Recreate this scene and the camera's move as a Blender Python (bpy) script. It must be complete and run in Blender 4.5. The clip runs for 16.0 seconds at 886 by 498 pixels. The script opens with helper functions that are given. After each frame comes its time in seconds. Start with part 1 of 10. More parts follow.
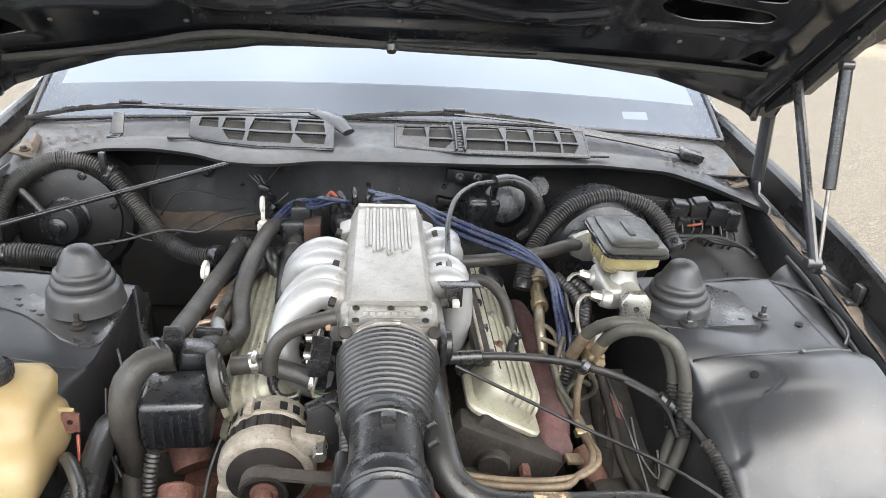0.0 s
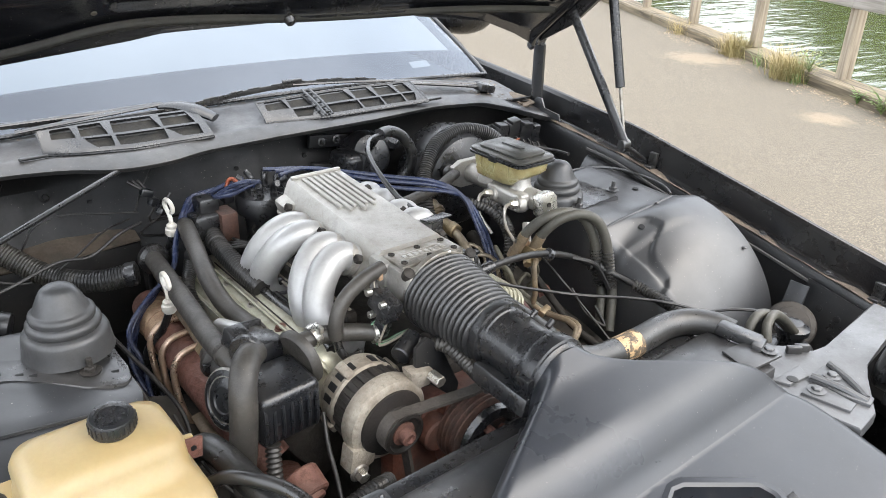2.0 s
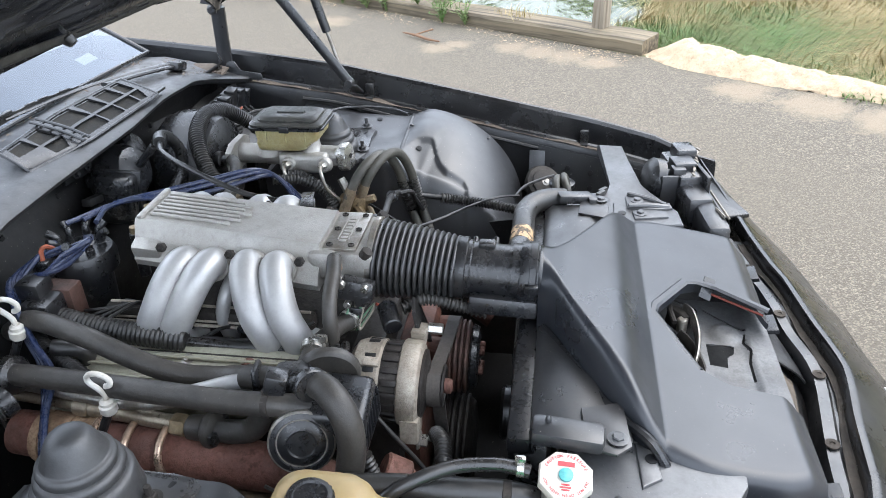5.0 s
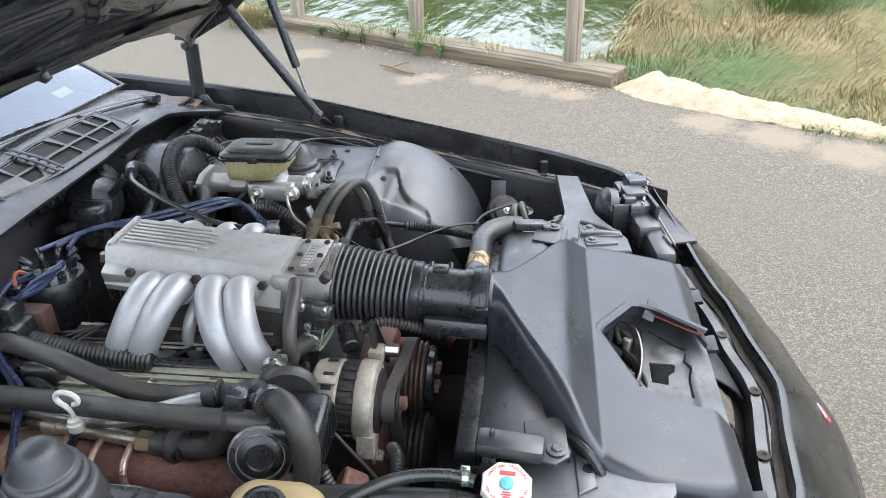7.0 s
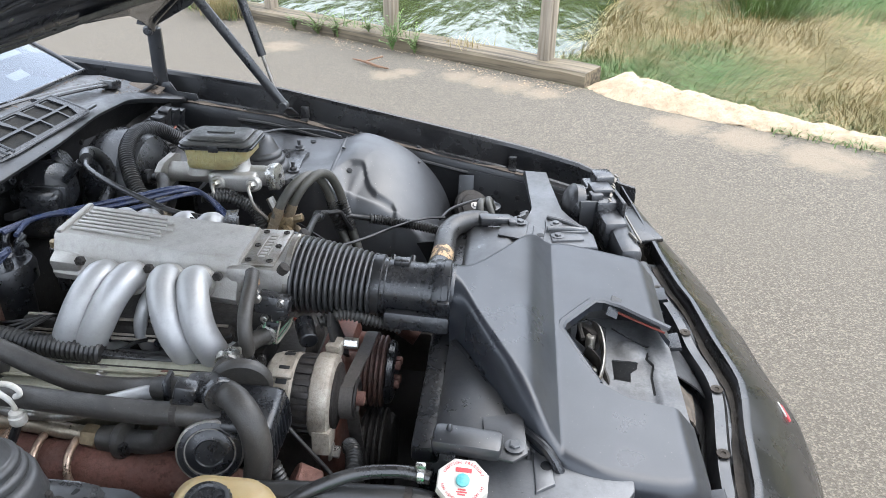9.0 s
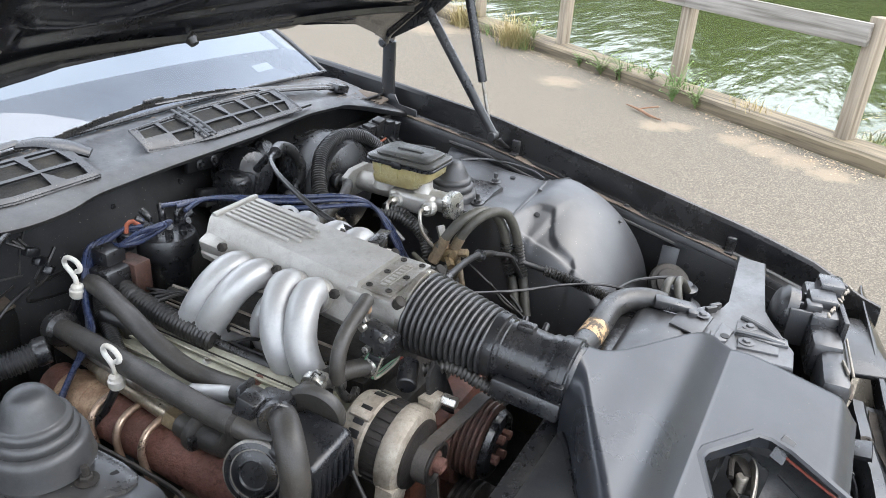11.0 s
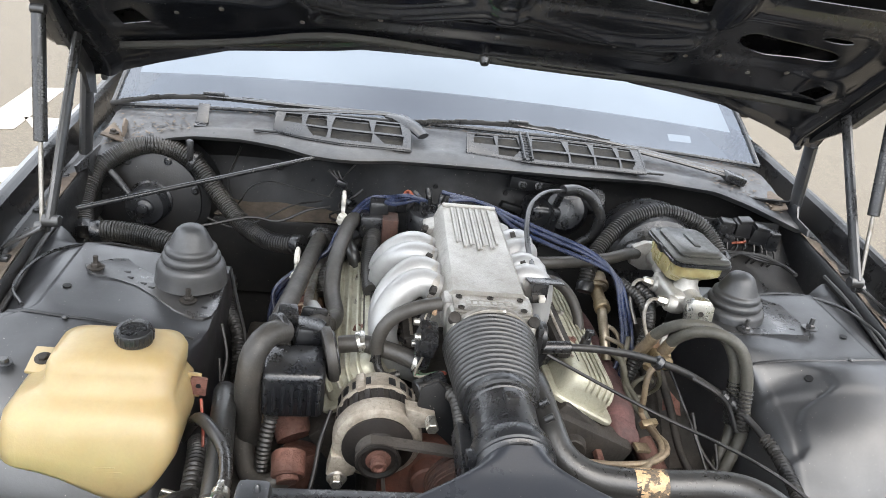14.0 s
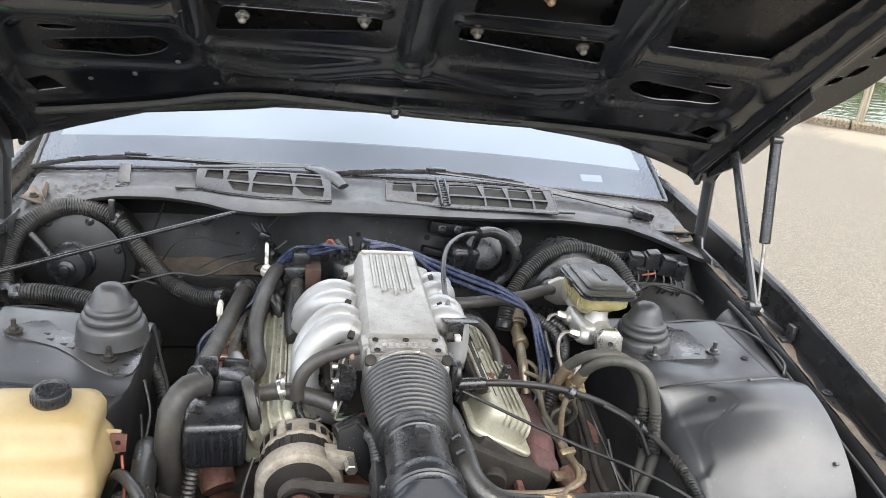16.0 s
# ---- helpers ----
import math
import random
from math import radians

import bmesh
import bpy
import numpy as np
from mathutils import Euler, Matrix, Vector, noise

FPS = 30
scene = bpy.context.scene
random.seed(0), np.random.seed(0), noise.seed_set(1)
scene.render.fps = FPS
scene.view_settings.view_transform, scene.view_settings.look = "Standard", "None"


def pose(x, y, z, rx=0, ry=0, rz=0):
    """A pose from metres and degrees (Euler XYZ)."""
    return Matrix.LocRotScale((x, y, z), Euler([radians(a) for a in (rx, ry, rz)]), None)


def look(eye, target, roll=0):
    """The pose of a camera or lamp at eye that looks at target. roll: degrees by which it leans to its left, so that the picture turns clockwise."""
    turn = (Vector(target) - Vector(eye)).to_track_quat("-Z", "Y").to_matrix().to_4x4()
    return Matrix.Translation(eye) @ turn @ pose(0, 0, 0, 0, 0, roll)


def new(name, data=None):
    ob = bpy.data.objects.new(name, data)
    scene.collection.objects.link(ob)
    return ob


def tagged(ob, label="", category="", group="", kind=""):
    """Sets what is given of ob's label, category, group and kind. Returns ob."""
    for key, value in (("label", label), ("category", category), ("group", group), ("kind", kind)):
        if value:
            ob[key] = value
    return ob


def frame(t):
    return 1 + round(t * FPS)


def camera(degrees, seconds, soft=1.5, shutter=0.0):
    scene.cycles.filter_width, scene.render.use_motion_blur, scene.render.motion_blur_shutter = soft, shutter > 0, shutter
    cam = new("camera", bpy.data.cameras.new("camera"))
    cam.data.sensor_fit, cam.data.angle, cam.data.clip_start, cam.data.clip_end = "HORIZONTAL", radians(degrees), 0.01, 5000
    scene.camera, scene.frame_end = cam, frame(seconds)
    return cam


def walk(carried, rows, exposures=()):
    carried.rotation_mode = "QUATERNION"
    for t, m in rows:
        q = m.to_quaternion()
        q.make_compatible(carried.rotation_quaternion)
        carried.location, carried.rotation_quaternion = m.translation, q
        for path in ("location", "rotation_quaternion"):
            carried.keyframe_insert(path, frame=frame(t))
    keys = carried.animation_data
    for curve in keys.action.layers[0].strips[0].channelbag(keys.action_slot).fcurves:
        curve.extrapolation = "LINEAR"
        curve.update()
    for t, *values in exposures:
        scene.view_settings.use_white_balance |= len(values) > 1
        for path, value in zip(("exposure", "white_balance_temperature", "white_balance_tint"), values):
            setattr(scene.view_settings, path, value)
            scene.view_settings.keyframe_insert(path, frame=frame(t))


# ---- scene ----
cam = camera(61.0, 16.0, soft=0.45)
PATH = [
    (0, (-0.044, 0.042, 1.464), (0.148, 1.842, 0.615), 3.5),
    (0.5, (-0.083, -0.073, 1.447), (0.124, 1.705, 0.554), 3.3),
    (1, (-0.331, -0.121, 1.432), (0.197, 1.598, 0.555), 3.2),
    (1.5, (-0.522, -0.024, 1.418), (0.339, 1.563, 0.559), 3.3),
    (2, (-0.702, 0.135, 1.427), (0.461, 1.523, 0.577), 1.9),
    (2.5, (-0.86, 0.256, 1.438), (0.52, 1.369, 0.513), 0.1),
    (3, (-0.894, 0.409, 1.445), (0.589, 1.318, 0.458), -1.0),
    (3.5, (-1.013, 0.565, 1.465), (0.603, 1.132, 0.433), -2.1),
    (4, (-1.038, 0.65, 1.478), (0.62, 1.012, 0.42), -2.2),
    (4.5, (-1.052, 0.676, 1.478), (0.623, 0.977, 0.428), -1.3),
    (5, (-1.072, 0.672, 1.501), (0.63, 0.957, 0.489), -2.1),
    (5.2, (-1.079, 0.661, 1.517), (0.636, 0.941, 0.527), -2.6),
    (7.3, (-1.133, 0.618, 1.53), (0.62, 0.847, 0.595), -1.0),
    (7.5, (-1.126, 0.622, 1.51), (0.631, 0.839, 0.58), -0.6),
    (8, (-1.12, 0.619, 1.504), (0.632, 0.797, 0.555), 0.3),
    (8.2, (-1.117, 0.612, 1.51), (0.634, 0.776, 0.558), 0.5),
    (10.3, (-1.107, 0.589, 1.511), (0.634, 0.864, 0.567), 1.6),
    (10.5, (-1.065, 0.566, 1.508), (0.66, 0.96, 0.576), 2.1),
    (11, (-0.922, 0.453, 1.478), (0.667, 1.282, 0.591), 3.7),
    (11.5, (-0.914, 0.289, 1.464), (0.549, 1.366, 0.63), 5.7),
    (12, (-0.879, 0.143, 1.451), (0.398, 1.422, 0.596), 6.4),
    (12.5, (-0.657, 0.113, 1.465), (0.228, 1.662, 0.562), 5.7),
    (13, (-0.55, 0.037, 1.456), (0.14, 1.671, 0.532), 8.0),
    (13.5, (-0.464, -0.086, 1.473), (0.016, 1.642, 0.587), 8.0),
    (14, (-0.257, -0.044, 1.462), (0.008, 1.765, 0.651), 7.8),
    (14.5, (-0.2, -0.073, 1.475), (0.093, 1.746, 0.697), 6.6),
    (15, (-0.204, -0.094, 1.482), (0.154, 1.728, 0.737), 6.0),
    (15.5, (-0.203, -0.089, 1.487), (0.175, 1.746, 0.788), 6.3),
    (16, (-0.207, -0.103, 1.491), (0.186, 1.734, 0.803), 6.4),
]
walk(cam, [(t, look(eye, target, roll)) for t, eye, target, roll in PATH], [(0, 1.64, 6950, 10), (0.5, 1.46, 6950, 10), (1.5, 1.42, 6950, 10), (2.5, 1.50, 6800, 10), (3, 1.46, 6700, 10), (3.5, 1.37, 6500, 10), (4.5, 1.25, 6270, 10), (5, 1.27, 6270, 10), (8, 1.22, 6270, 10), (10.3, 1.24, 6270, 10), (10.5, 1.26, 6300, 10), (11, 1.36, 6520, 10), (12, 1.40, 6700, 10), (12.5, 1.45, 6700, 10), (13, 1.37, 6800, 10), (13.5, 1.29, 6850, 10), (14, 1.45, 6850, 10), (14.5, 1.58, 6850, 10), (16, 1.53, 6850, 10)])

# ---- world, sun, exposure ----
world = bpy.data.worlds.new("sky")
scene.world = world
world.use_nodes = True
wn = world.node_tree.nodes
sky = wn.new("ShaderNodeTexSky")
sky.sky_type, sky.sun_disc = "NISHITA", False
sky.sun_elevation, sky.sun_rotation = radians(60), radians(150)
sky.air_density, sky.dust_density, sky.ozone_density = 1.0, 4.0, 0.6
# an even veil of high cloud over the blue
cloud_co = wn.new("ShaderNodeTexCoord")
cloud = wn.new("ShaderNodeTexNoise")
cloud.inputs["Scale"].default_value, cloud.inputs["Detail"].default_value = 2.2, 5
veil = wn.new("ShaderNodeMixRGB")
ramp = wn.new("ShaderNodeMapRange")
ramp.inputs["From Min"].default_value, ramp.inputs["From Max"].default_value = 0.35, 0.68
ramp.inputs["To Min"].default_value, ramp.inputs["To Max"].default_value = 0.55, 0.95
veil.inputs["Color2"].default_value = (12.2, 13.3, 15.0, 1)
wl = world.node_tree.links
wl.new(cloud_co.outputs["Generated"], cloud.inputs["Vector"])
wl.new(cloud.outputs["Fac"], ramp.inputs["Value"])
wl.new(ramp.outputs["Result"], veil.inputs["Fac"])
wl.new(sky.outputs["Color"], veil.inputs["Color1"])
wl.new(veil.outputs["Color"], wn["Background"].inputs["Color"])
wn["Background"].inputs["Strength"].default_value = 0.12
sun = new("sun", bpy.data.lights.new("sun", "SUN"))
sun.data.energy, sun.data.angle, sun.data.color = 1.5, radians(75), (1, 0.98, 0.95)
SUN_AZ, SUN_EL = radians(150), radians(60)
sun.matrix_world = look((0, 0, 0), (-math.sin(SUN_AZ) * math.cos(SUN_EL), -math.cos(SUN_AZ) * math.cos(SUN_EL), -math.sin(SUN_EL)))


# ---- materials ----
def material(name, base, rough=0.5, metal=0.0, other=None, scale=14.0, fine=160.0, bump=0.15, dust=0.0, dust_col=(0.34, 0.30, 0.25),
             mix=(0.4, 0.65), coat=0.0, island=0.0, sss=0.0, specks=0.0, spec=0.5, grime=0.32, grit=0.45):
    """A worn surface: two colours mixed at a broad scale, grain at a fine one, and dust that settles in patches and specks."""
    m = bpy.data.materials.new(name)
    m.use_nodes = True
    nt, nd, ln = m.node_tree, m.node_tree.nodes, m.node_tree.links
    b = nd["Principled BSDF"]
    co = nd.new("ShaderNodeTexCoord")

    def noise_at(s, detail=4.0, rgh=0.6):
        n = nd.new("ShaderNodeTexNoise")
        n.inputs["Scale"].default_value, n.inputs["Detail"].default_value, n.inputs["Roughness"].default_value = s, detail, rgh
        ln.new(co.outputs["Object"], n.inputs["Vector"])
        return n

    def ranged(sock, a, c, lo, hi):
        r = nd.new("ShaderNodeMapRange")
        for k, v in (("From Min", a), ("From Max", c), ("To Min", lo), ("To Max", hi)):
            r.inputs[k].default_value = v
        ln.new(sock, r.inputs["Value"])
        return r.outputs["Result"]

    def blend(fac, c1, c2):
        x = nd.new("ShaderNodeMixRGB")
        for sock, v in ((x.inputs["Fac"], fac), (x.inputs["Color1"], c1), (x.inputs["Color2"], c2)):
            if isinstance(v, tuple):
                sock.default_value = (*v, 1) if len(v) == 3 else v
            elif isinstance(v, float):
                sock.default_value = v
            else:
                ln.new(v, sock)
        return x.outputs["Color"]

    broad, grain = noise_at(scale), noise_at(fine, 3.0, 0.65)
    other = other or tuple(c * 0.6 for c in base)
    col = blend(ranged(broad.outputs["Fac"], *mix, 0.0, 1.0), base, other)
    col = blend(ranged(grain.outputs["Fac"], 0.38, 0.62, 0.0, grit), col, tuple(c * 0.5 for c in base))
    if island:
        geo = nd.new("ShaderNodeObjectInfo")
        col = blend(ranged(geo.outputs["Random"], 0, 1, 0.0, island), col, tuple(min(1, c * 1.7) for c in base))
    rsock = ranged(broad.outputs["Fac"], 0.3, 0.7, max(0.04, rough - 0.1), min(1, rough + 0.12))
    mid = noise_at(scale * 5.5, 6.0, 0.72)
    if grime:
        col = blend(ranged(mid.outputs["Fac"], 0.53, 0.64, 0.0, grime), col, tuple(c * 0.4 for c in base))
        wob = nd.new("ShaderNodeMath")
        ln.new(rsock, wob.inputs[0])
        ln.new(ranged(mid.outputs["Fac"], 0.35, 0.65, -0.25 * grime, 0.25 * grime), wob.inputs[1])
        rsock = wob.outputs["Value"]
    if dust:
        d = noise_at(scale * 0.55, 6.0, 0.7)
        f = ranged(d.outputs["Fac"], 0.42, 0.72, 0.0, dust)
        col = blend(f, col, dust_col)
    if specks:
        s = noise_at(330.0, 1.0)
        f = ranged(s.outputs["Fac"], 0.755, 0.785, 0.0, specks * 0.65)
        col = blend(f, col, (0.4, 0.37, 0.32))
    ln.new(col, b.inputs["Base Color"])
    ln.new(rsock, b.inputs["Roughness"])
    b.inputs["Metallic"].default_value = metal
    b.inputs["Coat Weight"].default_value = coat
    b.inputs["Specular IOR Level"].default_value = spec
    if sss:
        b.inputs["Subsurface Weight"].default_value = sss
        b.inputs["Subsurface Radius"].default_value = (0.02, 0.012, 0.005)
    if bump:
        bp = nd.new("ShaderNodeBump")
        bp.inputs["Strength"].default_value, bp.inputs["Distance"].default_value = bump, 0.002
        ln.new(grain.outputs["Fac"], bp.inputs["Height"])
        ln.new(bp.outputs["Normal"], b.inputs["Normal"])
    return m


BAY = material("bay_black_paint", (0.021, 0.022, 0.025), 0.35, 0, (0.013, 0.014, 0.016), 9, 220, 0.10, dust=0.10, specks=0.9, spec=0.95, grit=0.35)
BODY = material("body_black_paint", (0.006, 0.006, 0.007), 0.26, 0, (0.010, 0.010, 0.0105), 6, 240, 0.04, dust=0.06, coat=0.1, spec=0.55, grime=0.2, grit=0.2)
HOODIN = material("hood_inner_gloss_black", (0.0055, 0.0065, 0.0095), 0.19, 0, (0.0075, 0.0083, 0.0105), 7, 260, 0.05, dust=0.015, specks=0.9, spec=1.0, grime=0.2)
FIREWALL = material("firewall_black", (0.010, 0.0105, 0.0118), 0.5, 0, (0.006, 0.0063, 0.007), 8, 200, 0.15, dust=0.05, specks=1.0, spec=0.3)
COWL = material("cowl_grey_plastic", (0.033, 0.0345, 0.038), 0.42, 0, (0.022, 0.023, 0.026), 8, 220, 0.15, dust=0.30, dust_col=(0.115, 0.098, 0.078), specks=0.8, spec=0.6, grime=0.35)
PLASTIC = material("black_plastic", (0.012, 0.013, 0.0155), 0.30, 0, (0.007, 0.0075, 0.009), 16, 260, 0.15, dust=0.05, specks=0.6, spec=0.7)
AIRBOX = material("airbox_plastic", (0.022, 0.0245, 0.030), 0.34, 0, (0.020, 0.0225, 0.028), 5, 300, 0.05, dust=0.03, specks=0.5, spec=0.65, grime=0.06, grit=0.2)
RUBBER = material("black_rubber", (0.013, 0.013, 0.0138), 0.31, 0, (0.018, 0.018, 0.0185), 12, 240, 0.1, dust=0.06, specks=0.3, spec=0.75)
BELLOWS = material("satin_bellows_rubber", (0.019, 0.019, 0.020), 0.36, 0, (0.026, 0.026, 0.0265), 12, 240, 0.1, dust=0.10, dust_col=(0.10, 0.09, 0.075), specks=0.3, spec=0.8)
HOSE = material("aged_hose_rubber", (0.047, 0.043, 0.038), 0.46, 0, (0.028, 0.026, 0.024), 20, 260, 0.25, dust=0.14, dust_col=(0.16, 0.135, 0.105), specks=0.4, spec=0.5)
RADHOSE = material("dark_radiator_hose", (0.022, 0.022, 0.0215), 0.38, 0, (0.012, 0.012, 0.012), 20, 260, 0.2, dust=0.10, dust_col=(0.12, 0.10, 0.08), specks=0.4, spec=0.7)
BOOT = material("strut_boot_rubber", (0.030, 0.032, 0.036), 0.45, 0, (0.016, 0.017, 0.019), 10, 240, 0.15, dust=0.08, spec=0.8)
CORR = material("corrugated_plastic", (0.015, 0.015, 0.016), 0.38, 0, (0.024, 0.0235, 0.022), 18, 260, 0.1, dust=0.12)
CAST = material("cast_aluminium", (0.46, 0.445, 0.415), 0.42, 0.6, (0.38, 0.36, 0.325), 12, 420, 0.5, dust=0.26, dust_col=(0.19, 0.16, 0.12), specks=0.3, grime=0.22, grit=0.22)
DIRTYCAST = material("grimy_cast", (0.44, 0.395, 0.33), 0.5, 0.35, (0.27, 0.23, 0.185), 22, 300, 0.6, dust=0.4, dust_col=(0.13, 0.10, 0.075), mix=(0.42, 0.62), grit=0.3, grime=0.5)
RUNNER = material("silver_runner", (0.44, 0.44, 0.44), 0.40, 0.4, (0.38, 0.375, 0.365), 12, 320, 0.12, dust=0.15, dust_col=(0.22, 0.19, 0.145), grime=0.14, grit=0.08)
VALVE = material("valve_cover_alloy", (0.47, 0.455, 0.36), 0.42, 0.25, (0.34, 0.325, 0.245), 11, 300, 0.25, dust=0.4, dust_col=(0.19, 0.165, 0.11), grime=0.35, grit=0.2)
STEEL = material("dull_steel", (0.42, 0.40, 0.37), 0.42, 0.8, (0.25, 0.22, 0.18), 30, 300, 0.2, dust=0.2)
ZINC = material("bright_zinc", (0.62, 0.61, 0.58), 0.3, 0.9, (0.45, 0.42, 0.36), 40, 300, 0.1)
BRASS = material("brass_line", (0.38, 0.29, 0.17), 0.45, 0.7, (0.24, 0.18, 0.11), 40, 260, 0.2, dust=0.3)
AIRSTEEL = material("heat_browned_steel", (0.40, 0.34, 0.26), 0.38, 0.75, (0.24, 0.19, 0.13), 24, 260, 0.15, dust=0.2)
COPPER = material("pale_copper_tube", (0.60, 0.44, 0.33), 0.36, 0.75, (0.42, 0.29, 0.20), 30, 260, 0.1, dust=0.1)
WHEELPAN = material("dusty_wheelhouse_paint", (0.024, 0.025, 0.028), 0.40, 0, (0.019, 0.020, 0.0225), 8, 220, 0.06, dust=0.10, dust_col=(0.09, 0.08, 0.07), specks=1.0, spec=0.95, grime=0.10, grit=0.3)
INNER = material("inner_fender_black", (0.012, 0.0125, 0.014), 0.38, 0, (0.007, 0.0072, 0.008), 9, 220, 0.2, dust=0.2, dust_col=(0.10, 0.085, 0.068), specks=0.9, spec=0.7)
PINKRUST = material("flaked_primer_rust", (0.15, 0.07, 0.065), 0.8, 0, (0.085, 0.05, 0.048), 26, 180, 0.9, dust=0.4, dust_col=(0.09, 0.065, 0.06))
OLDRUST = material("dark_rust_rubbed", (0.085, 0.05, 0.04), 0.6, 0.3, (0.045, 0.036, 0.033), 30, 240, 0.4, dust=0.3, dust_col=(0.2, 0.08, 0.05))
OLIVE = material("olive_pipe", (0.11, 0.10, 0.072), 0.55, 0, (0.075, 0.07, 0.05), 24, 240, 0.2, dust=0.2)
TANLINE = material("tan_coated_line", (0.24, 0.185, 0.12), 0.5, 0.2, (0.16, 0.125, 0.085), 30, 240, 0.2, dust=0.4, dust_col=(0.14, 0.085, 0.055))
RUST = material("rusted_iron", (0.20, 0.085, 0.062), 0.70, 0.1, (0.10, 0.048, 0.038), 13, 200, 0.9, dust=0.3, dust_col=(0.17, 0.11, 0.085), grime=0.85)
BLOCK = material("orange_engine_paint", (0.17, 0.055, 0.032), 0.7, 0, (0.06, 0.03, 0.025), 14, 180, 0.6, dust=0.5, dust_col=(0.07, 0.05, 0.04))
GRIME = material("greasy_iron", (0.035, 0.030, 0.026), 0.7, 0.2, (0.014, 0.0125, 0.011), 16, 160, 0.7, dust=0.25, dust_col=(0.10, 0.08, 0.06))
TANK = material("yellowed_tank_plastic", (0.365, 0.285, 0.15), 0.40, 0, (0.31, 0.225, 0.10), 5, 200, 0.08, sss=0.25, dust=0.35, dust_col=(0.20, 0.13, 0.055), grime=0.08, grit=0.10)
RESERVOIR = material("yellowed_reservoir_plastic", (0.44, 0.385, 0.20), 0.32, 0, (0.30, 0.24, 0.10), 18, 200, 0.06, sss=0.2, grime=0.3, grit=0.1)
LID = material("reservoir_lid_plastic", (0.050, 0.050, 0.046), 0.38, 0, (0.034, 0.034, 0.031), 20, 260, 0.12, dust=0.2, dust_col=(0.2, 0.18, 0.14))
FANFACE = material("sooty_fan_steel", (0.022, 0.020, 0.019), 0.55, 0.3, (0.014, 0.013, 0.012), 9, 260, 0.3, dust=0.3, dust_col=(0.075, 0.055, 0.045))
BELT = material("worn_belt", (0.055, 0.048, 0.042), 0.7, 0, (0.08, 0.07, 0.062), 20, 260, 0.2)
WHITE = material("white_plastic", (0.66, 0.64, 0.59), 0.4, 0, (0.52, 0.48, 0.41), 40, 260, 0.05, grime=0.1, grit=0.1)
BLUEWIRE = material("blue_ignition_lead", (0.018, 0.030, 0.080), 0.28, 0, (0.022, 0.032, 0.07), 30, 260, 0.05, dust=0.1)
WIRE = material("black_wire", (0.009, 0.009, 0.010), 0.45, 0, (0.018, 0.017, 0.016), 40, 260, 0.1, dust=0.10, dust_col=(0.16, 0.13, 0.10))
REDWIRE = material("red_wire", (0.5, 0.09, 0.06), 0.5, 0, (0.4, 0.2, 0.15), 60, 260, 0.05)
GREENWIRE = material("green_wire", (0.10, 0.22, 0.12), 0.5, 0, (0.16, 0.3, 0.2), 60, 260, 0.05)
PALEWIRE = material("pale_wire", (0.30, 0.27, 0.22), 0.5, 0, (0.2, 0.17, 0.14), 60, 260, 0.05)
ORANGEBIT = material("orange_connector", (0.34, 0.09, 0.04), 0.5, 0, (0.25, 0.06, 0.03), 60, 260, 0.05)
TAN = material("tan_heat_shield", (0.40, 0.27, 0.17), 0.7, 0.1, (0.26, 0.15, 0.09), 40, 220, 0.4, grime=0.5)
LABEL = material("gold_worn_label", (0.55, 0.37, 0.2), 0.6, 0, (0.06, 0.05, 0.04), 70, 240, 0.1, mix=(0.50, 0.54))
CAPWHITE = material("white_label", (0.58, 0.55, 0.50), 0.45, 0, (0.48, 0.43, 0.38), 30, 240, 0.05, dust=0.3, dust_col=(0.3, 0.24, 0.18), grime=0.1, grit=0.1)
SEALRED = material("faded_red_seal", (0.28, 0.055, 0.035), 0.6, 0, (0.2, 0.05, 0.03), 40, 240, 0.1)
CAPRED = material("red_print", (0.62, 0.06, 0.07), 0.5, 0, (0.5, 0.08, 0.08), 40, 240, 0.0)
CAPTEAL = material("teal_button", (0.12, 0.42, 0.42), 0.4, 0, (0.1, 0.34, 0.36), 40, 240, 0.0)
GREENBOX = material("bright_green_plastic", (0.0, 0.42, 0.10), 0.4, 0, (0.0, 0.34, 0.08), 10, 240, 0.06, grime=0.1)
MESHGREY = material("dusty_screen", (0.012, 0.012, 0.0115), 0.8, 0, (0.022, 0.021, 0.019), 60, 500, 0.8, dust=0.2, dust_col=(0.10, 0.085, 0.06), spec=0.3)
DIRT = material("dry_brown_dirt", (0.13, 0.10, 0.075), 0.9, 0, (0.055, 0.046, 0.038), 18, 160, 0.5, dust=0.4, dust_col=(0.2, 0.17, 0.13))
DASH = material("dark_dash", (0.020, 0.021, 0.026), 0.6, 0, (0.014, 0.0145, 0.017), 5, 200, 0.1, grime=0.0)
SHADE = material("pale_sunshade", (0.27, 0.275, 0.28), 0.6, 0, (0.30, 0.305, 0.31), 3, 60, 0.0, grime=0.0, grit=0.0)
SANDSTONE = material("sandy_concrete", (0.50, 0.38, 0.25), 0.9, 0, (0.40, 0.29, 0.185), 9, 90, 1.0, dust=0.25, dust_col=(0.46, 0.38, 0.28), grime=0.5)
PAINTWHITE = material("road_paint", (0.42, 0.395, 0.35), 0.7, 0, (0.34, 0.31, 0.27), 7, 120, 0.3, mix=(0.45, 0.62), dust=0.45, dust_col=(0.20, 0.18, 0.15))
STRAW = material("dry_grass", (0.42, 0.325, 0.155), 0.75, 0, (0.24, 0.21, 0.085), 2.2, 60, 0.1, grime=0.0)
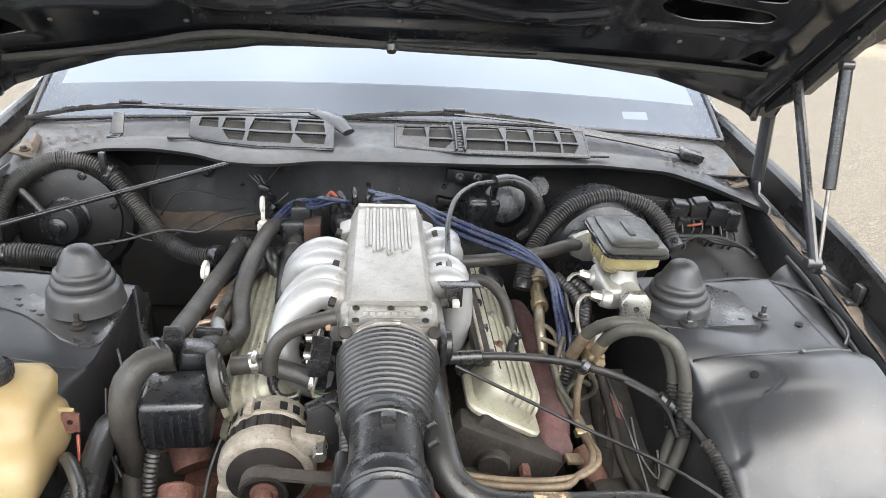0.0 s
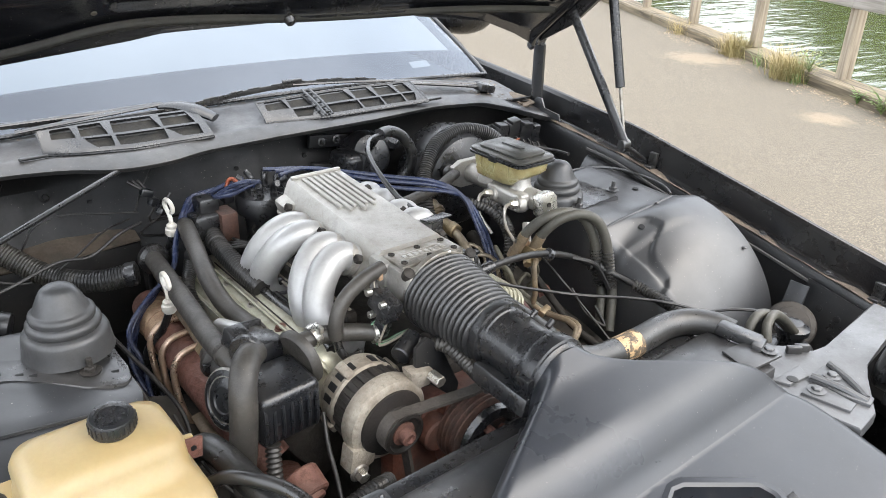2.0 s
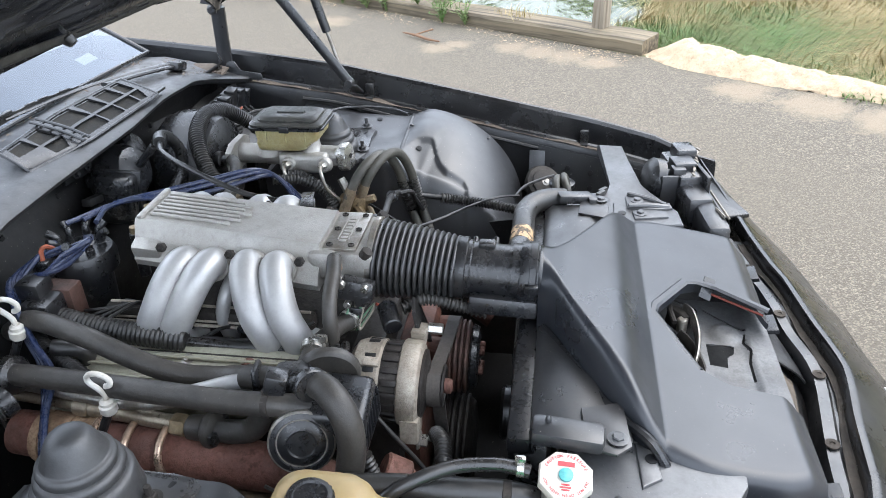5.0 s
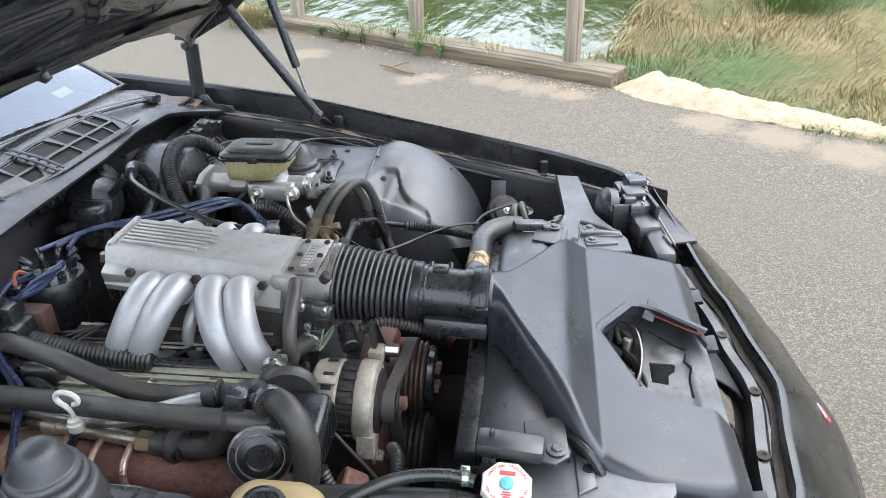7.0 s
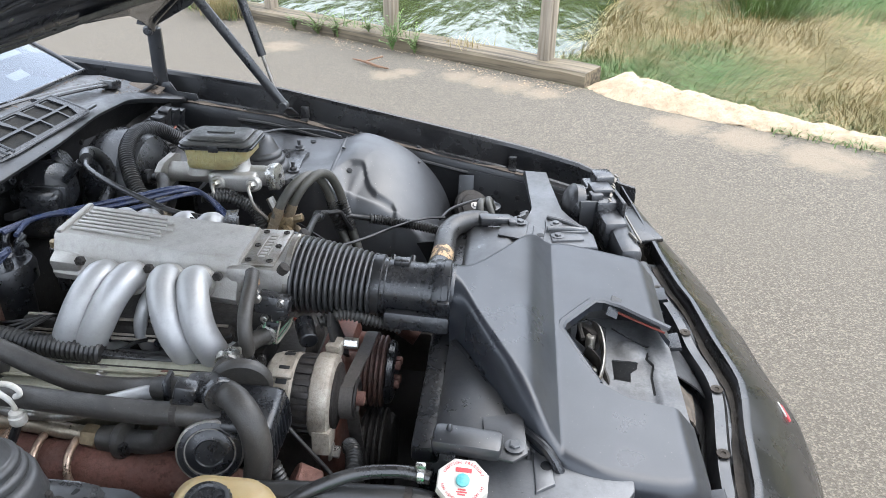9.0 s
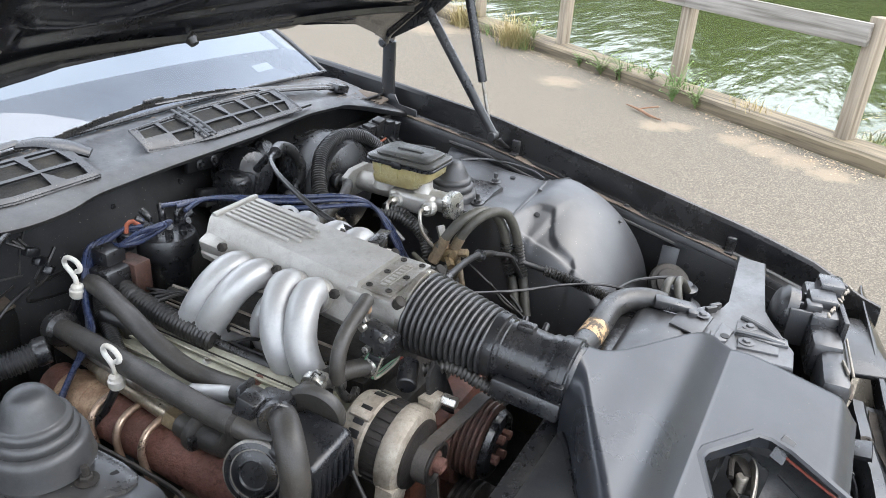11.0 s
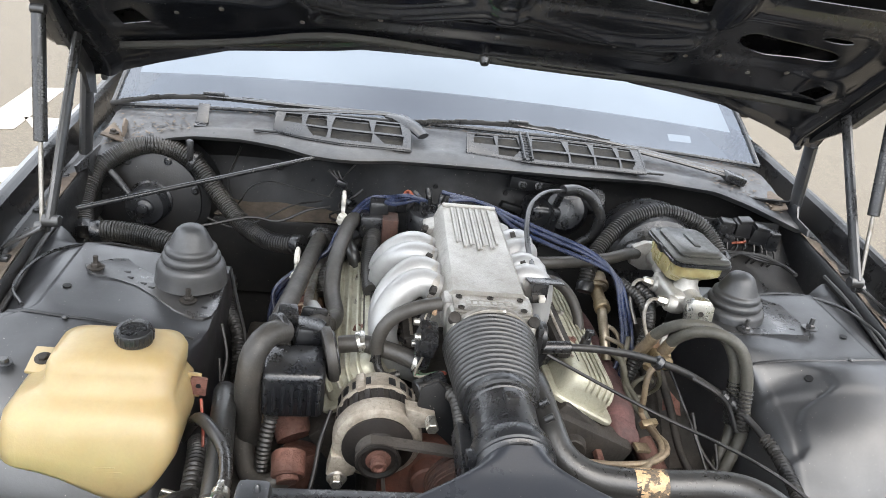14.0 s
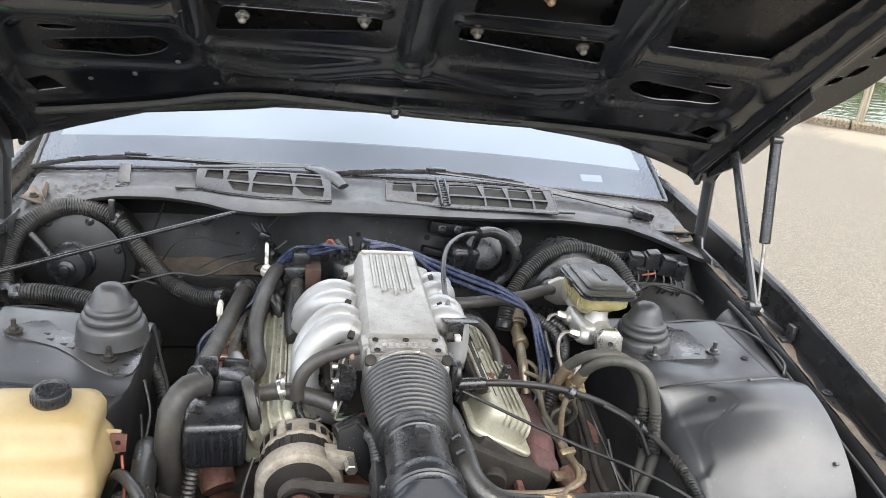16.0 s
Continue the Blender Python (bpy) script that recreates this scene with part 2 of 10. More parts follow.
GRASS = material("green_grass", (0.11, 0.20, 0.045), 0.65, 0, (0.17, 0.20, 0.075), 2.5, 60, 0.1, grime=0.0)
FOREST = material("far_foliage", (0.062, 0.066, 0.022), 0.9, 0, (0.024, 0.028, 0.01), 0.5, 3, 0.0, grime=0.0, grit=0.2)
LATCHPLATE = material("weathered_grey_primer", (0.15, 0.152, 0.155), 0.5, 0.2, (0.10, 0.10, 0.102), 16, 220, 0.2, dust=0.3, dust_col=(0.16, 0.14, 0.11), specks=0.3)
SUPPORT = material("dusty_support_paint", (0.070, 0.072, 0.076), 0.42, 0, (0.052, 0.053, 0.056), 9, 220, 0.1, dust=0.25, dust_col=(0.14, 0.135, 0.125), specks=0.7, spec=0.95, grit=0.3)
PALEHOSE = material("grey_olive_hose_rubber", (0.075, 0.071, 0.058), 0.5, 0, (0.045, 0.043, 0.036), 20, 260, 0.25, dust=0.2, dust_col=(0.16, 0.14, 0.105))
RAILDUST = material("dusty_brown_rail", (0.075, 0.066, 0.056), 0.75, 0, (0.04, 0.036, 0.032), 10, 160, 0.4, dust=0.4, dust_col=(0.11, 0.085, 0.065))
DARKDIRT = material("dark_brown_dirt", (0.055, 0.043, 0.032), 0.85, 0, (0.028, 0.024, 0.02), 18, 160, 0.5, dust=0.3, dust_col=(0.10, 0.08, 0.06))
SEAL = material("weather_strip_rubber", (0.036, 0.036, 0.034), 0.5, 0, (0.024, 0.024, 0.023), 14, 220, 0.2, dust=0.25, dust_col=(0.10, 0.09, 0.07))
STRUTPRINT = material("faded_grey_print", (0.13, 0.13, 0.125), 0.6, 0, (0.06, 0.06, 0.06), 90, 300, 0.0)
TWIG = material("brown_twig", (0.25, 0.14, 0.08), 0.85, 0, (0.17, 0.1, 0.06), 30, 120, 0.4)
MARSH = material("marsh_soil", (0.16, 0.145, 0.07), 0.95, 0, (0.09, 0.10, 0.04), 3, 60, 0.8)


def asphalt_material():
    m = bpy.data.materials.new("old_asphalt")
    m.use_nodes = True
    nd, ln = m.node_tree.nodes, m.node_tree.links
    b = nd["Principled BSDF"]
    co = nd.new("ShaderNodeTexCoord")
    vor = nd.new("ShaderNodeTexVoronoi")
    vor.inputs["Scale"].default_value = 190
    broad = nd.new("ShaderNodeTexNoise")
    broad.inputs["Scale"].default_value, broad.inputs["Detail"].default_value = 0.7, 6
    fine = nd.new("ShaderNodeTexNoise")
    fine.inputs["Scale"].default_value, fine.inputs["Detail"].default_value = 45, 4
    for n in (vor, broad, fine):
        ln.new(co.outputs["Object"], n.inputs["Vector"])
    stones = nd.new("ShaderNodeValToRGB")
    el = stones.color_ramp.elements
    el[0].position, el[0].color = 0.12, (0.065, 0.055, 0.042, 1)
    el[1].position, el[1].color = 0.90, (0.264, 0.225, 0.172, 1)
    el.new(0.55).color = (0.109, 0.093, 0.070, 1)
    bw = nd.new("ShaderNodeRGBToBW")
    ln.new(vor.outputs["Color"], bw.inputs["Color"])
    ln.new(bw.outputs["Val"], stones.inputs["Fac"])
    mixb = nd.new("ShaderNodeMixRGB")
    rng = nd.new("ShaderNodeMapRange")
    for k, v in (("From Min", 0.35), ("From Max", 0.65), ("To Min", 0.05), ("To Max", 0.5)):
        rng.inputs[k].default_value = v
    ln.new(broad.outputs["Fac"], rng.inputs["Value"])
    ln.new(rng.outputs["Result"], mixb.inputs["Fac"])
    ln.new(stones.outputs["Color"], mixb.inputs["Color1"])
    mixb.inputs["Color2"].default_value = (0.121, 0.103, 0.077, 1)
    # thin drifts of sand near the kerb
    sep = nd.new("ShaderNodeNewGeometry")
    drift = None
    for x, y, r in ((5.05, 2.58, 0.34), (4.30, 1.56, 0.24), (4.40, 1.42, 0.2), (4.33, 1.02, 0.26), (4.22, 0.82, 0.3), (4.12, 0.62, 0.3), (3.98, 0.42, 0.26), (3.2, -0.75, 0.40), (2.95, -1.1, 0.45), (3.45, -0.4, 0.34), (6.3, 4.5, 0.6), (5.9, 9.4, 1.3), (7.4, 8.6, 1.5)):
        dist = nd.new("ShaderNodeVectorMath")
        dist.operation = "DISTANCE"
        dist.inputs[1].default_value = (x, y, 0)
        ln.new(sep.outputs["Position"], dist.inputs[0])
        fade = nd.new("ShaderNodeMapRange")
        for k, v in (("From Min", r), ("From Max", r * 0.25), ("To Min", 0.0), ("To Max", 1.0)):
            fade.inputs[k].default_value = v
        ln.new(dist.outputs["Value"], fade.inputs["Value"])
        if drift is None:
            drift = fade.outputs["Result"]
        else:
            mx = nd.new("ShaderNodeMath")
            mx.operation = "MAXIMUM"
            ln.new(drift, mx.inputs[0])
            ln.new(fade.outputs["Result"], mx.inputs[1])
            drift = mx.outputs["Value"]
    grains = nd.new("ShaderNodeTexNoise")
    grains.inputs["Scale"].default_value, grains.inputs["Detail"].default_value, grains.inputs["Roughness"].default_value = 9, 8, 0.75
    ln.new(co.outputs["Object"], grains.inputs["Vector"])
    both = nd.new("ShaderNodeMath")
    both.operation = "MULTIPLY_ADD"
    both.inputs[1].default_value = 0.6
    ln.new(drift, both.inputs[0])
    ln.new(grains.outputs["Fac"], both.inputs[2])
    edge = nd.new("ShaderNodeMapRange")
    for k, v in (("From Min", 0.78), ("From Max", 1.06), ("To Min", 0.0), ("To Max", 0.8)):
        edge.inputs[k].default_value = v
    ln.new(both.outputs["Value"], edge.inputs["Value"])
    sandy = nd.new("ShaderNodeMixRGB")
    sandy.inputs["Color2"].default_value = (0.238, 0.189, 0.132, 1)
    ln.new(edge.outputs["Result"], sandy.inputs["Fac"])
    ln.new(mixb.outputs["Color"], sandy.inputs["Color1"])
    ln.new(sandy.outputs["Color"], b.inputs["Base Color"])
    b.inputs["Roughness"].default_value = 0.9
    bp = nd.new("ShaderNodeBump")
    bp.inputs["Strength"].default_value, bp.inputs["Distance"].default_value = 0.8, 0.004
    add = nd.new("ShaderNodeMath")
    ln.new(vor.outputs["Distance"], add.inputs[0])
    ln.new(fine.outputs["Fac"], add.inputs[1])
    ln.new(add.outputs["Value"], bp.inputs["Height"])
    ln.new(bp.outputs["Normal"], b.inputs["Normal"])
    return m


def water_material():
    m = bpy.data.materials.new("green_water")
    m.use_nodes = True
    nd, ln = m.node_tree.nodes, m.node_tree.links
    b = nd["Principled BSDF"]
    b.inputs["Base Color"].default_value = (0.042, 0.056, 0.014, 1)
    b.inputs["Roughness"].default_value = 0.11
    b.inputs["IOR"].default_value = 1.33
    co = nd.new("ShaderNodeTexCoord")
    mp = nd.new("ShaderNodeMapping")
    mp.inputs["Scale"].default_value = (0.8, 2.6, 1.0)
    mp.inputs["Rotation"].default_value = (0, 0, 0.75)
    n = nd.new("ShaderNodeTexNoise")
    n.inputs["Scale"].default_value, n.inputs["Detail"].default_value, n.inputs["Roughness"].default_value = 1.35, 3, 0.45
    ln.new(co.outputs["Object"], mp.inputs["Vector"])
    ln.new(mp.outputs["Vector"], n.inputs["Vector"])
    bp = nd.new("ShaderNodeBump")
    bp.inputs["Strength"].default_value, bp.inputs["Distance"].default_value = 0.5, 0.05
    ln.new(n.outputs["Fac"], bp.inputs["Height"])
    ln.new(bp.outputs["Normal"], b.inputs["Normal"])
    return m


def glass_material():
    m = bpy.data.materials.new("windshield_glass")
    m.use_nodes = True
    nd, ln = m.node_tree.nodes, m.node_tree.links
    nd.remove(nd["Principled BSDF"])
    tr, gl, mx, lw, rg = (nd.new(k) for k in ("ShaderNodeBsdfTransparent", "ShaderNodeBsdfGlossy", "ShaderNodeMixShader", "ShaderNodeLayerWeight", "ShaderNodeMapRange"))
    tr.inputs["Color"].default_value = (0.44, 0.50, 0.54, 1)
    gl.inputs["Roughness"].default_value = 0.0
    gl.inputs["Color"].default_value = (0.86, 0.91, 1.0, 1)
    lw.inputs["Blend"].default_value = 0.35
    rg.inputs["To Min"].default_value, rg.inputs["To Max"].default_value = 0.06, 0.36
    ln.new(lw.outputs["Facing"], rg.inputs["Value"])
    ln.new(rg.outputs["Result"], mx.inputs["Fac"])
    ln.new(tr.outputs["BSDF"], mx.inputs[1])
    ln.new(gl.outputs["BSDF"], mx.inputs[2])
    ln.new(mx.outputs["Shader"], nd["Material Output"].inputs["Surface"])
    return m


def timber_material(name, base, dark, turn_z, across=(1.6, 34, 34), upright=False):
    """Weathered wood with grain drawn out along its length."""
    m = bpy.data.materials.new(name)
    m.use_nodes = True
    nd, ln = m.node_tree.nodes, m.node_tree.links
    b = nd["Principled BSDF"]
    co, mp, n1, n2, rm = (nd.new(k) for k in ("ShaderNodeTexCoord", "ShaderNodeMapping", "ShaderNodeTexNoise", "ShaderNodeTexNoise", "ShaderNodeValToRGB"))
    mp.vector_type = "TEXTURE"
    mp.inputs["Rotation"].default_value = (0, 0, turn_z)
    mp.inputs["Scale"].default_value = tuple(1 / a for a in ((34, 34, 1.6) if upright else across))
    ln.new(co.outputs["Object"], mp.inputs["Vector"])
    ln.new(mp.outputs["Vector"], n1.inputs["Vector"])
    ln.new(co.outputs["Object"], n2.inputs["Vector"])
    n1.inputs["Scale"].default_value, n1.inputs["Detail"].default_value = 1.0, 6
    n2.inputs["Scale"].default_value, n2.inputs["Detail"].default_value = 3.0, 5
    el = rm.color_ramp.elements
    el[0].position, el[0].color = 0.34, (*dark, 1)
    el[1].position, el[1].color = 0.62, (*base, 1)
    ln.new(n1.outputs["Fac"], rm.inputs["Fac"])
    mx = nd.new("ShaderNodeMixRGB")
    mx.blend_type = "MULTIPLY"
    mx.inputs["Fac"].default_value = 0.45
    ln.new(rm.outputs["Color"], mx.inputs["Color1"])
    ln.new(n2.outputs["Fac"], mx.inputs["Color2"])
    ln.new(mx.outputs["Color"], b.inputs["Base Color"])
    b.inputs["Roughness"].default_value = 0.85
    bp = nd.new("ShaderNodeBump")
    bp.inputs["Strength"].default_value, bp.inputs["Distance"].default_value = 0.7, 0.006
    ln.new(n1.outputs["Fac"], bp.inputs["Height"])
    ln.new(bp.outputs["Normal"], b.inputs["Normal"])
    return m


KERB_TURN = math.atan2(0.851, 0.525)
WOOD = timber_material("weathered_post", (0.39, 0.325, 0.245), (0.19, 0.155, 0.11), KERB_TURN, upright=True)
TIMBER = timber_material("kerb_timber", (0.25, 0.20, 0.13), (0.085, 0.068, 0.045), KERB_TURN)
RAILWOOD = timber_material("weathered_rail", (0.40, 0.37, 0.33), (0.20, 0.18, 0.15), KERB_TURN)
ASPHALT, WATER, GLASS = asphalt_material(), water_material(), glass_material()


# ---- mesh tools ----
def finish(name, bm, mat, parent=None, label="", angle=38):
    bmesh.ops.recalc_face_normals(bm, faces=bm.faces)
    me = bpy.data.meshes.new(name)
    bm.to_mesh(me)
    bm.free()
    me.materials.append(mat)
    me.shade_smooth()
    me.set_sharp_from_angle(angle=radians(angle))
    ob = new(name, me)
    if parent:
        ob.parent = parent
        ob.matrix_parent_inverse = Matrix.Translation(parent.matrix_basis.translation).inverted() if not parent.parent else Matrix.Identity(4)
    if label:
        ob["label"] = label
    return ob


def part(name, bm, mat, parent, label="", angle=38):
    """One mesh under a thing or a part; the mesh is given in world metres."""
    return finish(name, bm, mat, parent, label, angle)


def thing(name, label, category, at=(0, 0, 0), group="", kind=""):
    e = new(name)
    e.empty_display_size = 0.05
    e.matrix_basis = Matrix.Translation(at)
    return tagged(e, label, category, group, kind)


def single(name, bm, mat, label, category, group="", kind="", angle=38):
    return tagged(finish(name, bm, mat, None, "", angle), label, category, group, kind)


def V(*a):
    return Vector(a)


def frame_to(origin, axis, side=None):
    """A matrix whose z runs along axis and whose x is near side."""
    z = Vector(axis).normalized()
    s = Vector(side) if side else (V(1, 0, 0) if abs(z.x) < 0.9 else V(0, 1, 0))
    y = z.cross(s).normalized()
    x = y.cross(z)
    m = Matrix((x, y, z)).transposed().to_4x4()
    m.translation = origin
    return m


def box(bm, size, centre, bevel=0.004, rot=None, seg=2, taper=None):
    r = bmesh.ops.create_cube(bm, size=1.0)
    vs = r["verts"]
    for v in vs:
        v.co = V(v.co.x * size[0], v.co.y * size[1], v.co.z * size[2])
        if taper and v.co.z > 0:
            v.co.x, v.co.y = v.co.x * taper[0], v.co.y * taper[1]
    if bevel:
        es = list({e for v in vs for e in v.link_edges})
        res = bmesh.ops.bevel(bm, geom=es, offset=bevel, segments=seg, affect="EDGES", profile=0.5)
        vs = list({v for v in res["verts"]} | {v for v in vs if v.is_valid})
    m = Matrix.Translation(centre) @ (rot.to_4x4() if rot else Matrix.Identity(4))
    bmesh.ops.transform(bm, matrix=m, verts=vs)
    return vs


def rings(bm, loops, closed=True, cap=(True, True)):
    """Skins a row of rings, each a list of places."""
    made = [[bm.verts.new(p) for p in ring] for ring in loops]
    n = len(made[0])
    for a, b in zip(made, made[1:]):
        for i in range(n if closed else n - 1):
            j = (i + 1) % n
            bm.faces.new((a[i], a[j], b[j], b[i]))
    if closed:
        if cap[0]:
            bm.faces.new(list(reversed(made[0])))
        if cap[1]:
            bm.faces.new(made[-1])
    return made


def lathe(bm, profile, m, seg=28):
    """Turns (radius, height) pairs round the z axis of m."""
    loops = [[m @ V(max(r, 1e-4) * math.cos(2 * math.pi * i / seg), max(r, 1e-4) * math.sin(2 * math.pi * i / seg), h) for i in range(seg)] for r, h in profile]
    rings(bm, loops)


def disc_rod(bm, a, b, r, seg=16, r2=None, chamfer=0.0):
    a, b = Vector(a), Vector(b)
    d = (b - a).length
    r2 = r if r2 is None else r2
    c = chamfer or min(r, d) * 0.12
    lathe(bm, [(r - c, 0), (r, c), (r2, d - c), (r2 - c, d)], frame_to(a, b - a), seg)


def spline(pts, step=0.008):
    """Places along a smooth line through pts, at even steps."""
    p = [Vector(q) for q in pts]
    p = [p[0] * 2 - p[1]] + p + [p[-1] * 2 - p[-2]]
    out = []
    for i in range(1, len(p) - 2):
        n = max(2, int((p[i + 1] - p[i]).length / step))
        for k in range(n):
            t = k / n
            out.append(0.5 * (2 * p[i] + (p[i + 1] - p[i - 1]) * t + (2 * p[i - 1] - 5 * p[i] + 4 * p[i + 1] - p[i + 2]) * t * t
                              + (3 * p[i] - p[i - 1] - 3 * p[i + 1] + p[i + 2]) * t ** 3))
    out.append(p[-2])
    return out


def tube(bm, pts, r, seg=10, step=0.012, pitch=0.0, depth=0.0, radii=None, oval=None, straight=False):
    """A hose along pts. pitch, depth: corrugation. radii: the radius at each given point. oval: scale across and up."""
    if pitch:
        step = pitch / 4
    line = [Vector(p) for p in pts] if straight else spline(pts, step)
    n = len(line)
    up, loops, run = None, [], 0.0
    for i, c in enumerate(line):
        t = (line[min(i + 1, n - 1)] - line[max(i - 1, 0)]).normalized()
        if up is None:
            up = (V(0, 0, 1) if abs(t.z) < 0.9 else V(0, 1, 0))
        side = t.cross(up).normalized()
        up = side.cross(t).normalized()
        if i:
            run += (c - line[i - 1]).length
        rr = r
        if radii:
            f = i / (n - 1) * (len(radii) - 1)
            k = min(int(f), len(radii) - 2)
            rr = radii[k] + (radii[k + 1] - radii[k]) * (f - k)
        if pitch:
            rr += depth * (1 if (run / pitch) % 1.0 < 0.5 else -1) * 0.5
        ox, oy = oval or (1, 1)
        loops.append([c + side * (rr * ox * math.cos(2 * math.pi * j / seg)) + up * (rr * oy * math.sin(2 * math.pi * j / seg)) for j in range(seg)])
    rings(bm, loops)


def sheet(bm, fn, us, vs):
    """A surface through fn(u, v)."""
    g = [[bm.verts.new(fn(u, v)) for u in us] for v in vs]
    for a, b in zip(g, g[1:]):
        for i in range(len(us) - 1):
            bm.faces.new((a[i], a[i + 1], b[i + 1], b[i]))
    return g


def on_outline(poly, a, b):
    """The nearest place on a closed outline to (a, b), and how far it is."""
    best, q = 9.0, (a, b)
    for (x0, y0), (x1, y1) in zip(poly, poly[1:] + poly[:1]):
        dx, dy = x1 - x0, y1 - y0
        t = min(1, max(0, ((a - x0) * dx + (b - y0) * dy) / (dx * dx + dy * dy)))
        e = math.hypot(x0 + t * dx - a, y0 + t * dy - b)
        if e < best:
            best, q = e, (x0 + t * dx, y0 + t * dy)
    return best, q


def in_outline(poly, a, b):
    k = False
    for (x0, y0), (x1, y1) in zip(poly, poly[1:] + poly[:1]):
        if (y0 > b) != (y1 > b) and a < (x1 - x0) * (b - y0) / (y1 - y0) + x0:
            k = not k
    return k


def holed_sheet(bm, place, grid, holes, near):
    """A surface through place(a, b) over rows of (a, b), with outlines cut out of it; corners closer than near are drawn onto the cuts."""
    boxes = [(min(p[0] for p in h) - near, max(p[0] for p in h) + near, min(p[1] for p in h) - near, max(p[1] for p in h) + near) for h in holes]
    out = []
    for row in grid:
        line = []
        for a, b in row:
            for h, (x0, x1, y0, y1) in zip(holes, boxes):
                if x0 < a < x1 and y0 < b < y1:
                    e, q = on_outline(h, a, b)
                    if e < near:
                        a, b = q
            line.append((a, b, bm.verts.new(place(a, b))))
        out.append(line)
    for r, t in zip(out, out[1:]):
        for i in range(len(r) - 1):
            c = (r[i], r[i + 1], t[i + 1], t[i])
            a, b = sum(q[0] for q in c) / 4, sum(q[1] for q in c) / 4
            if any(x0 < a < x1 and y0 < b < y1 and in_outline(h, a, b) for h, (x0, x1, y0, y1) in zip(holes, boxes)):
                continue
            bm.faces.new([q[2] for q in c])
    bmesh.ops.delete(bm, geom=[v for v in bm.verts if not v.link_faces], context="VERTS")
    bmesh.ops.remove_doubles(bm, verts=bm.verts, dist=2e-5)
    bmesh.ops.dissolve_degenerate(bm, dist=1e-5, edges=bm.edges)
    bmesh.ops.delete(bm, geom=[f for f in bm.faces if f.calc_area() < 1e-9], context="FACES")


def soft_outline(pts, step=0.006):
    """A closed outline with rounded corners through pts."""
    p = [V(a, b, 0) for a, b in pts]
    line = spline([p[-1]] + p + [p[0], p[1]], step)
    first = min(range(len(line)), key=lambda i: (line[i] - p[0]).length)
    last = min(range(first + 4, len(line)), key=lambda i: (line[i] - p[0]).length)
    return [(q.x, q.y) for q in line[first:last]]


def thicken(bm, d):
    """Gives an open sheet a thickness along its normals."""
    bmesh.ops.recalc_face_normals(bm, faces=bm.faces)
    bmesh.ops.solidify(bm, geom=list(bm.faces), thickness=d)


def prism(bm, poly, m, depth, bevel=0.0, seg=2):
    """A polygon in the xy plane of m, pulled along its z."""
    a = [bm.verts.new(m @ V(x, y, 0)) for x, y in poly]
    b = [bm.verts.new(m @ V(x, y, depth)) for x, y in poly]
    n = len(poly)
    bm.faces.new(list(reversed(a)))
    top = bm.faces.new(b)
    for i in range(n):
        bm.faces.new((a[i], a[(i + 1) % n], b[(i + 1) % n], b[i]))
    if bevel:
        bmesh.ops.bevel(bm, geom=list(top.edges), offset=bevel, segments=seg, affect="EDGES", profile=0.5)


def hexbolt(bm, at, axis=(0, 0, 1), r=0.007, h=0.006, washer=True):
    m = frame_to(at, axis)
    if washer:
        lathe(bm, [(r * 1.7, 0), (r * 1.75, 0.0012), (r * 1.3, 0.002)], m, 14)
    lathe(bm, [(r, 0.001), (r, h * 0.8), (r * 0.8, h)], m, 6)


def lerp(a, b, t):
    return a + (b - a) * t


def table(x, rows):
    """The value at x along rows of (x, value)."""
    if x <= rows[0][0]:
        return rows[0][1]
    for (x0, y0), (x1, y1) in zip(rows, rows[1:]):
        if x <= x1:
            return lerp(y0, y1, (x - x0) / (x1 - x0))
    return rows[-1][1]


def smooth01(a, b, x):
    t = min(1, max(0, (x - a) / (b - a)))
    return t * t * (3 - 2 * t)


def steps(a, b, n):
    return [lerp(a, b, i / n) for i in range(n + 1)]


# ---- ground, water, bank ----
KERB = V(4.14, 0.13, 0)
ALONG = V(0.525, 0.851, 0).normalized()
OUT = V(ALONG.y, -ALONG.x, 0)


def ground_height(s, d):
    """Height by the way s along the kerb and d out beyond it."""
    end = smooth01(9.65, 9.95, s) * smooth01(-6.2, -5.4, d)
    if d <= 0.0:
        return -0.75 * end
    p = KERB + ALONG * s + OUT * d
    marsh = smooth01(0.28, -0.35, p.y - 0.06 + 0.26 * (p.x - 6.5) + 0.08 * math.sin(p.x * 2.1))
    h_bank = lerp(-0.75, -0.12 + 0.04 * math.sin(3 * s + d), marsh)
    return min(lerp(0.0, h_bank, smooth01(0.1, 0.5, d)), -0.75 * end)


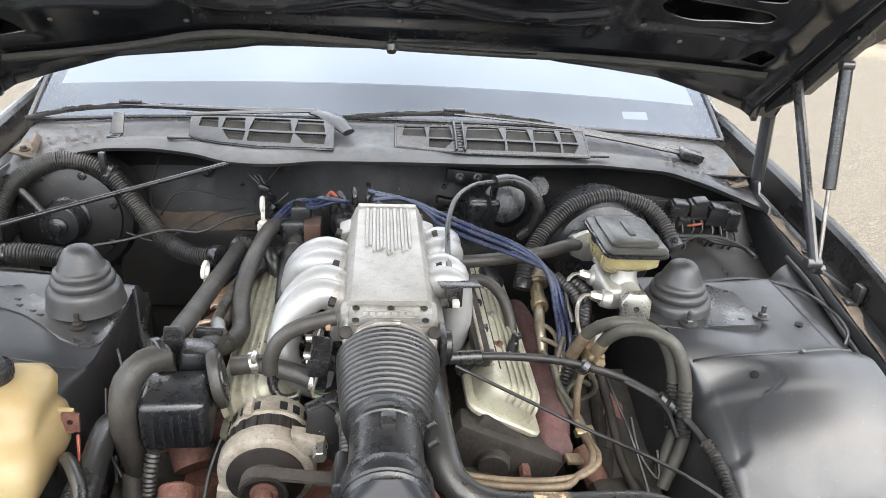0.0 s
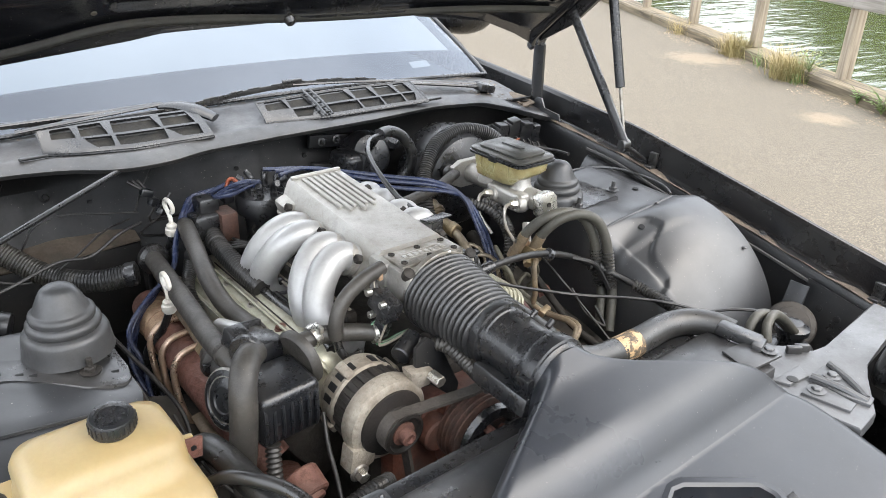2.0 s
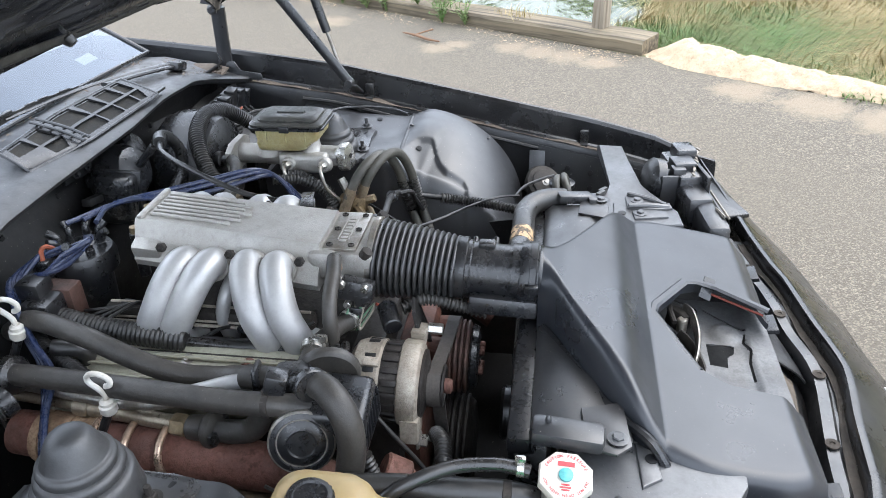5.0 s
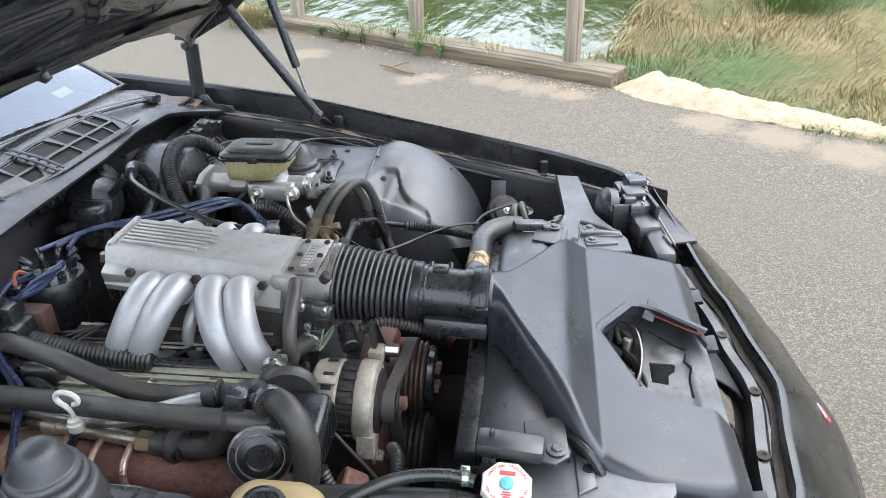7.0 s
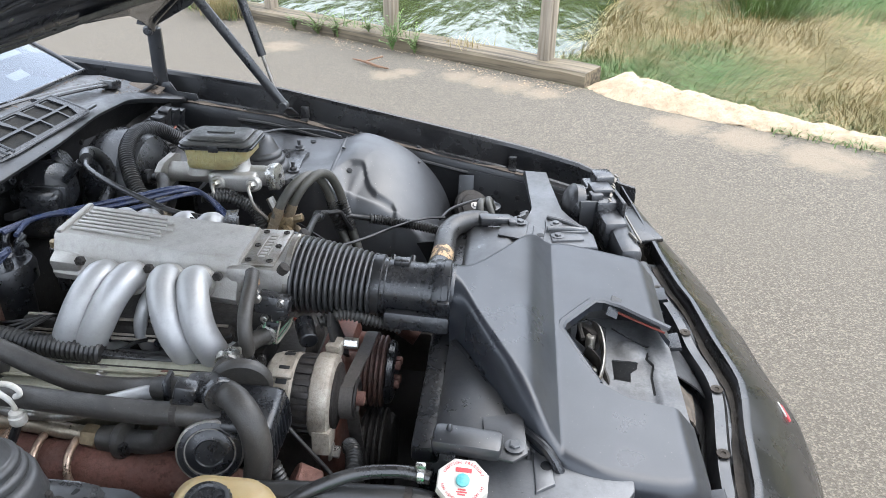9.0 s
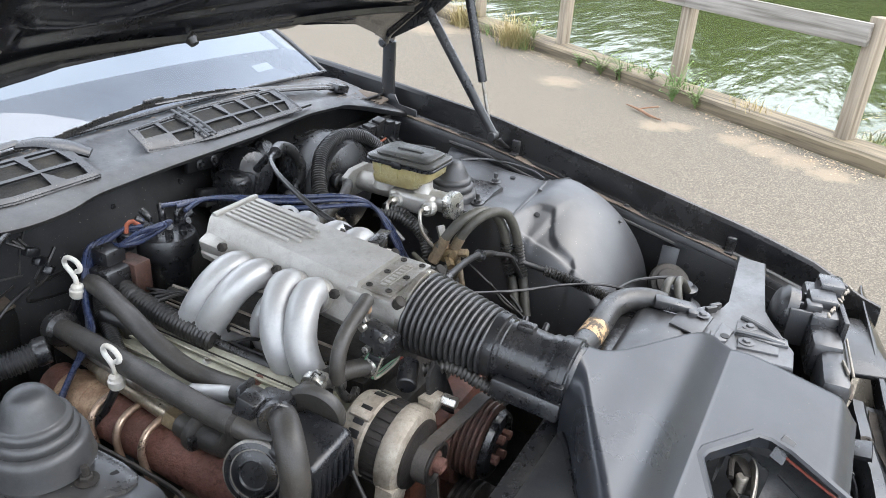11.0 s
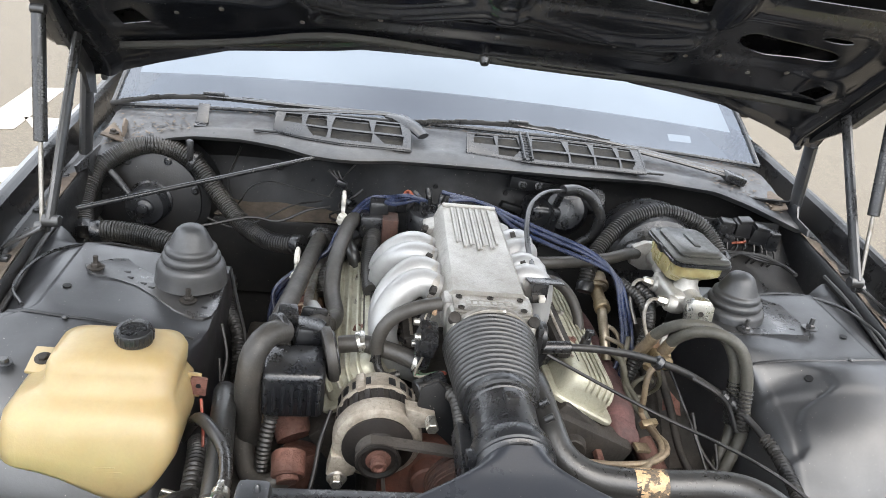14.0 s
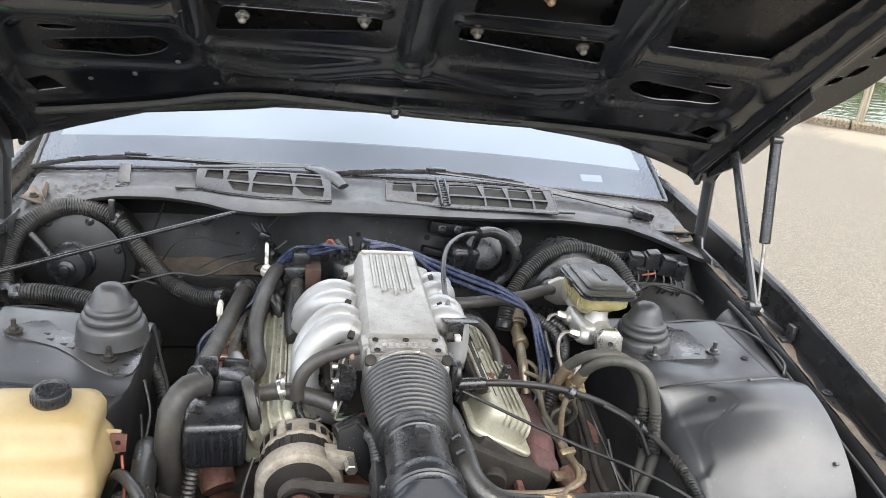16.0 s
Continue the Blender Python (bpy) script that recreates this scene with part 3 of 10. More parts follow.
def build_ground():
    bm = bmesh.new()
    ss = [-600, -150, -40, -20] + steps(-12, 12, 80) + [20, 40, 150, 600]
    ds = [-600, -150, -40, -15, -8, -6.2, -5.8, -5.4, -4, -2.5, -1, 0, 0.1, 0.2, 0.3, 0.4, 0.5, 0.75] + steps(1, 10, 30) + [15, 30, 60, 150, 600]
    g = sheet(bm, lambda s, d: KERB + ALONG * s + OUT * d + V(0, 0, ground_height(s, d)), ss, ds)
    ob = single("ground", bm, ASPHALT, "pale worn asphalt car park with sandy patches", "asphalt", kind="structure", angle=80)
    ob.data.materials.append(MARSH)
    mid = [p.center for p in ob.data.polygons]
    for p, c in zip(ob.data.polygons, mid):
        if (c - KERB).dot(OUT) > 0.02 or c.z < -0.05:
            p.material_index = 1
    bm = bmesh.new()
    sheet(bm, lambda s, d: KERB + ALONG * s + OUT * d + V(0, 0, -0.33), steps(-600, 600, 4), [0.25, 20, 100, 700])
    sheet(bm, lambda s, d: KERB + ALONG * s + OUT * d + V(0, 0, -0.33), [9.75, 12, 30, 200, 600], [-6.5, -3, 0.25])
    single("water", bm, WATER, "rippled green pond water reflecting the sky", "water", kind="structure")


build_ground()


def build_backdrop():
    """A dark wooded shore across the pond, low and far outside the view; added so that the water mirrors trees."""
    bm = bmesh.new()

    def at(s, v):
        p = KERB + ALONG * s + OUT * (46 + 3 * noise.noise(V(s * 0.11, v * 3, 1)))
        crown = 13 + 4 * noise.noise(V(s * 0.05, 0, 0)) + 3 * noise.noise(V(s * 0.23, 0, 7)) + 1.2 * noise.noise(V(s * 0.9, 0, 3))
        return V(p.x, p.y, -0.4) + OUT * (2.5 * v * v + noise.noise(V(s * 0.6, v * 9, 5))) + V(0, 0, crown * v)

    sheet(bm, at, steps(-70, 90, 220), steps(0, 1, 14))

    # second unseen shore, added to tone down the sky mirrored at the far end
    def beyond(d, v):
        p = KERB + ALONG * (52 + 3 * noise.noise(V(d * 0.11, v * 3, 11))) + OUT * d
        crown = 6 + 2 * noise.noise(V(d * 0.05, 0, 20)) + 3 * noise.noise(V(d * 0.23, 0, 27)) + 1.2 * noise.noise(V(d * 0.9, 0, 23))
        return V(p.x, p.y, -0.4) + ALONG * (2.5 * v * v + noise.noise(V(d * 0.6, v * 9, 25))) + V(0, 0, crown * v)

    sheet(bm, beyond, steps(-30, 48, 110), steps(0, 1, 14))
    thicken(bm, 0.4)
    single("backdrop", bm, FOREST, "unseen dark green wooded shore, added for the water to mirror", "far trees", kind="structure", angle=70)


build_backdrop()


# ---- car body ----
LIP = [(0.30, 0.705), (0.42, 0.745), (0.6, 0.784), (0.9, 0.843), (1.25, 0.915), (1.55, 0.953), (1.9, 0.985), (2.6, 1.0)]


def lip_z(y):
    return table(y, LIP)


def half_width(y):
    return table(y, [(0.25, 0.765), (0.32, 0.805), (0.42, 0.838), (0.55, 0.857), (0.9, 0.866), (1.6, 0.862), (2.6, 0.87)])


car = thing("car", "black two-door coupe with its hood raised, dusty paint", "car", (0, 1.2, 0))


def fender(side):
    bm = bmesh.new()
    ys = steps(0.27, 2.05, 48)
    prof = [(-0.052, -0.071), (-0.030, -0.070), (-0.022, -0.064), (-0.013, -0.010), (-0.006, -0.002), (0.0, 0.0), (0.014, -0.006), (0.034, -0.05), (0.05, -0.17), (0.05, -0.30), (0.03, -0.5)]

    def at(u, y):
        o, h = prof[u]
        return V(side * (half_width(y) + o), y, lip_z(y) + h)

    sheet(bm, at, range(len(prof)), ys)
    thicken(bm, 0.004)
    return part("fender", bm, BODY, car, "gloss black front fender with dusty inner flange", 30)


def fender_rail(side):
    """The painted gutter that the hood closes on, with its dirt and bolts."""
    bm = bmesh.new()
    ys = steps(0.42, 1.62, 40)

    def at(u, y):
        w = 0.012 * math.sin(y * 9) * (u == 0)
        o, h = ((-0.066, -0.20), (-0.062, -0.10), (-0.060, -0.078), (-0.055, -0.0685), (-0.026, -0.068))[u]
        return V(side * (half_width(y) + o + w * 0.15), y, lip_z(y) + h * (1 if u else 1 + 0.3 * smooth01(0.9, 0.6, y)))

    sheet(bm, at, range(5), ys)
    thicken(bm, 0.003)
    rail = part("fender_rail", bm, INNER, car, "black painted hood gutter rail, dirt in its seams", 25)
    for y in (0.52, 0.70, 0.86, 1.02, 1.34, 1.48):
        bm = bmesh.new()
        hexbolt(bm, (side * (half_width(y) - 0.036), y, lip_z(y) - 0.067), (0, 0, 1), 0.006, 0.006)
        part("bolt", bm, BAY, rail)
    for y in (0.60, 1.175):
        bm = bmesh.new()
        box(bm, (0.012, 0.022, 0.034), (side * (half_width(y) - 0.026), y, lip_z(y) - 0.046), 0.003)
        box(bm, (0.024, 0.02, 0.008), (side * (half_width(y) - 0.036), y, lip_z(y) - 0.064), 0.002)
        part("rubber_bumper", bm, RUBBER, rail)
    bm = bmesh.new()
    tube(bm, [(side * x, y, lip_z(y) - 0.087 + dz) for x, y, dz in ((0.795, 1.35, 0.0), (0.796, 1.25, 0.0), (0.797, 1.1, -0.004), (0.797, 0.9, -0.002), (0.795, 0.7, -0.006), (0.785, 0.55, -0.01), (0.75, 0.45, -0.03))], 0.005, 7)
    part("wire", bm, WIRE, rail)
    bm = bmesh.new()
    sheet(bm, lambda u, y: V(side * (half_width(y) - 0.0535 + 0.022 * u * max(0.04, 0.45 + 0.5 * math.sin(y * 23) + 0.3 * math.sin(y * 61))), y, lip_z(y) - 0.0655 + 0.001 * math.sin(y * 60 + u * 3)), steps(0, 1, 2), steps(0.50, 1.60, 60))
    thicken(bm, 0.0015)
    part("ledge_dirt", bm, DIRT, rail, "brown dirt on the gutter ledge")
    return rail


fender(1), fender(-1)
fender_rail(1), fender_rail(-1)


def apron(side):
    """Inner wheelhouse: the strut tower shelf behind, the drawn bulge over the wheel ahead, the wall down to the frame."""
    bm = bmesh.new()
    ys = [1.03 - 0.275 * math.cos(a) for a in steps(0.0, 1.45, 90)] + steps(1.005, 1.345, 46)
    us = steps(0, 1, 120)

    def at(u, y):
        # u runs from the rail inward and down; the drum follows the wheel, the shelf carries the strut
        shelf = smooth01(0.985, 1.065, y)
        shelf_z = 0.818 - 0.03 * (1.15 - y) - 0.05 * smooth01(1.28, 1.345, y)
        outer_z = lip_z(y) - 0.104
        arch = 0.56 + math.sqrt(max(0.0, 0.275 ** 2 - (y - 1.03) ** 2))
        rim = 0.758 if side > 0 else 0.815
        k = max(0.0, min(1.0, (u - 0.10) / 0.56))
        bx = lerp(rim, 0.510, k)
        bz = arch - 0.058 * k ** 1.5 + 0.010 * math.sin(math.pi * k) * smooth01(0.80, 0.90, y)
        if side < 0:
            # the passenger side runs up level into the shelf and under the rail
            bz = arch - 0.020 - 0.036 * k ** 1.5 - 0.030 * smooth01(0.3, 0.0, u) * smooth01(1.0, 0.85, y)
        elif u < 0.10:
            # the dark gap between the drum's rim and the inner fender wall
            q = 1 - u / 0.10
            bx, bz = lerp(rim, 0.806, q), bz - 0.13 * min(1, q * 1.6)
        # pressed step beside the tower, and the sharp-edged pocket under the drain hole
        bz += 0.006 * smooth01(0.950, 0.972, y - 0.05 * (k - 0.7)) * smooth01(0.25, 0.55, k)
        if side > 0:
            edge_k = table(y, [(0.855, 1.12), (0.868, 1.03), (0.885, 0.955), (0.925, 0.94), (0.943, 0.89), (0.953, 0.81), (0.960, 0.71), (0.968, 0.64), (1.0, 0.66), (1.02, 0.80)])
            bz -= 0.008 * smooth01(-0.030, 0.030, k - edge_k) * smooth01(0.852, 0.872, y) * smooth01(1.024, 1.008, y)
        if u > 0.66:
            q = (u - 0.66) / 0.34
            bx = 0.510 - 0.055 * math.sin(q * math.pi / 2)
            bz -= 0.26 * (1 - math.cos(q * math.pi / 2))
        if u < 0.72:
            k = u / 0.72
            edge = 0.460 if side > 0 else 0.464
            sx = lerp(0.798, edge, k)
            sz = lerp(outer_z + 0.004, shelf_z, smooth01(0, 0.16, k)) + 0.004 * math.sin(k * 9) * (k > 0.2)
            sz -= 0.028 * smooth01(0.45, 1.0, k) * (side < 0)
        else:
            k = (u - 0.72) / 0.28
            sx = 0.460 - 0.02 * k if side > 0 else 0.464 + 0.006 * k
            sz = shelf_z - 0.028 * (side < 0) - 0.012 * smooth01(0, 0.2, k) - 0.30 * k
        return V(side * lerp(bx, sx, shelf), y, lerp(bz, sz, shelf))

    sheet(bm, at, us, ys)
    thicken(bm, 0.003)
    wh = part("wheelhouse", bm, WHEELPAN, car, "pressed black wheelhouse panel, dusty satin paint", 55)
    # welded overlap, small screws, and drain holes as dark discs with the shade in their colour
    bm = bmesh.new()
    tube(bm, [at(u, 1.040 - 0.012 * u) + V(0, 0, 0.001) for u in steps(0.02, 0.70, 24)], 0.0024, 6, straight=True, oval=(1.6, 0.7))
    part("overlap_seam", bm, INNER, wh)
    for u, y, r in ((0.525, 0.996, 0.007), (0.20, 1.12, 0.007)):
        bm = bmesh.new()
        lathe(bm, [(r, 0), (r, 0.001), (r * 0.7, 0.0012)], frame_to(at(u, y) + V(0, 0, 0.0016), (at(u + 0.01, y) - at(u, y)).cross(at(u, y + 0.005) - at(u, y)) * -side), 14)
        part("drain_hole", bm, FIREWALL, wh)
    bm = bmesh.new()
    shelf = [(0.62, 1.325), (0.70, 1.300), (0.765, 1.245), (0.790, 1.17), (0.782, 1.10), (0.752, 1.055)]
    tube(bm, [(side * x, y, 0.8215 - 0.03 * (1.15 - y) - 0.04 * smooth01(1.28, 1.345, y)) for x, y in shelf], 0.0032, 7)
    part("sealant_bead", bm, RUBBER, wh)
    if side > 0:
        bm = bmesh.new()
        sheet(bm, lambda x, t: V(x, 1.343 + 0.24 * t, 0.768 + 0.10 * t * t + 0.004 * math.sin(x * 30)), steps(0.60, 0.80, 8), steps(0, 1, 8))
        thicken(bm, 0.003)
        part("rear_apron", bm, INNER, wh)
    for u, y in ((0.16, 0.845), (0.30, 1.03)):
        bm = bmesh.new()
        lathe(bm, [(0.005, 0), (0.005, 0.002), (0.003, 0.004)], frame_to(at(u, y) + V(0, 0, 0.002), (0, 0, 1)), 10)
        part("screw", bm, BAY, wh)
    return wh


def tower_plate(side):
    """The raised plate round the strut top, its studs and slots."""
    bm = bmesh.new()
    if side > 0:
        poly = [(-0.095, -0.055), (-0.08, -0.075), (-0.03, -0.068), (0.05, -0.085), (0.10, -0.07), (0.125, -0.02), (0.115, 0.06), (0.06, 0.085), (-0.05, 0.08), (-0.09, 0.05)]
        m = Matrix.Translation((0.548, 1.185, 0.812)) @ Matrix.Diagonal((-1, 1, 1, 1))
        studs, slots = ((0.10, -0.045), (-0.045, -0.07)), ((-0.06, -0.03), (0.055, 0.05), (0.06, -0.05))
    else:
        poly = [(-0.155, 0.012), (-0.146, -0.008), (-0.126, -0.019), (-0.085, -0.022), (-0.055, -0.032), (-0.015, -0.062), (0.02, -0.092), (0.05, -0.104), (0.070, -0.102), (0.081, -0.090), (0.085, -0.06), (0.085, 0.05), (0.075, 0.07), (0.03, 0.085), (-0.05, 0.08), (-0.12, 0.05)]
        m = Matrix.Translation((-0.548, 1.185, 0.799)) @ Euler((0, 0.13, 0)).to_matrix().to_4x4()
        studs, slots = ((-0.033, -0.056), (0.135, 0.002)), ((0.085, 0.01), (0.075, -0.008), (0.035, -0.03), (-0.062, -0.066), (0.05, -0.02))

    def top(dx):
        return 0.8222 if side > 0 else 0.8055 + 0.131 * (dx - 0.003)

    prism(bm, poly, m, 0.006 if side < 0 else 0.010, 0.002 if side < 0 else 0.004)
    plate = part("tower_plate", bm, BAY, car)
    if side < 0:
        bm = bmesh.new()
        prism(bm, [(x * 1.015 - 0.001, y * 1.03 - 0.002) for x, y in poly], m @ Matrix.Translation((0, 0, -0.004)), 0.003, 0.001)
        part("plate_shim", bm, BAY, plate)
    for dx, dy in studs:
        x, y, z = side * (0.545 + dx), 1.185 + dy, top(dx)
        bm = bmesh.new()
        lathe(bm, [(0.013, 0), (0.013, 0.002), (0.010, 0.003)], frame_to((x, y, z), (0, 0, 1)), 16)
        hexbolt(bm, (x, y, z + 0.002), (0, 0, 1), 0.0085, 0.009)
        disc_rod(bm, (x, y, z + 0.008), (x, y, z + 0.024), 0.0045, 8)
        part("stud", bm, BAY if side > 0 else GRIME, plate)
    # slots are dark beads laid on the plate; colour gives their shade
    for dx, dy in slots:
        bm = bmesh.new()
        tube(bm, [(side * (0.545 + dx) - 0.005, 1.185 + dy, top(dx) - 0.002), (side * (0.545 + dx) + 0.005, 1.185 + dy - 0.002, top(dx) - 0.002)], 0.0045, 8, straight=True, oval=(1.0, 0.6))
        part("slot", bm, FIREWALL, plate)
    return plate


def strut_boot(side):
    at = (0.505, 1.187, 0.802) if side > 0 else (-0.521, 1.200, 0.807)
    boot = thing("strut_boot", "ribbed grey-black rubber dome over the strut top", "strut boot", at, group="strut boots")
    m = frame_to(at, (0, 0, 1))
    bm = bmesh.new()
    lathe(bm, [(0.064, 0.0), (0.0625, 0.006), (0.0605, 0.020), (0.0595, 0.030), (0.0565, 0.037), (0.050, 0.040), (0.04, 0.041)], m, 44)
    part("skirt", bm, BOOT, boot, "", 60)
    bm = bmesh.new()
    lathe(bm, [(0.047, 0.038), (0.0495, 0.041), (0.0515, 0.046), (0.0505, 0.051), (0.047, 0.0545), (0.0445, 0.0555), (0.0445, 0.0575), (0.0455, 0.061), (0.0445, 0.065), (0.041, 0.068), (0.0385, 0.069), (0.0375, 0.071), (0.034, 0.079), (0.029, 0.090), (0.0245, 0.098), (0.019, 0.103), (0.011, 0.106), (0.003, 0.107)], m, 44)
    part("dome", bm, BOOT, boot, "", 60)
    return boot


for sd in (1, -1):
    apron(sd), tower_plate(sd), strut_boot(sd)


def cowl_and_firewall():
    # the dark wall behind the engine, with its foot running under the engine
    bm = bmesh.new()
    prof = [(1.625, 0.937), (1.648, 0.915), (1.66, 0.87), (1.60, 0.74), (1.585, 0.70), (1.58, 0.35)]
    xs = steps(-0.80, 0.80, 40)

    def wall(i, x):
        y, z = prof[i]
        bow = -0.06 * smooth01(0.3, 0.8, x) + 0.075 * smooth01(-0.16, -0.34, x)
        lump = 0.03 * math.exp(-((x - 0.02) / 0.25) ** 2) * (i in (2, 3, 4))
        return V(x, y + bow - lump, z - 0.02 * smooth01(0.5, 0.8, abs(x)) * (i > 0))

    sheet(bm, wall, range(len(prof)), xs)
    thicken(bm, 0.004)
    fw = part("firewall", bm, FIREWALL, car, "dark dusty firewall")
    bm = bmesh.new()
    sheet(bm, lambda x, t: V(x, 1.626 + 0.085 * t, 0.7585 + 0.026 * t + 0.003 * math.sin(x * 18) + 0.004 * t * math.sin(x * 41)), steps(-0.60, -0.275, 24), steps(0, 1, 6))
    thicken(bm, 0.004)
    part("stained_ledge", bm, DIRT, fw, "brown dirty ledge of the firewall")
    for x, z in ((-0.42, 0.86), (-0.34, 0.83), (0.5, 0.87), (0.12, 0.87), (0.3, 0.88), (-0.05, 0.87)):
        bm = bmesh.new()
        hexbolt(bm, (x, 1.715 if x < -0.3 else 1.635, z), (0, -1, 0.1), 0.007, 0.008)
        part("bolt", bm, FIREWALL, fw)
    # cowl panel between the bay and the glass, with a rolled front lip
    bm = bmesh.new()
    xs = steps(-0.80, 0.80, 96)

    def lip(x):
        y = table(x, [(-0.80, 1.575), (-0.74, 1.592), (-0.66, 1.630), (-0.54, 1.598), (-0.46, 1.576), (-0.40, 1.553), (-0.34, 1.508), (-0.29, 1.497), (-0.23, 1.500), (-0.16, 1.524), (0.0, 1.530), (0.26, 1.530), (0.42, 1.548), (0.60, 1.556), (0.70, 1.535), (0.77, 1.509), (0.80, 1.49)])
        z = table(x, [(-0.80, 0.895), (-0.68, 0.930), (-0.6, 0.950), (-0.5, 0.961), (-0.33, 0.964), (0.3, 0.965), (0.45, 0.963), (0.6, 0.950), (0.68, 0.93), (0.77, 0.902), (0.80, 0.893)])
        return y, z

    cowl_prof = [(0.015, -0.016), (-0.004, -0.010), (-0.008, -0.002), (0.0, 0.003), (0.10, 0.004), (0.14, 0.008), (0.30, 0.35), (0.55, 0.72), (0.80, 0.95), (1.04, 0.90)]

    def cw(i, x):
        o, h = cowl_prof[i]
        y0, z0 = (sum(q) / 3 for q in zip(lip(x - 0.015), lip(x), lip(x + 0.015)))
        y1, z1 = 1.782 - 0.06 * (1 - (x / 0.82) ** 2), 0.945 + 0.045 * (1 - (x / 0.82) ** 2)
        if i < 4:
            return V(x, y0 + o, z0 + h)
        return V(x, lerp(y0, y1, o), z0 + 0.003 + (h if h < 0.05 else h * (z1 - z0)))

    sheet(bm, cw, range(len(cowl_prof)), xs)
    thicken(bm, 0.003)
    cl = part("cowl_panel", bm, COWL, car, "dusty grey cowl panel below the windshield", 50)
    bm = bmesh.new()
    tube(bm, [V(x, sum(lip(x + d)[0] for d in (-0.015, 0, 0.015)) / 3 + 0.020, sum(lip(x + d)[1] for d in (-0.015, 0, 0.015)) / 3 + 0.004) for x in steps(-0.58, 0.68, 60)], 0.0022, 6, straight=True)
    part("lip_bead", bm, PLASTIC, cl)
    # leaf crumbs and grit gathered at the glass and in the corners of the cowl
    rng, bm = random.Random(7), bmesh.new()
    for _ in range(420):
        edge = rng.random()
        x = rng.choice((-1, 1)) * rng.uniform(0.60, 0.79) if edge < 0.55 else rng.uniform(-0.75, 0.75)
        i = rng.choice((4, 5, 6, 7)) if edge < 0.55 else 8
        p = cw(i, x).lerp(cw(i + 1, x), rng.random() * 0.8) + V(0, 0, 0.004)
        L, w, q = rng.uniform(0.002, 0.009), rng.uniform(0.0008, 0.003), rng.uniform(0, 6.28)
        d, e = V(math.cos(q), math.sin(q), rng.uniform(-0.2, 0.4)) * L, V(-math.sin(q), math.cos(q), 0.2) * w
        bm.faces.new([bm.verts.new(v) for v in (p - d, p + e, p + d, p - e)])
    tagged(part("leaf_litter", bm, DIRT, cl), "dry brown leaf crumbs", kind="stuff")
    # plastic intake grilles: a ridged frame with windows over a dusty screen
    up_l = [(-0.405, -0.368), (-0.356, -0.312), (-0.299, -0.214), (-0.205, -0.145)]
    up_r = [(0.022, 0.070), (0.078, 0.126), (0.158, 0.236), (0.246, 0.296), (0.306, 0.356), (0.366, 0.397)]
    for side, ups, gx0, gx1 in ((-1, up_l, -0.425, -0.125), (1, up_r, 0.006, 0.418)):
        def gz(x, v, drop=0.0):
            fy = table(x, [(-0.43, 1.608), (-0.36, 1.575), (-0.28, 1.552), (-0.13, 1.550), (0.0, 1.580), (0.08, 1.562), (0.16, 1.550), (0.42, 1.545)])
            ry = table(x, [(-0.43, 1.640), (-0.30, 1.648), (-0.13, 1.640), (0.0, 1.625), (0.2, 1.645), (0.42, 1.625)])
            return V(x, lerp(fy, ry, v), lerp(0.977, 1.010, v ** 0.8) - drop)
        wins = []
        for a, b in ups:
            a, b, e = a - 0.002, b + 0.002, 0.08 * (b - a)
            wins.append([(a, 0.50), (b, 0.49), (b - e, 0.94), (a + e, 0.94)])
            if (side < 0 and a > -0.36) or (side > 0 and a > 0.07):
                slant = 0.35 * (b - a) if a in (ups[1][0] - 0.002, ups[-1][0] - 0.002) else 0.0
                wins.append([(a + (slant if side < 0 else 0.0), 0.10), (b - (slant if side > 0 else 0.0), 0.09), (b + 0.003, 0.42), (a + 0.001, 0.43)])
        bm = bmesh.new()
        n = int((gx1 - gx0) / 0.003)
        holed_sheet(bm, lambda x, w: gz(x, w / 0.08), [[(lerp(gx0, gx1, i / n), v) for i in range(n + 1)] for v in steps(0, 0.08, 28)], [[(a, b * 0.08) for a, b in w] for w in wins], 0.0018)
        thicken(bm, 0.004)
        grille = part("cowl_grille", bm, PLASTIC, cl, "black plastic cowl intake grille with screened windows", 25)
        bm = bmesh.new()
        sheet(bm, lambda x, v: gz(x, v, 0.007), steps(gx0 + 0.006, gx1 - 0.006, 14), steps(0.06, 0.97, 4))
        thicken(bm, 0.001)
        part("dusty_screen", bm, MESHGREY, grille, "dusty mesh screen")
        bm = bmesh.new()
        for v in (0.0, 1.0):
            tube(bm, [gz(x, v) + V(0, 0, -0.001) for x in steps(gx0, gx1, 16)], 0.0030, 6, straight=True)
        for x in (gx0, gx1):
            tube(bm, [gz(x, v) + V(0, 0, -0.001) for v in steps(0, 1, 6)], 0.0030, 6, straight=True)
        part("grille_rim", bm, PLASTIC, grille)
        bm = bmesh.new()
        box(bm, (0.05, 0.008, 0.006), (gx0 - 0.02 if side < 0 else gx1 + 0.02, 1.600 if side < 0 else 1.553, 0.977), 0.002)
        part("mounting_tab", bm, PLASTIC, grille)
    bm = bmesh.new()
    for dx in (-0.009, 0.009):
        tube(bm, [(0.142 + dx, 1.548, 0.984), (0.142 + dx, 1.59, 1.002), (0.142 + dx, 1.65, 1.018)], 0.003, 6)
    for y in (1.556, 1.575, 1.594, 1.613, 1.632):
        box(bm, (0.020, 0.004, 0.004), (0.142, y, 0.988 + 0.32 * (y - 1.556)), 0.001)
    part("washer_hose_clip", bm, PLASTIC, cl)
    # pivot cover of the wiper: a long rounded paddle with a blunt end
    bm = bmesh.new()
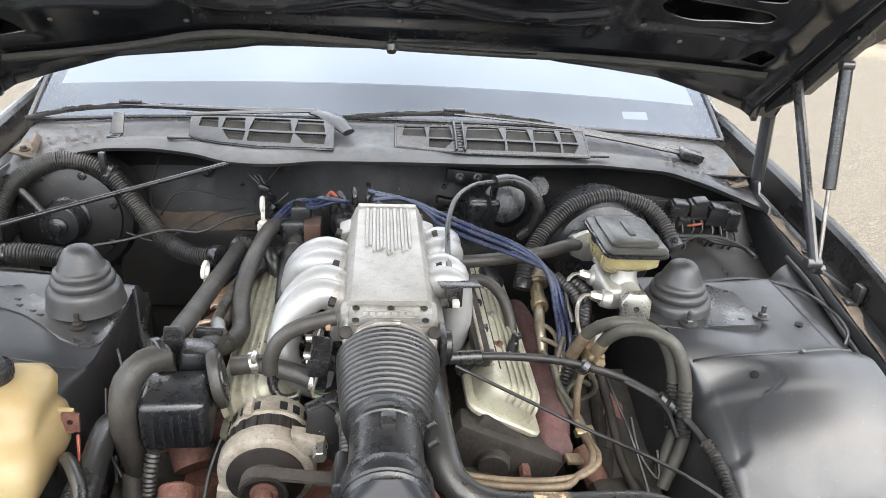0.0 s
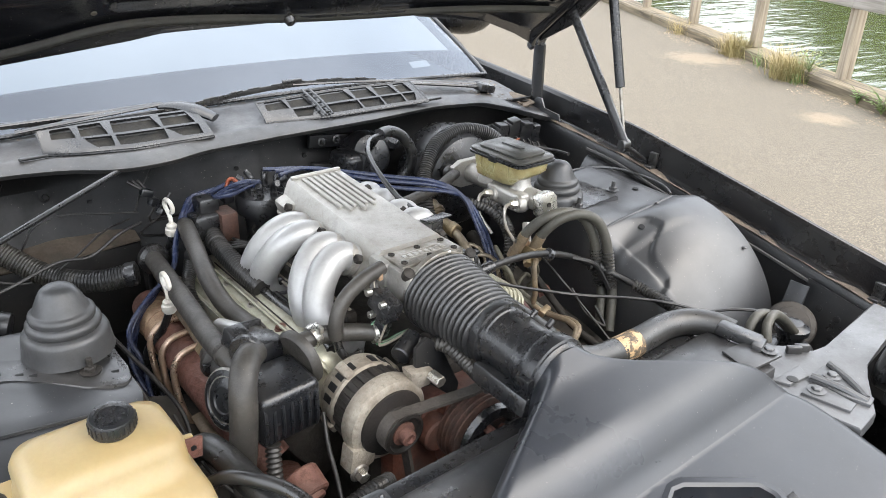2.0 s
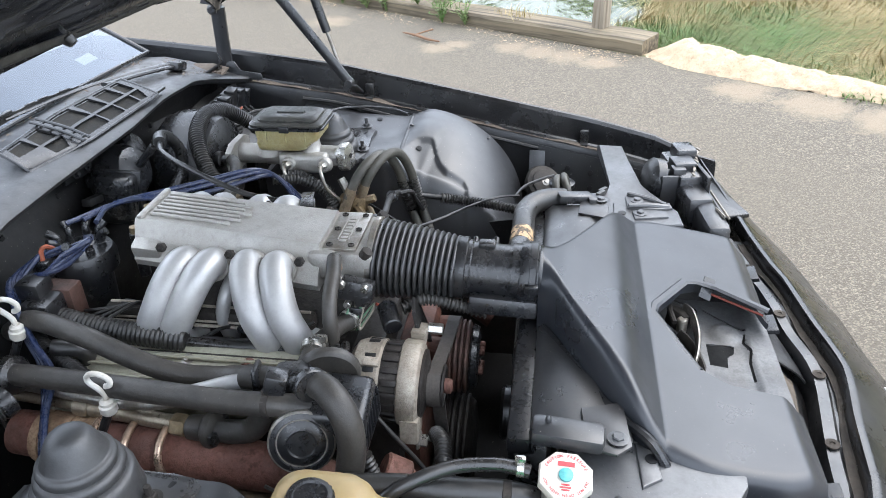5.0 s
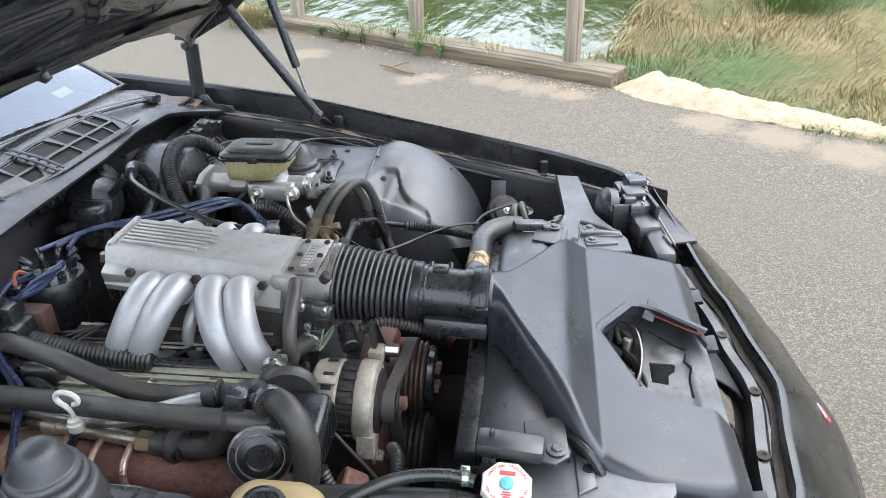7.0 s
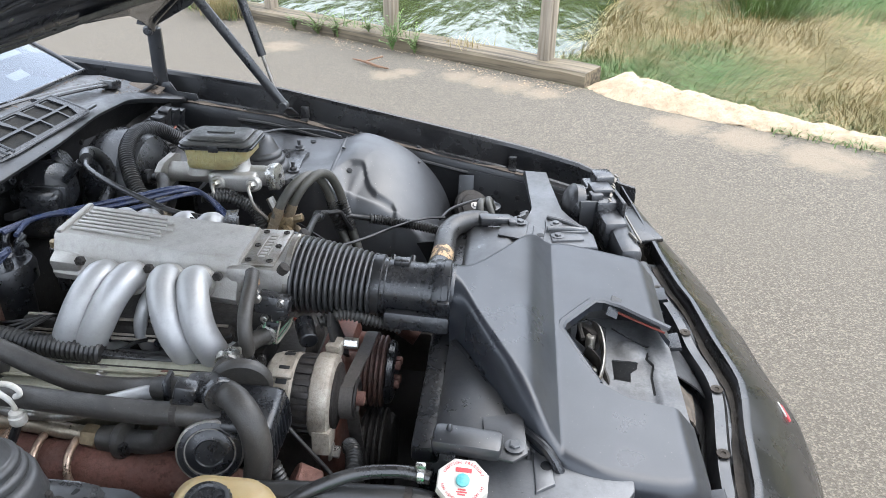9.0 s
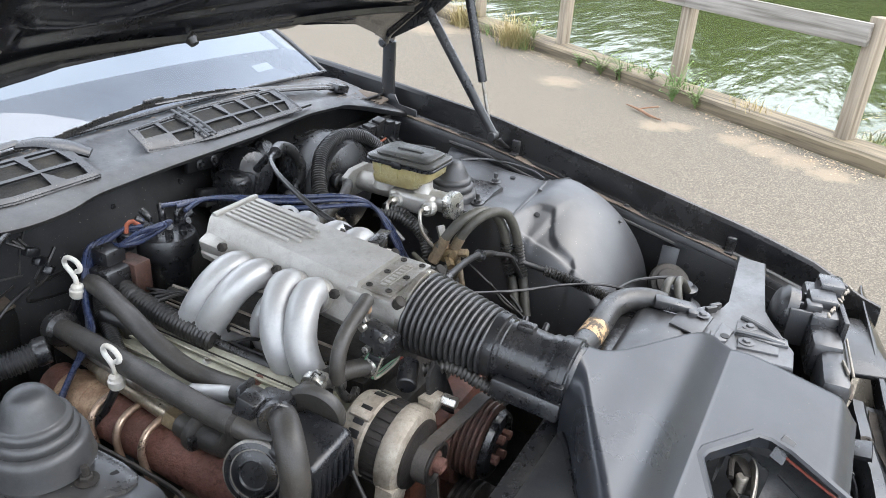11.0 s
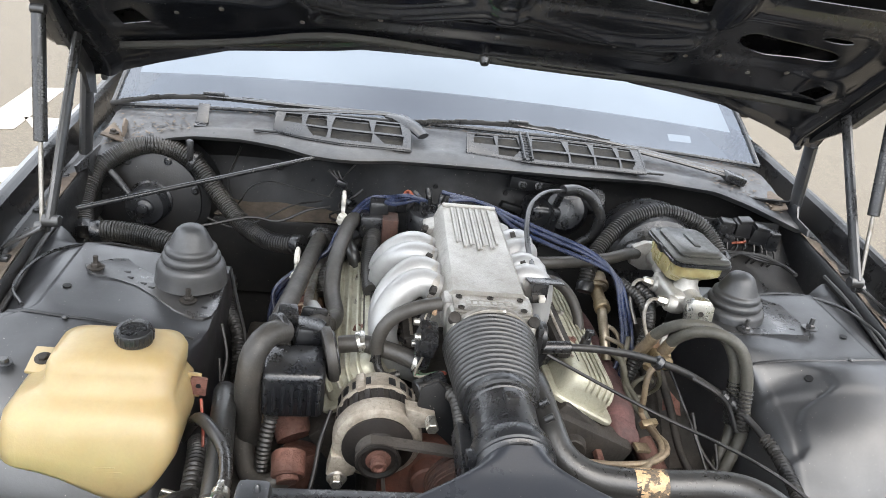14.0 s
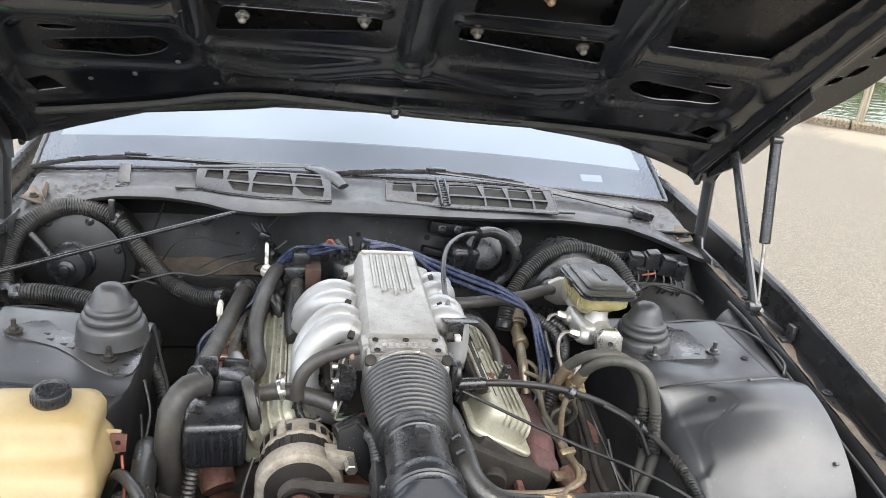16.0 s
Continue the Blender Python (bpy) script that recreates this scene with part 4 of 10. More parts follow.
    tube(bm, [(-0.175, 1.70, 1.012), (-0.150, 1.675, 1.016), (-0.120, 1.640, 1.010), (-0.094, 1.610, 0.996)], 0.014, 12, radii=[0.010, 0.016, 0.017, 0.013], oval=(1.25, 0.6))
    part("wiper_pivot_cover", bm, PLASTIC, cl, "smooth black wiper pivot cover")
    bm = bmesh.new()
    tube(bm, [(-0.45, 1.700, 1.000), (-0.30, 1.690, 1.012), (-0.18, 1.700, 1.016)], 0.006, 8, oval=(1.6, 0.6))
    part("wiper_link", bm, PLASTIC, cl)
    # prop bracket on the passenger end
    bm = bmesh.new()
    prism(bm, [(-0.014, 0), (0.014, 0), (0.012, 0.05), (-0.012, 0.05)], frame_to((-0.592, 1.662, 0.962), (0, -0.7, 0.7), (1, 0, 0)), 0.004, 0.001)
    box(bm, (0.026, 0.032, 0.004), (-0.592, 1.652, 0.962), 0.001)
    hexbolt(bm, (-0.592, 1.648, 0.964), (0, 0, 1), 0.005, 0.005)
    part("bracket", bm, PLASTIC, cl)
    for x, y, z in ((-0.770, 1.655, 0.925), (0.765, 1.585, 0.922)):
        bm = bmesh.new()
        sd = 1 if x > 0 else -1
        prism(bm, [(-0.030, -0.040), (0.020, -0.045), (0.030, 0.0), (0.022, 0.05), (-0.022, 0.055)], frame_to((x, y, z), (-sd * 0.25, -0.1, 1)), 0.004, 0.001)
        prism(bm, [(-0.040, 0.0), (0.045, 0.0), (0.045, 0.012), (0.010, 0.030), (-0.030, 0.022)], frame_to((x - sd * 0.012, y, z + 0.002), (-sd, 0.15, 0.1), (0, 1, 0)), 0.004, 0.001)
        brk = part("corner_bracket", bm, DIRT, cl, "bent corner bracket caked with dirt")
        bm = bmesh.new()
        hexbolt(bm, (x + sd * 0.008, y - 0.018, z + 0.004), (0, 0, 1), 0.007, 0.008)
        part("bolt", bm, GRIME, brk)


cowl_and_firewall()


def windshield():
    def g(u, v):
        bend = 1 - (2 * u - 1) ** 2
        x = lerp(-0.82, 0.82, u) * (1 - 0.04 * v - 0.10 * v * v)
        return V(x, 1.784 - 0.06 * bend + 0.95 * v, 0.953 + 0.042 * bend + 0.58 * v - 0.22 * v * v)

    bm = bmesh.new()
    sheet(bm, g, steps(0, 1, 40), steps(0, 1, 14))
    ws = part("windshield", bm, GLASS, car, "curved windshield reflecting a bright cloudy sky", 60)
    ws.visible_shadow = False
    bm = bmesh.new()
    for u in (0, 1):
        tube(bm, [g(u, v) + V(0, 0, 0.002) for v in steps(0, 1, 8)], 0.006, 8, straight=True)
    tube(bm, [g(u, 0) + V(0, -0.004, 0.002) for u in steps(0, 1, 24)], 0.005, 8, straight=True)
    tube(bm, [g(u, 1) for u in steps(0, 1, 24)], 0.014, 8, straight=True)
    part("window_trim", bm, PLASTIC, car)
    # dashboard top, and the pale sunshade that leans on it
    bm = bmesh.new()
    sheet(bm, lambda u, v: g(u, 0) + V(0, 0.06 + 0.70 * v, -0.02 + 0.03 * math.sin(v * 2.6)), steps(0.02, 0.98, 20), steps(0, 1, 8))
    thicken(bm, 0.02)
    part("dashboard", bm, DASH, car, "dark dashboard top behind the glass")
    bm = bmesh.new()
    sheet(bm, lambda u, v: g(u, 0.125 + 0.84 * v) + V(0, 0.03, -0.022), steps(0.012, 0.988, 40), steps(0, 1, 8))
    thicken(bm, 0.003)
    part("sunshade", bm, SHADE, car, "pale folding sunshade behind the windshield")
    bm = bmesh.new()
    box(bm, (0.062, 0.026, 0.002), g(0.868, 0.055) + V(0, 0.012, -0.006), 0.0005, Euler((0.52, 0, 0)).to_matrix())
    part("dash_tag", bm, SHADE, car, "small white plate on the dashboard")
    # roof and cabin close the body behind the glass
    bm = bmesh.new()
    sheet(bm, lambda u, v: V(lerp(-0.70, 0.70, u), 2.70 + 1.25 * v, 1.345 - 0.04 * (2 * u - 1) ** 2 - 0.10 * v * v), steps(0, 1, 10), steps(0, 1, 6))
    thicken(bm, 0.02)
    part("roof", bm, BODY, car)
    for sd in (1, -1):
        bm = bmesh.new()
        sheet(bm, lambda v, y: V(sd * (0.915 - 0.02 * v), y, lerp(0.25, 0.985, v)), steps(0, 1, 4), steps(2.05, 4.2, 12))
        thicken(bm, 0.02)
        part("door", bm, BODY, car)
        bm = bmesh.new()
        sheet(bm, lambda y, v: V(sd * lerp(0.88, 0.70, v), y + 0.35 * v * (y < 2.5), lerp(0.98, 1.28, v)), steps(1.95, 3.9, 10), steps(0, 1, 3))
        thicken(bm, 0.006)
        part("side_window", bm, GLASS, car)
        # door mirror
        bm = bmesh.new()
        vs = bmesh.ops.create_uvsphere(bm, u_segments=20, v_segments=12, radius=1.0)["verts"]
        for v in vs:
            p = v.co
            v.co = V(sd * (0.98 + 0.115 * p.x), 2.08 + 0.07 * p.y * (1 if p.y > 0 else 1.25), 1.075 + 0.062 * p.z)
        box(bm, (0.08, 0.05, 0.03), (sd * 0.885, 2.10, 1.03), 0.01)
        part("door_mirror", bm, BODY, car, "black aerodynamic door mirror")
    bm = bmesh.new()
    sheet(bm, lambda u, v: V(lerp(-0.86, 0.86, u), 3.9 + 0.8 * v, 1.22 - 0.3 * v), steps(0, 1, 8), steps(0, 1, 3))
    thicken(bm, 0.02)
    part("rear_hatch", bm, BODY, car)
    # wheels, tucked under the body
    for sd in (1, -1):
        for y in (0.95, 3.5):
            bm = bmesh.new()
            lathe(bm, [(0.20, -0.10), (0.30, -0.105), (0.322, -0.08), (0.325, 0), (0.322, 0.08), (0.30, 0.105), (0.20, 0.10)], frame_to((sd * 0.76, y, 0.325), (sd, 0, 0)), 36)
            w = part("wheel", bm, RUBBER, car)
            bm = bmesh.new()
            lathe(bm, [(0.20, -0.09), (0.205, 0.06), (0.17, 0.085), (0.06, 0.06), (0.03, 0.08)], frame_to((sd * 0.76, y, 0.325), (sd, 0, 0)), 30)
            part("rim", bm, STEEL, w)
    return g


ws_place = windshield()


def wiper(arm, blade):
    """A wiper from the places along its arm and along its blade."""
    w = part("wiper", bmesh_tube(arm, 0.006, radii=[0.008, 0.006, 0.0045], oval=(1.3, 0.6)), PLASTIC, car, "black windshield wiper lying on the glass edge")
    line = spline(blade, 0.02)
    part("wiper_blade", bmesh_tube([p + V(0, 0, -0.005) for p in line], 0.0035, seg=6, straight=True, oval=(0.7, 1.8)), RUBBER, w)
    n = len(line)
    for f in (0.10, 0.22, 0.34, 0.46, 0.58, 0.70, 0.82, 0.92):
        p = line[int(f * (n - 1))]
        d = (line[min(n - 1, int(f * (n - 1)) + 1)] - line[max(0, int(f * (n - 1)) - 1)]).normalized()
        bm = bmesh.new()
        box(bm, (0.0035, 0.005, 0.030), p + V(0, 0, 0.001), 0.0015, frame_to((0, 0, 0), d, (0, 0, 1)).to_3x3())
        part("wiper_frame", bm, PLASTIC, w)
    mid = line[n // 2]
    bm = bmesh.new()
    box(bm, (0.009, 0.010, 0.05), mid + V(0, 0, 0.004), 0.003, frame_to((0, 0, 0), line[n // 2 + 1] - mid, (0, 0, 1)).to_3x3())
    part("wiper_yoke", bm, PLASTIC, w)


def bmesh_tube(pts, r, **k):
    bm = bmesh.new()
    tube(bm, pts, r, **k)
    return bm


wiper([V(-0.17, 1.70, 1.016), V(-0.38, 1.715, 1.012), V(-0.60, 1.745, 1.005)], [V(-0.82, 1.765, 0.965), V(-0.72, 1.758, 0.990), V(-0.60, 1.745, 1.006), V(-0.48, 1.735, 1.010), V(-0.36, 1.722, 1.008)])
wiper([V(0.66, 1.635, 0.972), V(0.40, 1.690, 1.000), V(0.14, 1.708, 1.018)], [V(-0.11, 1.695, 1.010), V(0.02, 1.702, 1.020), V(0.14, 1.708, 1.022), V(0.26, 1.706, 1.018), V(0.37, 1.698, 1.008)])
bm = bmesh.new()
tube(bm, [(0.40, 1.655, 1.002), (0.52, 1.650, 0.985), (0.62, 1.630, 0.972), (0.68, 1.625, 0.962)], 0.007, 8, oval=(1.4, 0.7))
box(bm, (0.06, 0.035, 0.022), (0.675, 1.628, 0.962), 0.006, Euler((0.1, 0.25, 0.1)).to_matrix())
part("wiper_pivot", bm, PLASTIC, car, "black wiper arm foot at the cowl end")


# ---- raised hood ----
HUP = V(0, -1, 0.87).normalized()
HREAR = V(0, 1.454, 1.173)
HN = V(0, 0.87, 1).normalized()


def hood_at(x, v, d=0.0):
    """A place on the hood by x, the way v from its rear edge, and the height d above its inner face."""
    crown = -0.028 * (x / 0.8) ** 2 - 0.09 * max(0.0, (v - 0.55) / 0.81) ** 2
    return HREAR + V(x, 0, 0) + HUP * v + HN * (d + crown + 0.02)


def hood_rear(x):
    return table(abs(x), [(0, 0.045), (0.25, 0.043), (0.3, 0.03), (0.5, 0.0), (0.64, -0.06), (0.72, -0.10), (0.80, -0.13)])


def rounded(x, v, cx, cv, hx, hv, soft=0.012, r=0.02):
    """1 inside a round-cornered box, falling to 0 outside."""
    qx, qv = abs(x - cx) - hx + r, abs(v - cv) - hv + r
    d = math.hypot(max(qx, 0), max(qv, 0)) + min(max(qx, qv), 0) - r
    return 1 - smooth01(-soft, soft, d)


def ellipse(cx, cv, hx, hv, turn=0.0, n=18):
    c, q = math.cos(turn), math.sin(turn)
    return [(cx + hx * math.cos(a) * c - hv * math.sin(a) * q, cv + hx * math.cos(a) * q + hv * math.sin(a) * c) for a in steps(0, 2 * math.pi, n)[:-1]]


HOOD_HOLES = [
    [(0.627, 0.073), (0.640, 0.100), (0.652, 0.115), (0.684, 0.100), (0.690, 0.090), (0.679, 0.056)],
    soft_outline([(0.432, 0.206), (0.452, 0.225), (0.500, 0.220), (0.560, 0.214), (0.618, 0.206), (0.638, 0.190), (0.624, 0.175), (0.560, 0.172), (0.500, 0.166), (0.450, 0.182)]),
    soft_outline([(0.572, 0.240), (0.585, 0.248), (0.625, 0.247), (0.634, 0.240), (0.622, 0.233), (0.583, 0.233)]),
    [(0.068, 0.312), (0.074, 0.318), (0.330, 0.318), (0.338, 0.312), (0.350, 0.258), (0.345, 0.252), (0.075, 0.280), (0.068, 0.284)],
    [(0.078, 0.362), (0.084, 0.356), (0.325, 0.362), (0.331, 0.368), (0.318, 0.438), (0.310, 0.445), (0.085, 0.445), (0.078, 0.438)],
    soft_outline([(0.452, 0.336), (0.470, 0.326), (0.640, 0.330), (0.662, 0.345), (0.700, 0.480), (0.722, 0.620), (0.700, 0.730), (0.640, 0.745), (0.480, 0.745), (0.450, 0.715), (0.436, 0.560), (0.434, 0.420)], 0.012),
    ellipse(0.802, 0.315, 0.010, 0.017, -0.4),
    ellipse(0.823, 0.352, 0.010, 0.024, -0.25),
    ellipse(0.826, 0.425, 0.011, 0.030, -0.1),
]
HOOD_HOLES += [[(-a, b) for a, b in reversed(h)] for h in HOOD_HOLES]


def hood_inner_depth(x, v):
    """How far the inner pressing is sunk towards the outer skin."""
    ax = abs(x)
    d = 0.012 * rounded(ax, v, 0.200, 0.375, 0.175, 0.155, 0.010, 0.03)
    d = max(d, 0.007 * rounded(ax, v, 0.530, 0.205, 0.145, 0.062, 0.010, 0.04))
    d = max(d, 0.014 * rounded(ax, v, 0.565 + 0.10 * (v - 0.45), 0.53, 0.152, 0.235, 0.010, 0.05))
    for v0 in (0.68, 0.88, 1.06):
        d = max(d, 0.022 * rounded(ax, v, 0.20, v0, 0.15, 0.06, 0.008, 0.02))
    # the deep shadowed pan between the seal and the first rib
    d = max(d, 0.008 * rounded(ax, v, 0.0, 0.125, 0.34, 0.022, 0.010, 0.02))
    # ribs that stand proud of the face
    d -= 0.014 * rounded(ax, v, 0.0, 0.172 + 0.022 * math.cos(ax * 14), 0.36, 0.016, 0.012, 0.012)
    d -= 0.010 * rounded(ax, v, 0.0, 0.36, 0.024, 0.20, 0.014, 0.012)
    d -= 0.011 * rounded(ax, v, 0.390 + 0.05 * (v - 0.3), 0.47, 0.016, 0.24, 0.012, 0.014)
    d -= 0.006 * rounded(ax, v, 0.20, 0.338, 0.14, 0.010, 0.010, 0.008)
    d -= 0.010 * rounded(ax, v, 0.745 + 0.05 * v, 0.35, 0.014, 0.6, 0.014, 0.01)
    d -= 0.005 * rounded(ax, v, 0.655, 0.10, 0.06, 0.05, 0.02, 0.03)
    return d + 0.0012 * noise.noise(V(x * 9, v * 9, 2))


def build_hood():
    bm = bmesh.new()
    xs = steps(-0.80, 0.80, 230)
    fr = steps(0, 1, 16) + steps(1, 7.5, 104)[1:] + steps(7.6, 14.3, 28)

    def v_of(x, f):
        r = hood_rear(x)
        return lerp(r, 0.10, f) if f < 1 else 0.10 + (f - 1) * 0.095

    def spread(x, v):
        return x * (1 + 0.10 * smooth01(0.0, 0.35, v) * abs(x / 0.8) ** 3)

    def inner(x, v):
        rim = -0.012 * smooth01(0.02, 0.0, v - hood_rear(x))
        return hood_at(x, v, hood_inner_depth(x, v) + rim)

    holed_sheet(bm, inner, [[(spread(x, v_of(x, f)), v_of(x, f)) for x in xs] for f in fr], HOOD_HOLES, 0.0042)
    hood = part("hood", bm, HOODIN, car, "raised black hood showing its glossy pressed inner frame", 30)
    for h in HOOD_HOLES:
        bm = bmesh.new()
        line = [inner(a, b) + HN * 0.001 for a, b in h + h[:2]]
        tube(bm, line, 0.0017, 6, straight=True)
        part("folded_rim", bm, HOODIN, hood)
    bm = bmesh.new()

    def outer(x, v):
        return hood_at(x * (1 + 0.10 * smooth01(0, 0.35, v) * abs(x / 0.8) ** 3), max(v, hood_rear(x) - 0.008), 0.040 - 0.02 * smooth01(0.7, 0.8, abs(x)) - 0.02 * smooth01(0.05, 0.0, v - hood_rear(x)))

    sheet(bm, outer, steps(-0.81, 0.81, 40), steps(-0.14, 1.37, 44))
    thicken(bm, 0.003)
    part("outer_skin", bm, BODY, hood)
    # rear seal strip: a flat band with two beads
    seal = [(-0.70, -0.012), (-0.56, 0.010), (-0.45, 0.034), (-0.37, 0.060), (-0.30, 0.072), (-0.22, 0.070), (-0.12, 0.060), (0, 0.046), (0.17, 0.040), (0.36, 0.042), (0.55, 0.038), (0.70, 0.030)]
    band = spline([V(a, b, 0) for a, b in seal], 0.02)
    bm = bmesh.new()
    sheet(bm, lambda k, i: hood_at(band[i].x, band[i].y + 0.013 * k, -0.0075 - 0.0035 * math.cos(k * 4.7)), steps(-1, 1, 12), range(len(band)))
    thicken(bm, 0.003)
    part("seal_strip", bm, SEAL, hood, "grey-brown rubber weather strip along the rear edge", 60)
    bm = bmesh.new()
    lathe(bm, [(0.009, 0), (0.010, 0.008), (0.012, 0.012), (0.008, 0.022)], frame_to(hood_at(-0.012, 0.052, 0.0), -HN), 14)
    part("bump_stop", bm, RUBBER, hood)
    # studs in the pockets, scattered small screws
    for x, v, mt in ((-0.304, 0.288, ZINC), (-0.10, 0.302, STEEL), (0.10, 0.302, STEEL), (0.304, 0.288, STEEL), (0.20, 0.410, TAN), (-0.20, 0.410, STEEL)):
        bm = bmesh.new()
        lathe(bm, [(0.012, 0), (0.012, 0.004), (0.007, 0.006), (0.007, 0.014), (0.003, 0.018)], frame_to(hood_at(x, v, 0.020), -HN), 12)
        part("stud", bm, mt, hood)
    for x, v in ((-0.5, 0.12), (-0.42, 0.165), (-0.22, 0.13), (0.22, 0.135), (0.42, 0.15), (0.5, 0.11), (0.0, 0.115), (-0.58, 0.10), (0.57, 0.13), (0.36, 0.135), (-0.36, 0.10)):
        bm = bmesh.new()
        lathe(bm, [(0.005, 0), (0.005, 0.001), (0.002, 0.002)], frame_to(hood_at(x, v, 0.0), -HN), 10)
        part("rivet", bm, STEEL, hood)
    for sd in (1, -1):
        # hinge: bracket on the hood, stay to the body, gas strut
        bm = bmesh.new()
        top = V(sd * 0.794, 1.547, 1.080)
        prism(bm, [(-0.13, -0.034), (-0.095, -0.05), (-0.05, -0.03), (0.10, -0.026), (0.30, 0.0), (0.30, 0.022), (0.02, 0.028), (-0.10, 0.0)], frame_to(hood_at(sd * 0.775, -0.02, -0.004), (sd, 0, 0), HUP), 0.008, 0.002)
        prism(bm, [(0.0, -0.016), (0.20, -0.016), (0.22, 0.0), (0.20, 0.018), (0.0, 0.018)], frame_to(hood_at(sd * 0.79, 0.0, -0.016), -HN, HUP), 0.006, 0.002)
        part("hinge_plate", bm, BAY, hood)
        bm = bmesh.new()
        lathe(bm, [(0.013, 0), (0.013, 0.006), (0.008, 0.010)], frame_to(top + V(-sd * 0.03, 0, 0), (-sd, 0, 0)), 14)
        part("hinge_pin", bm, BAY, hood)
        bm = bmesh.new()
        tube(bm, [top, top.lerp(V(sd * 0.812, 1.56, 0.92), 0.5), V(sd * 0.812, 1.56, 0.905)], 0.016, 10, straight=True, oval=(0.8, 1.2))
        prism(bm, [(-0.06, -0.01), (0.09, -0.01), (0.085, 0.006), (0.03, 0.012), (0.015, 0.036), (-0.015, 0.036), (-0.03, 0.012), (-0.06, 0.006)], frame_to((sd * 0.800, 1.545, 0.900), (-sd, 0, 0.1), (0, -1, 0)), 0.005, 0.001)
        part("hinge_arm", bm, BAY, hood, "black pressed hinge arm")
        bm = bmesh.new()
        a, b = V(sd * 0.763, 1.416, 1.178), V(sd * 0.757, 1.206, 0.898)
        tube(bm, [a, a.lerp(b, 0.5), b], 0.0115, 10, straight=True, oval=(0.7, 1.15))
        box(bm, (0.075, 0.03, 0.006), (sd * 0.800, 1.205, 0.868), 0.002, Euler((0, sd * 0.55, 0)).to_matrix())
        disc_rod(bm, b + V(-sd * 0.016, 0, 0), b + V(sd * 0.012, 0, 0), 0.011, 14)
        for t in steps(0.2, 0.75, 3):
            disc_rod(bm, a.lerp(b, t) + V(-sd * 0.009, 0, 0), a.lerp(b, t) + V(sd * 0.006, 0, 0), 0.0045, 8)
        part("hinge_link", bm, BAY, hood, "long black hinge link with rivets")
        s_top, s_bot = V(sd * 0.790, 1.322, 1.232), V(sd * 0.776, 1.218, 0.880)
        s_mid = s_top.lerp(s_bot, 0.60)
        bm = bmesh.new()
        disc_rod(bm, s_top.lerp(s_bot, 0.02), s_mid, 0.0115, 18)
        strut = part("gas_strut", bm, PLASTIC, hood, "satin black gas strut")
        bm = bmesh.new()
        disc_rod(bm, s_mid, s_bot, 0.0042, 12)
        part("strut_rod", bm, STEEL, strut, "thin steel strut rod")
        for e in (s_top, s_bot):
            bm = bmesh.new()
            disc_rod(bm, e + V(-sd * 0.012, 0, 0), e + V(sd * 0.012, 0, 0), 0.009, 12)
            part("ball_joint", bm, BAY, strut)
        # maker's print on the strut, as bars
        d = (s_bot - s_top).normalized()
        bm = bmesh.new()
        face = V(-sd * 0.45, -0.85, 0.3)
        face = (face - d * face.dot(d)).normalized()
        side = d.cross(face)
        for row in (-0.0026, 0.0026):
            for t in steps(0.22, 0.42, 12):
                p = s_top.lerp(s_bot, t) + face * 0.0113 + side * row
                box(bm, (0.0030, 0.0005, 0.0045), p, 0, frame_to(V(0, 0, 0), d, side).to_3x3())
        part("strut_print", bm, STRUTPRINT, strut)


build_hood()


# ---- nose, radiator support, intake box ----
NOSE = [(0.0, 0.176), (0.04, 0.180), (0.13, 0.197), (0.26, 0.214), (0.32, 0.230), (0.42, 0.247), (0.62, 0.275), (0.76, 0.30), (0.84, 0.312)]


def nose_y(x):
    return table(abs(x), NOSE)


def nose_z(x):
    return table(abs(x), [(0, 0.675), (0.45, 0.685), (0.84, 0.705)])


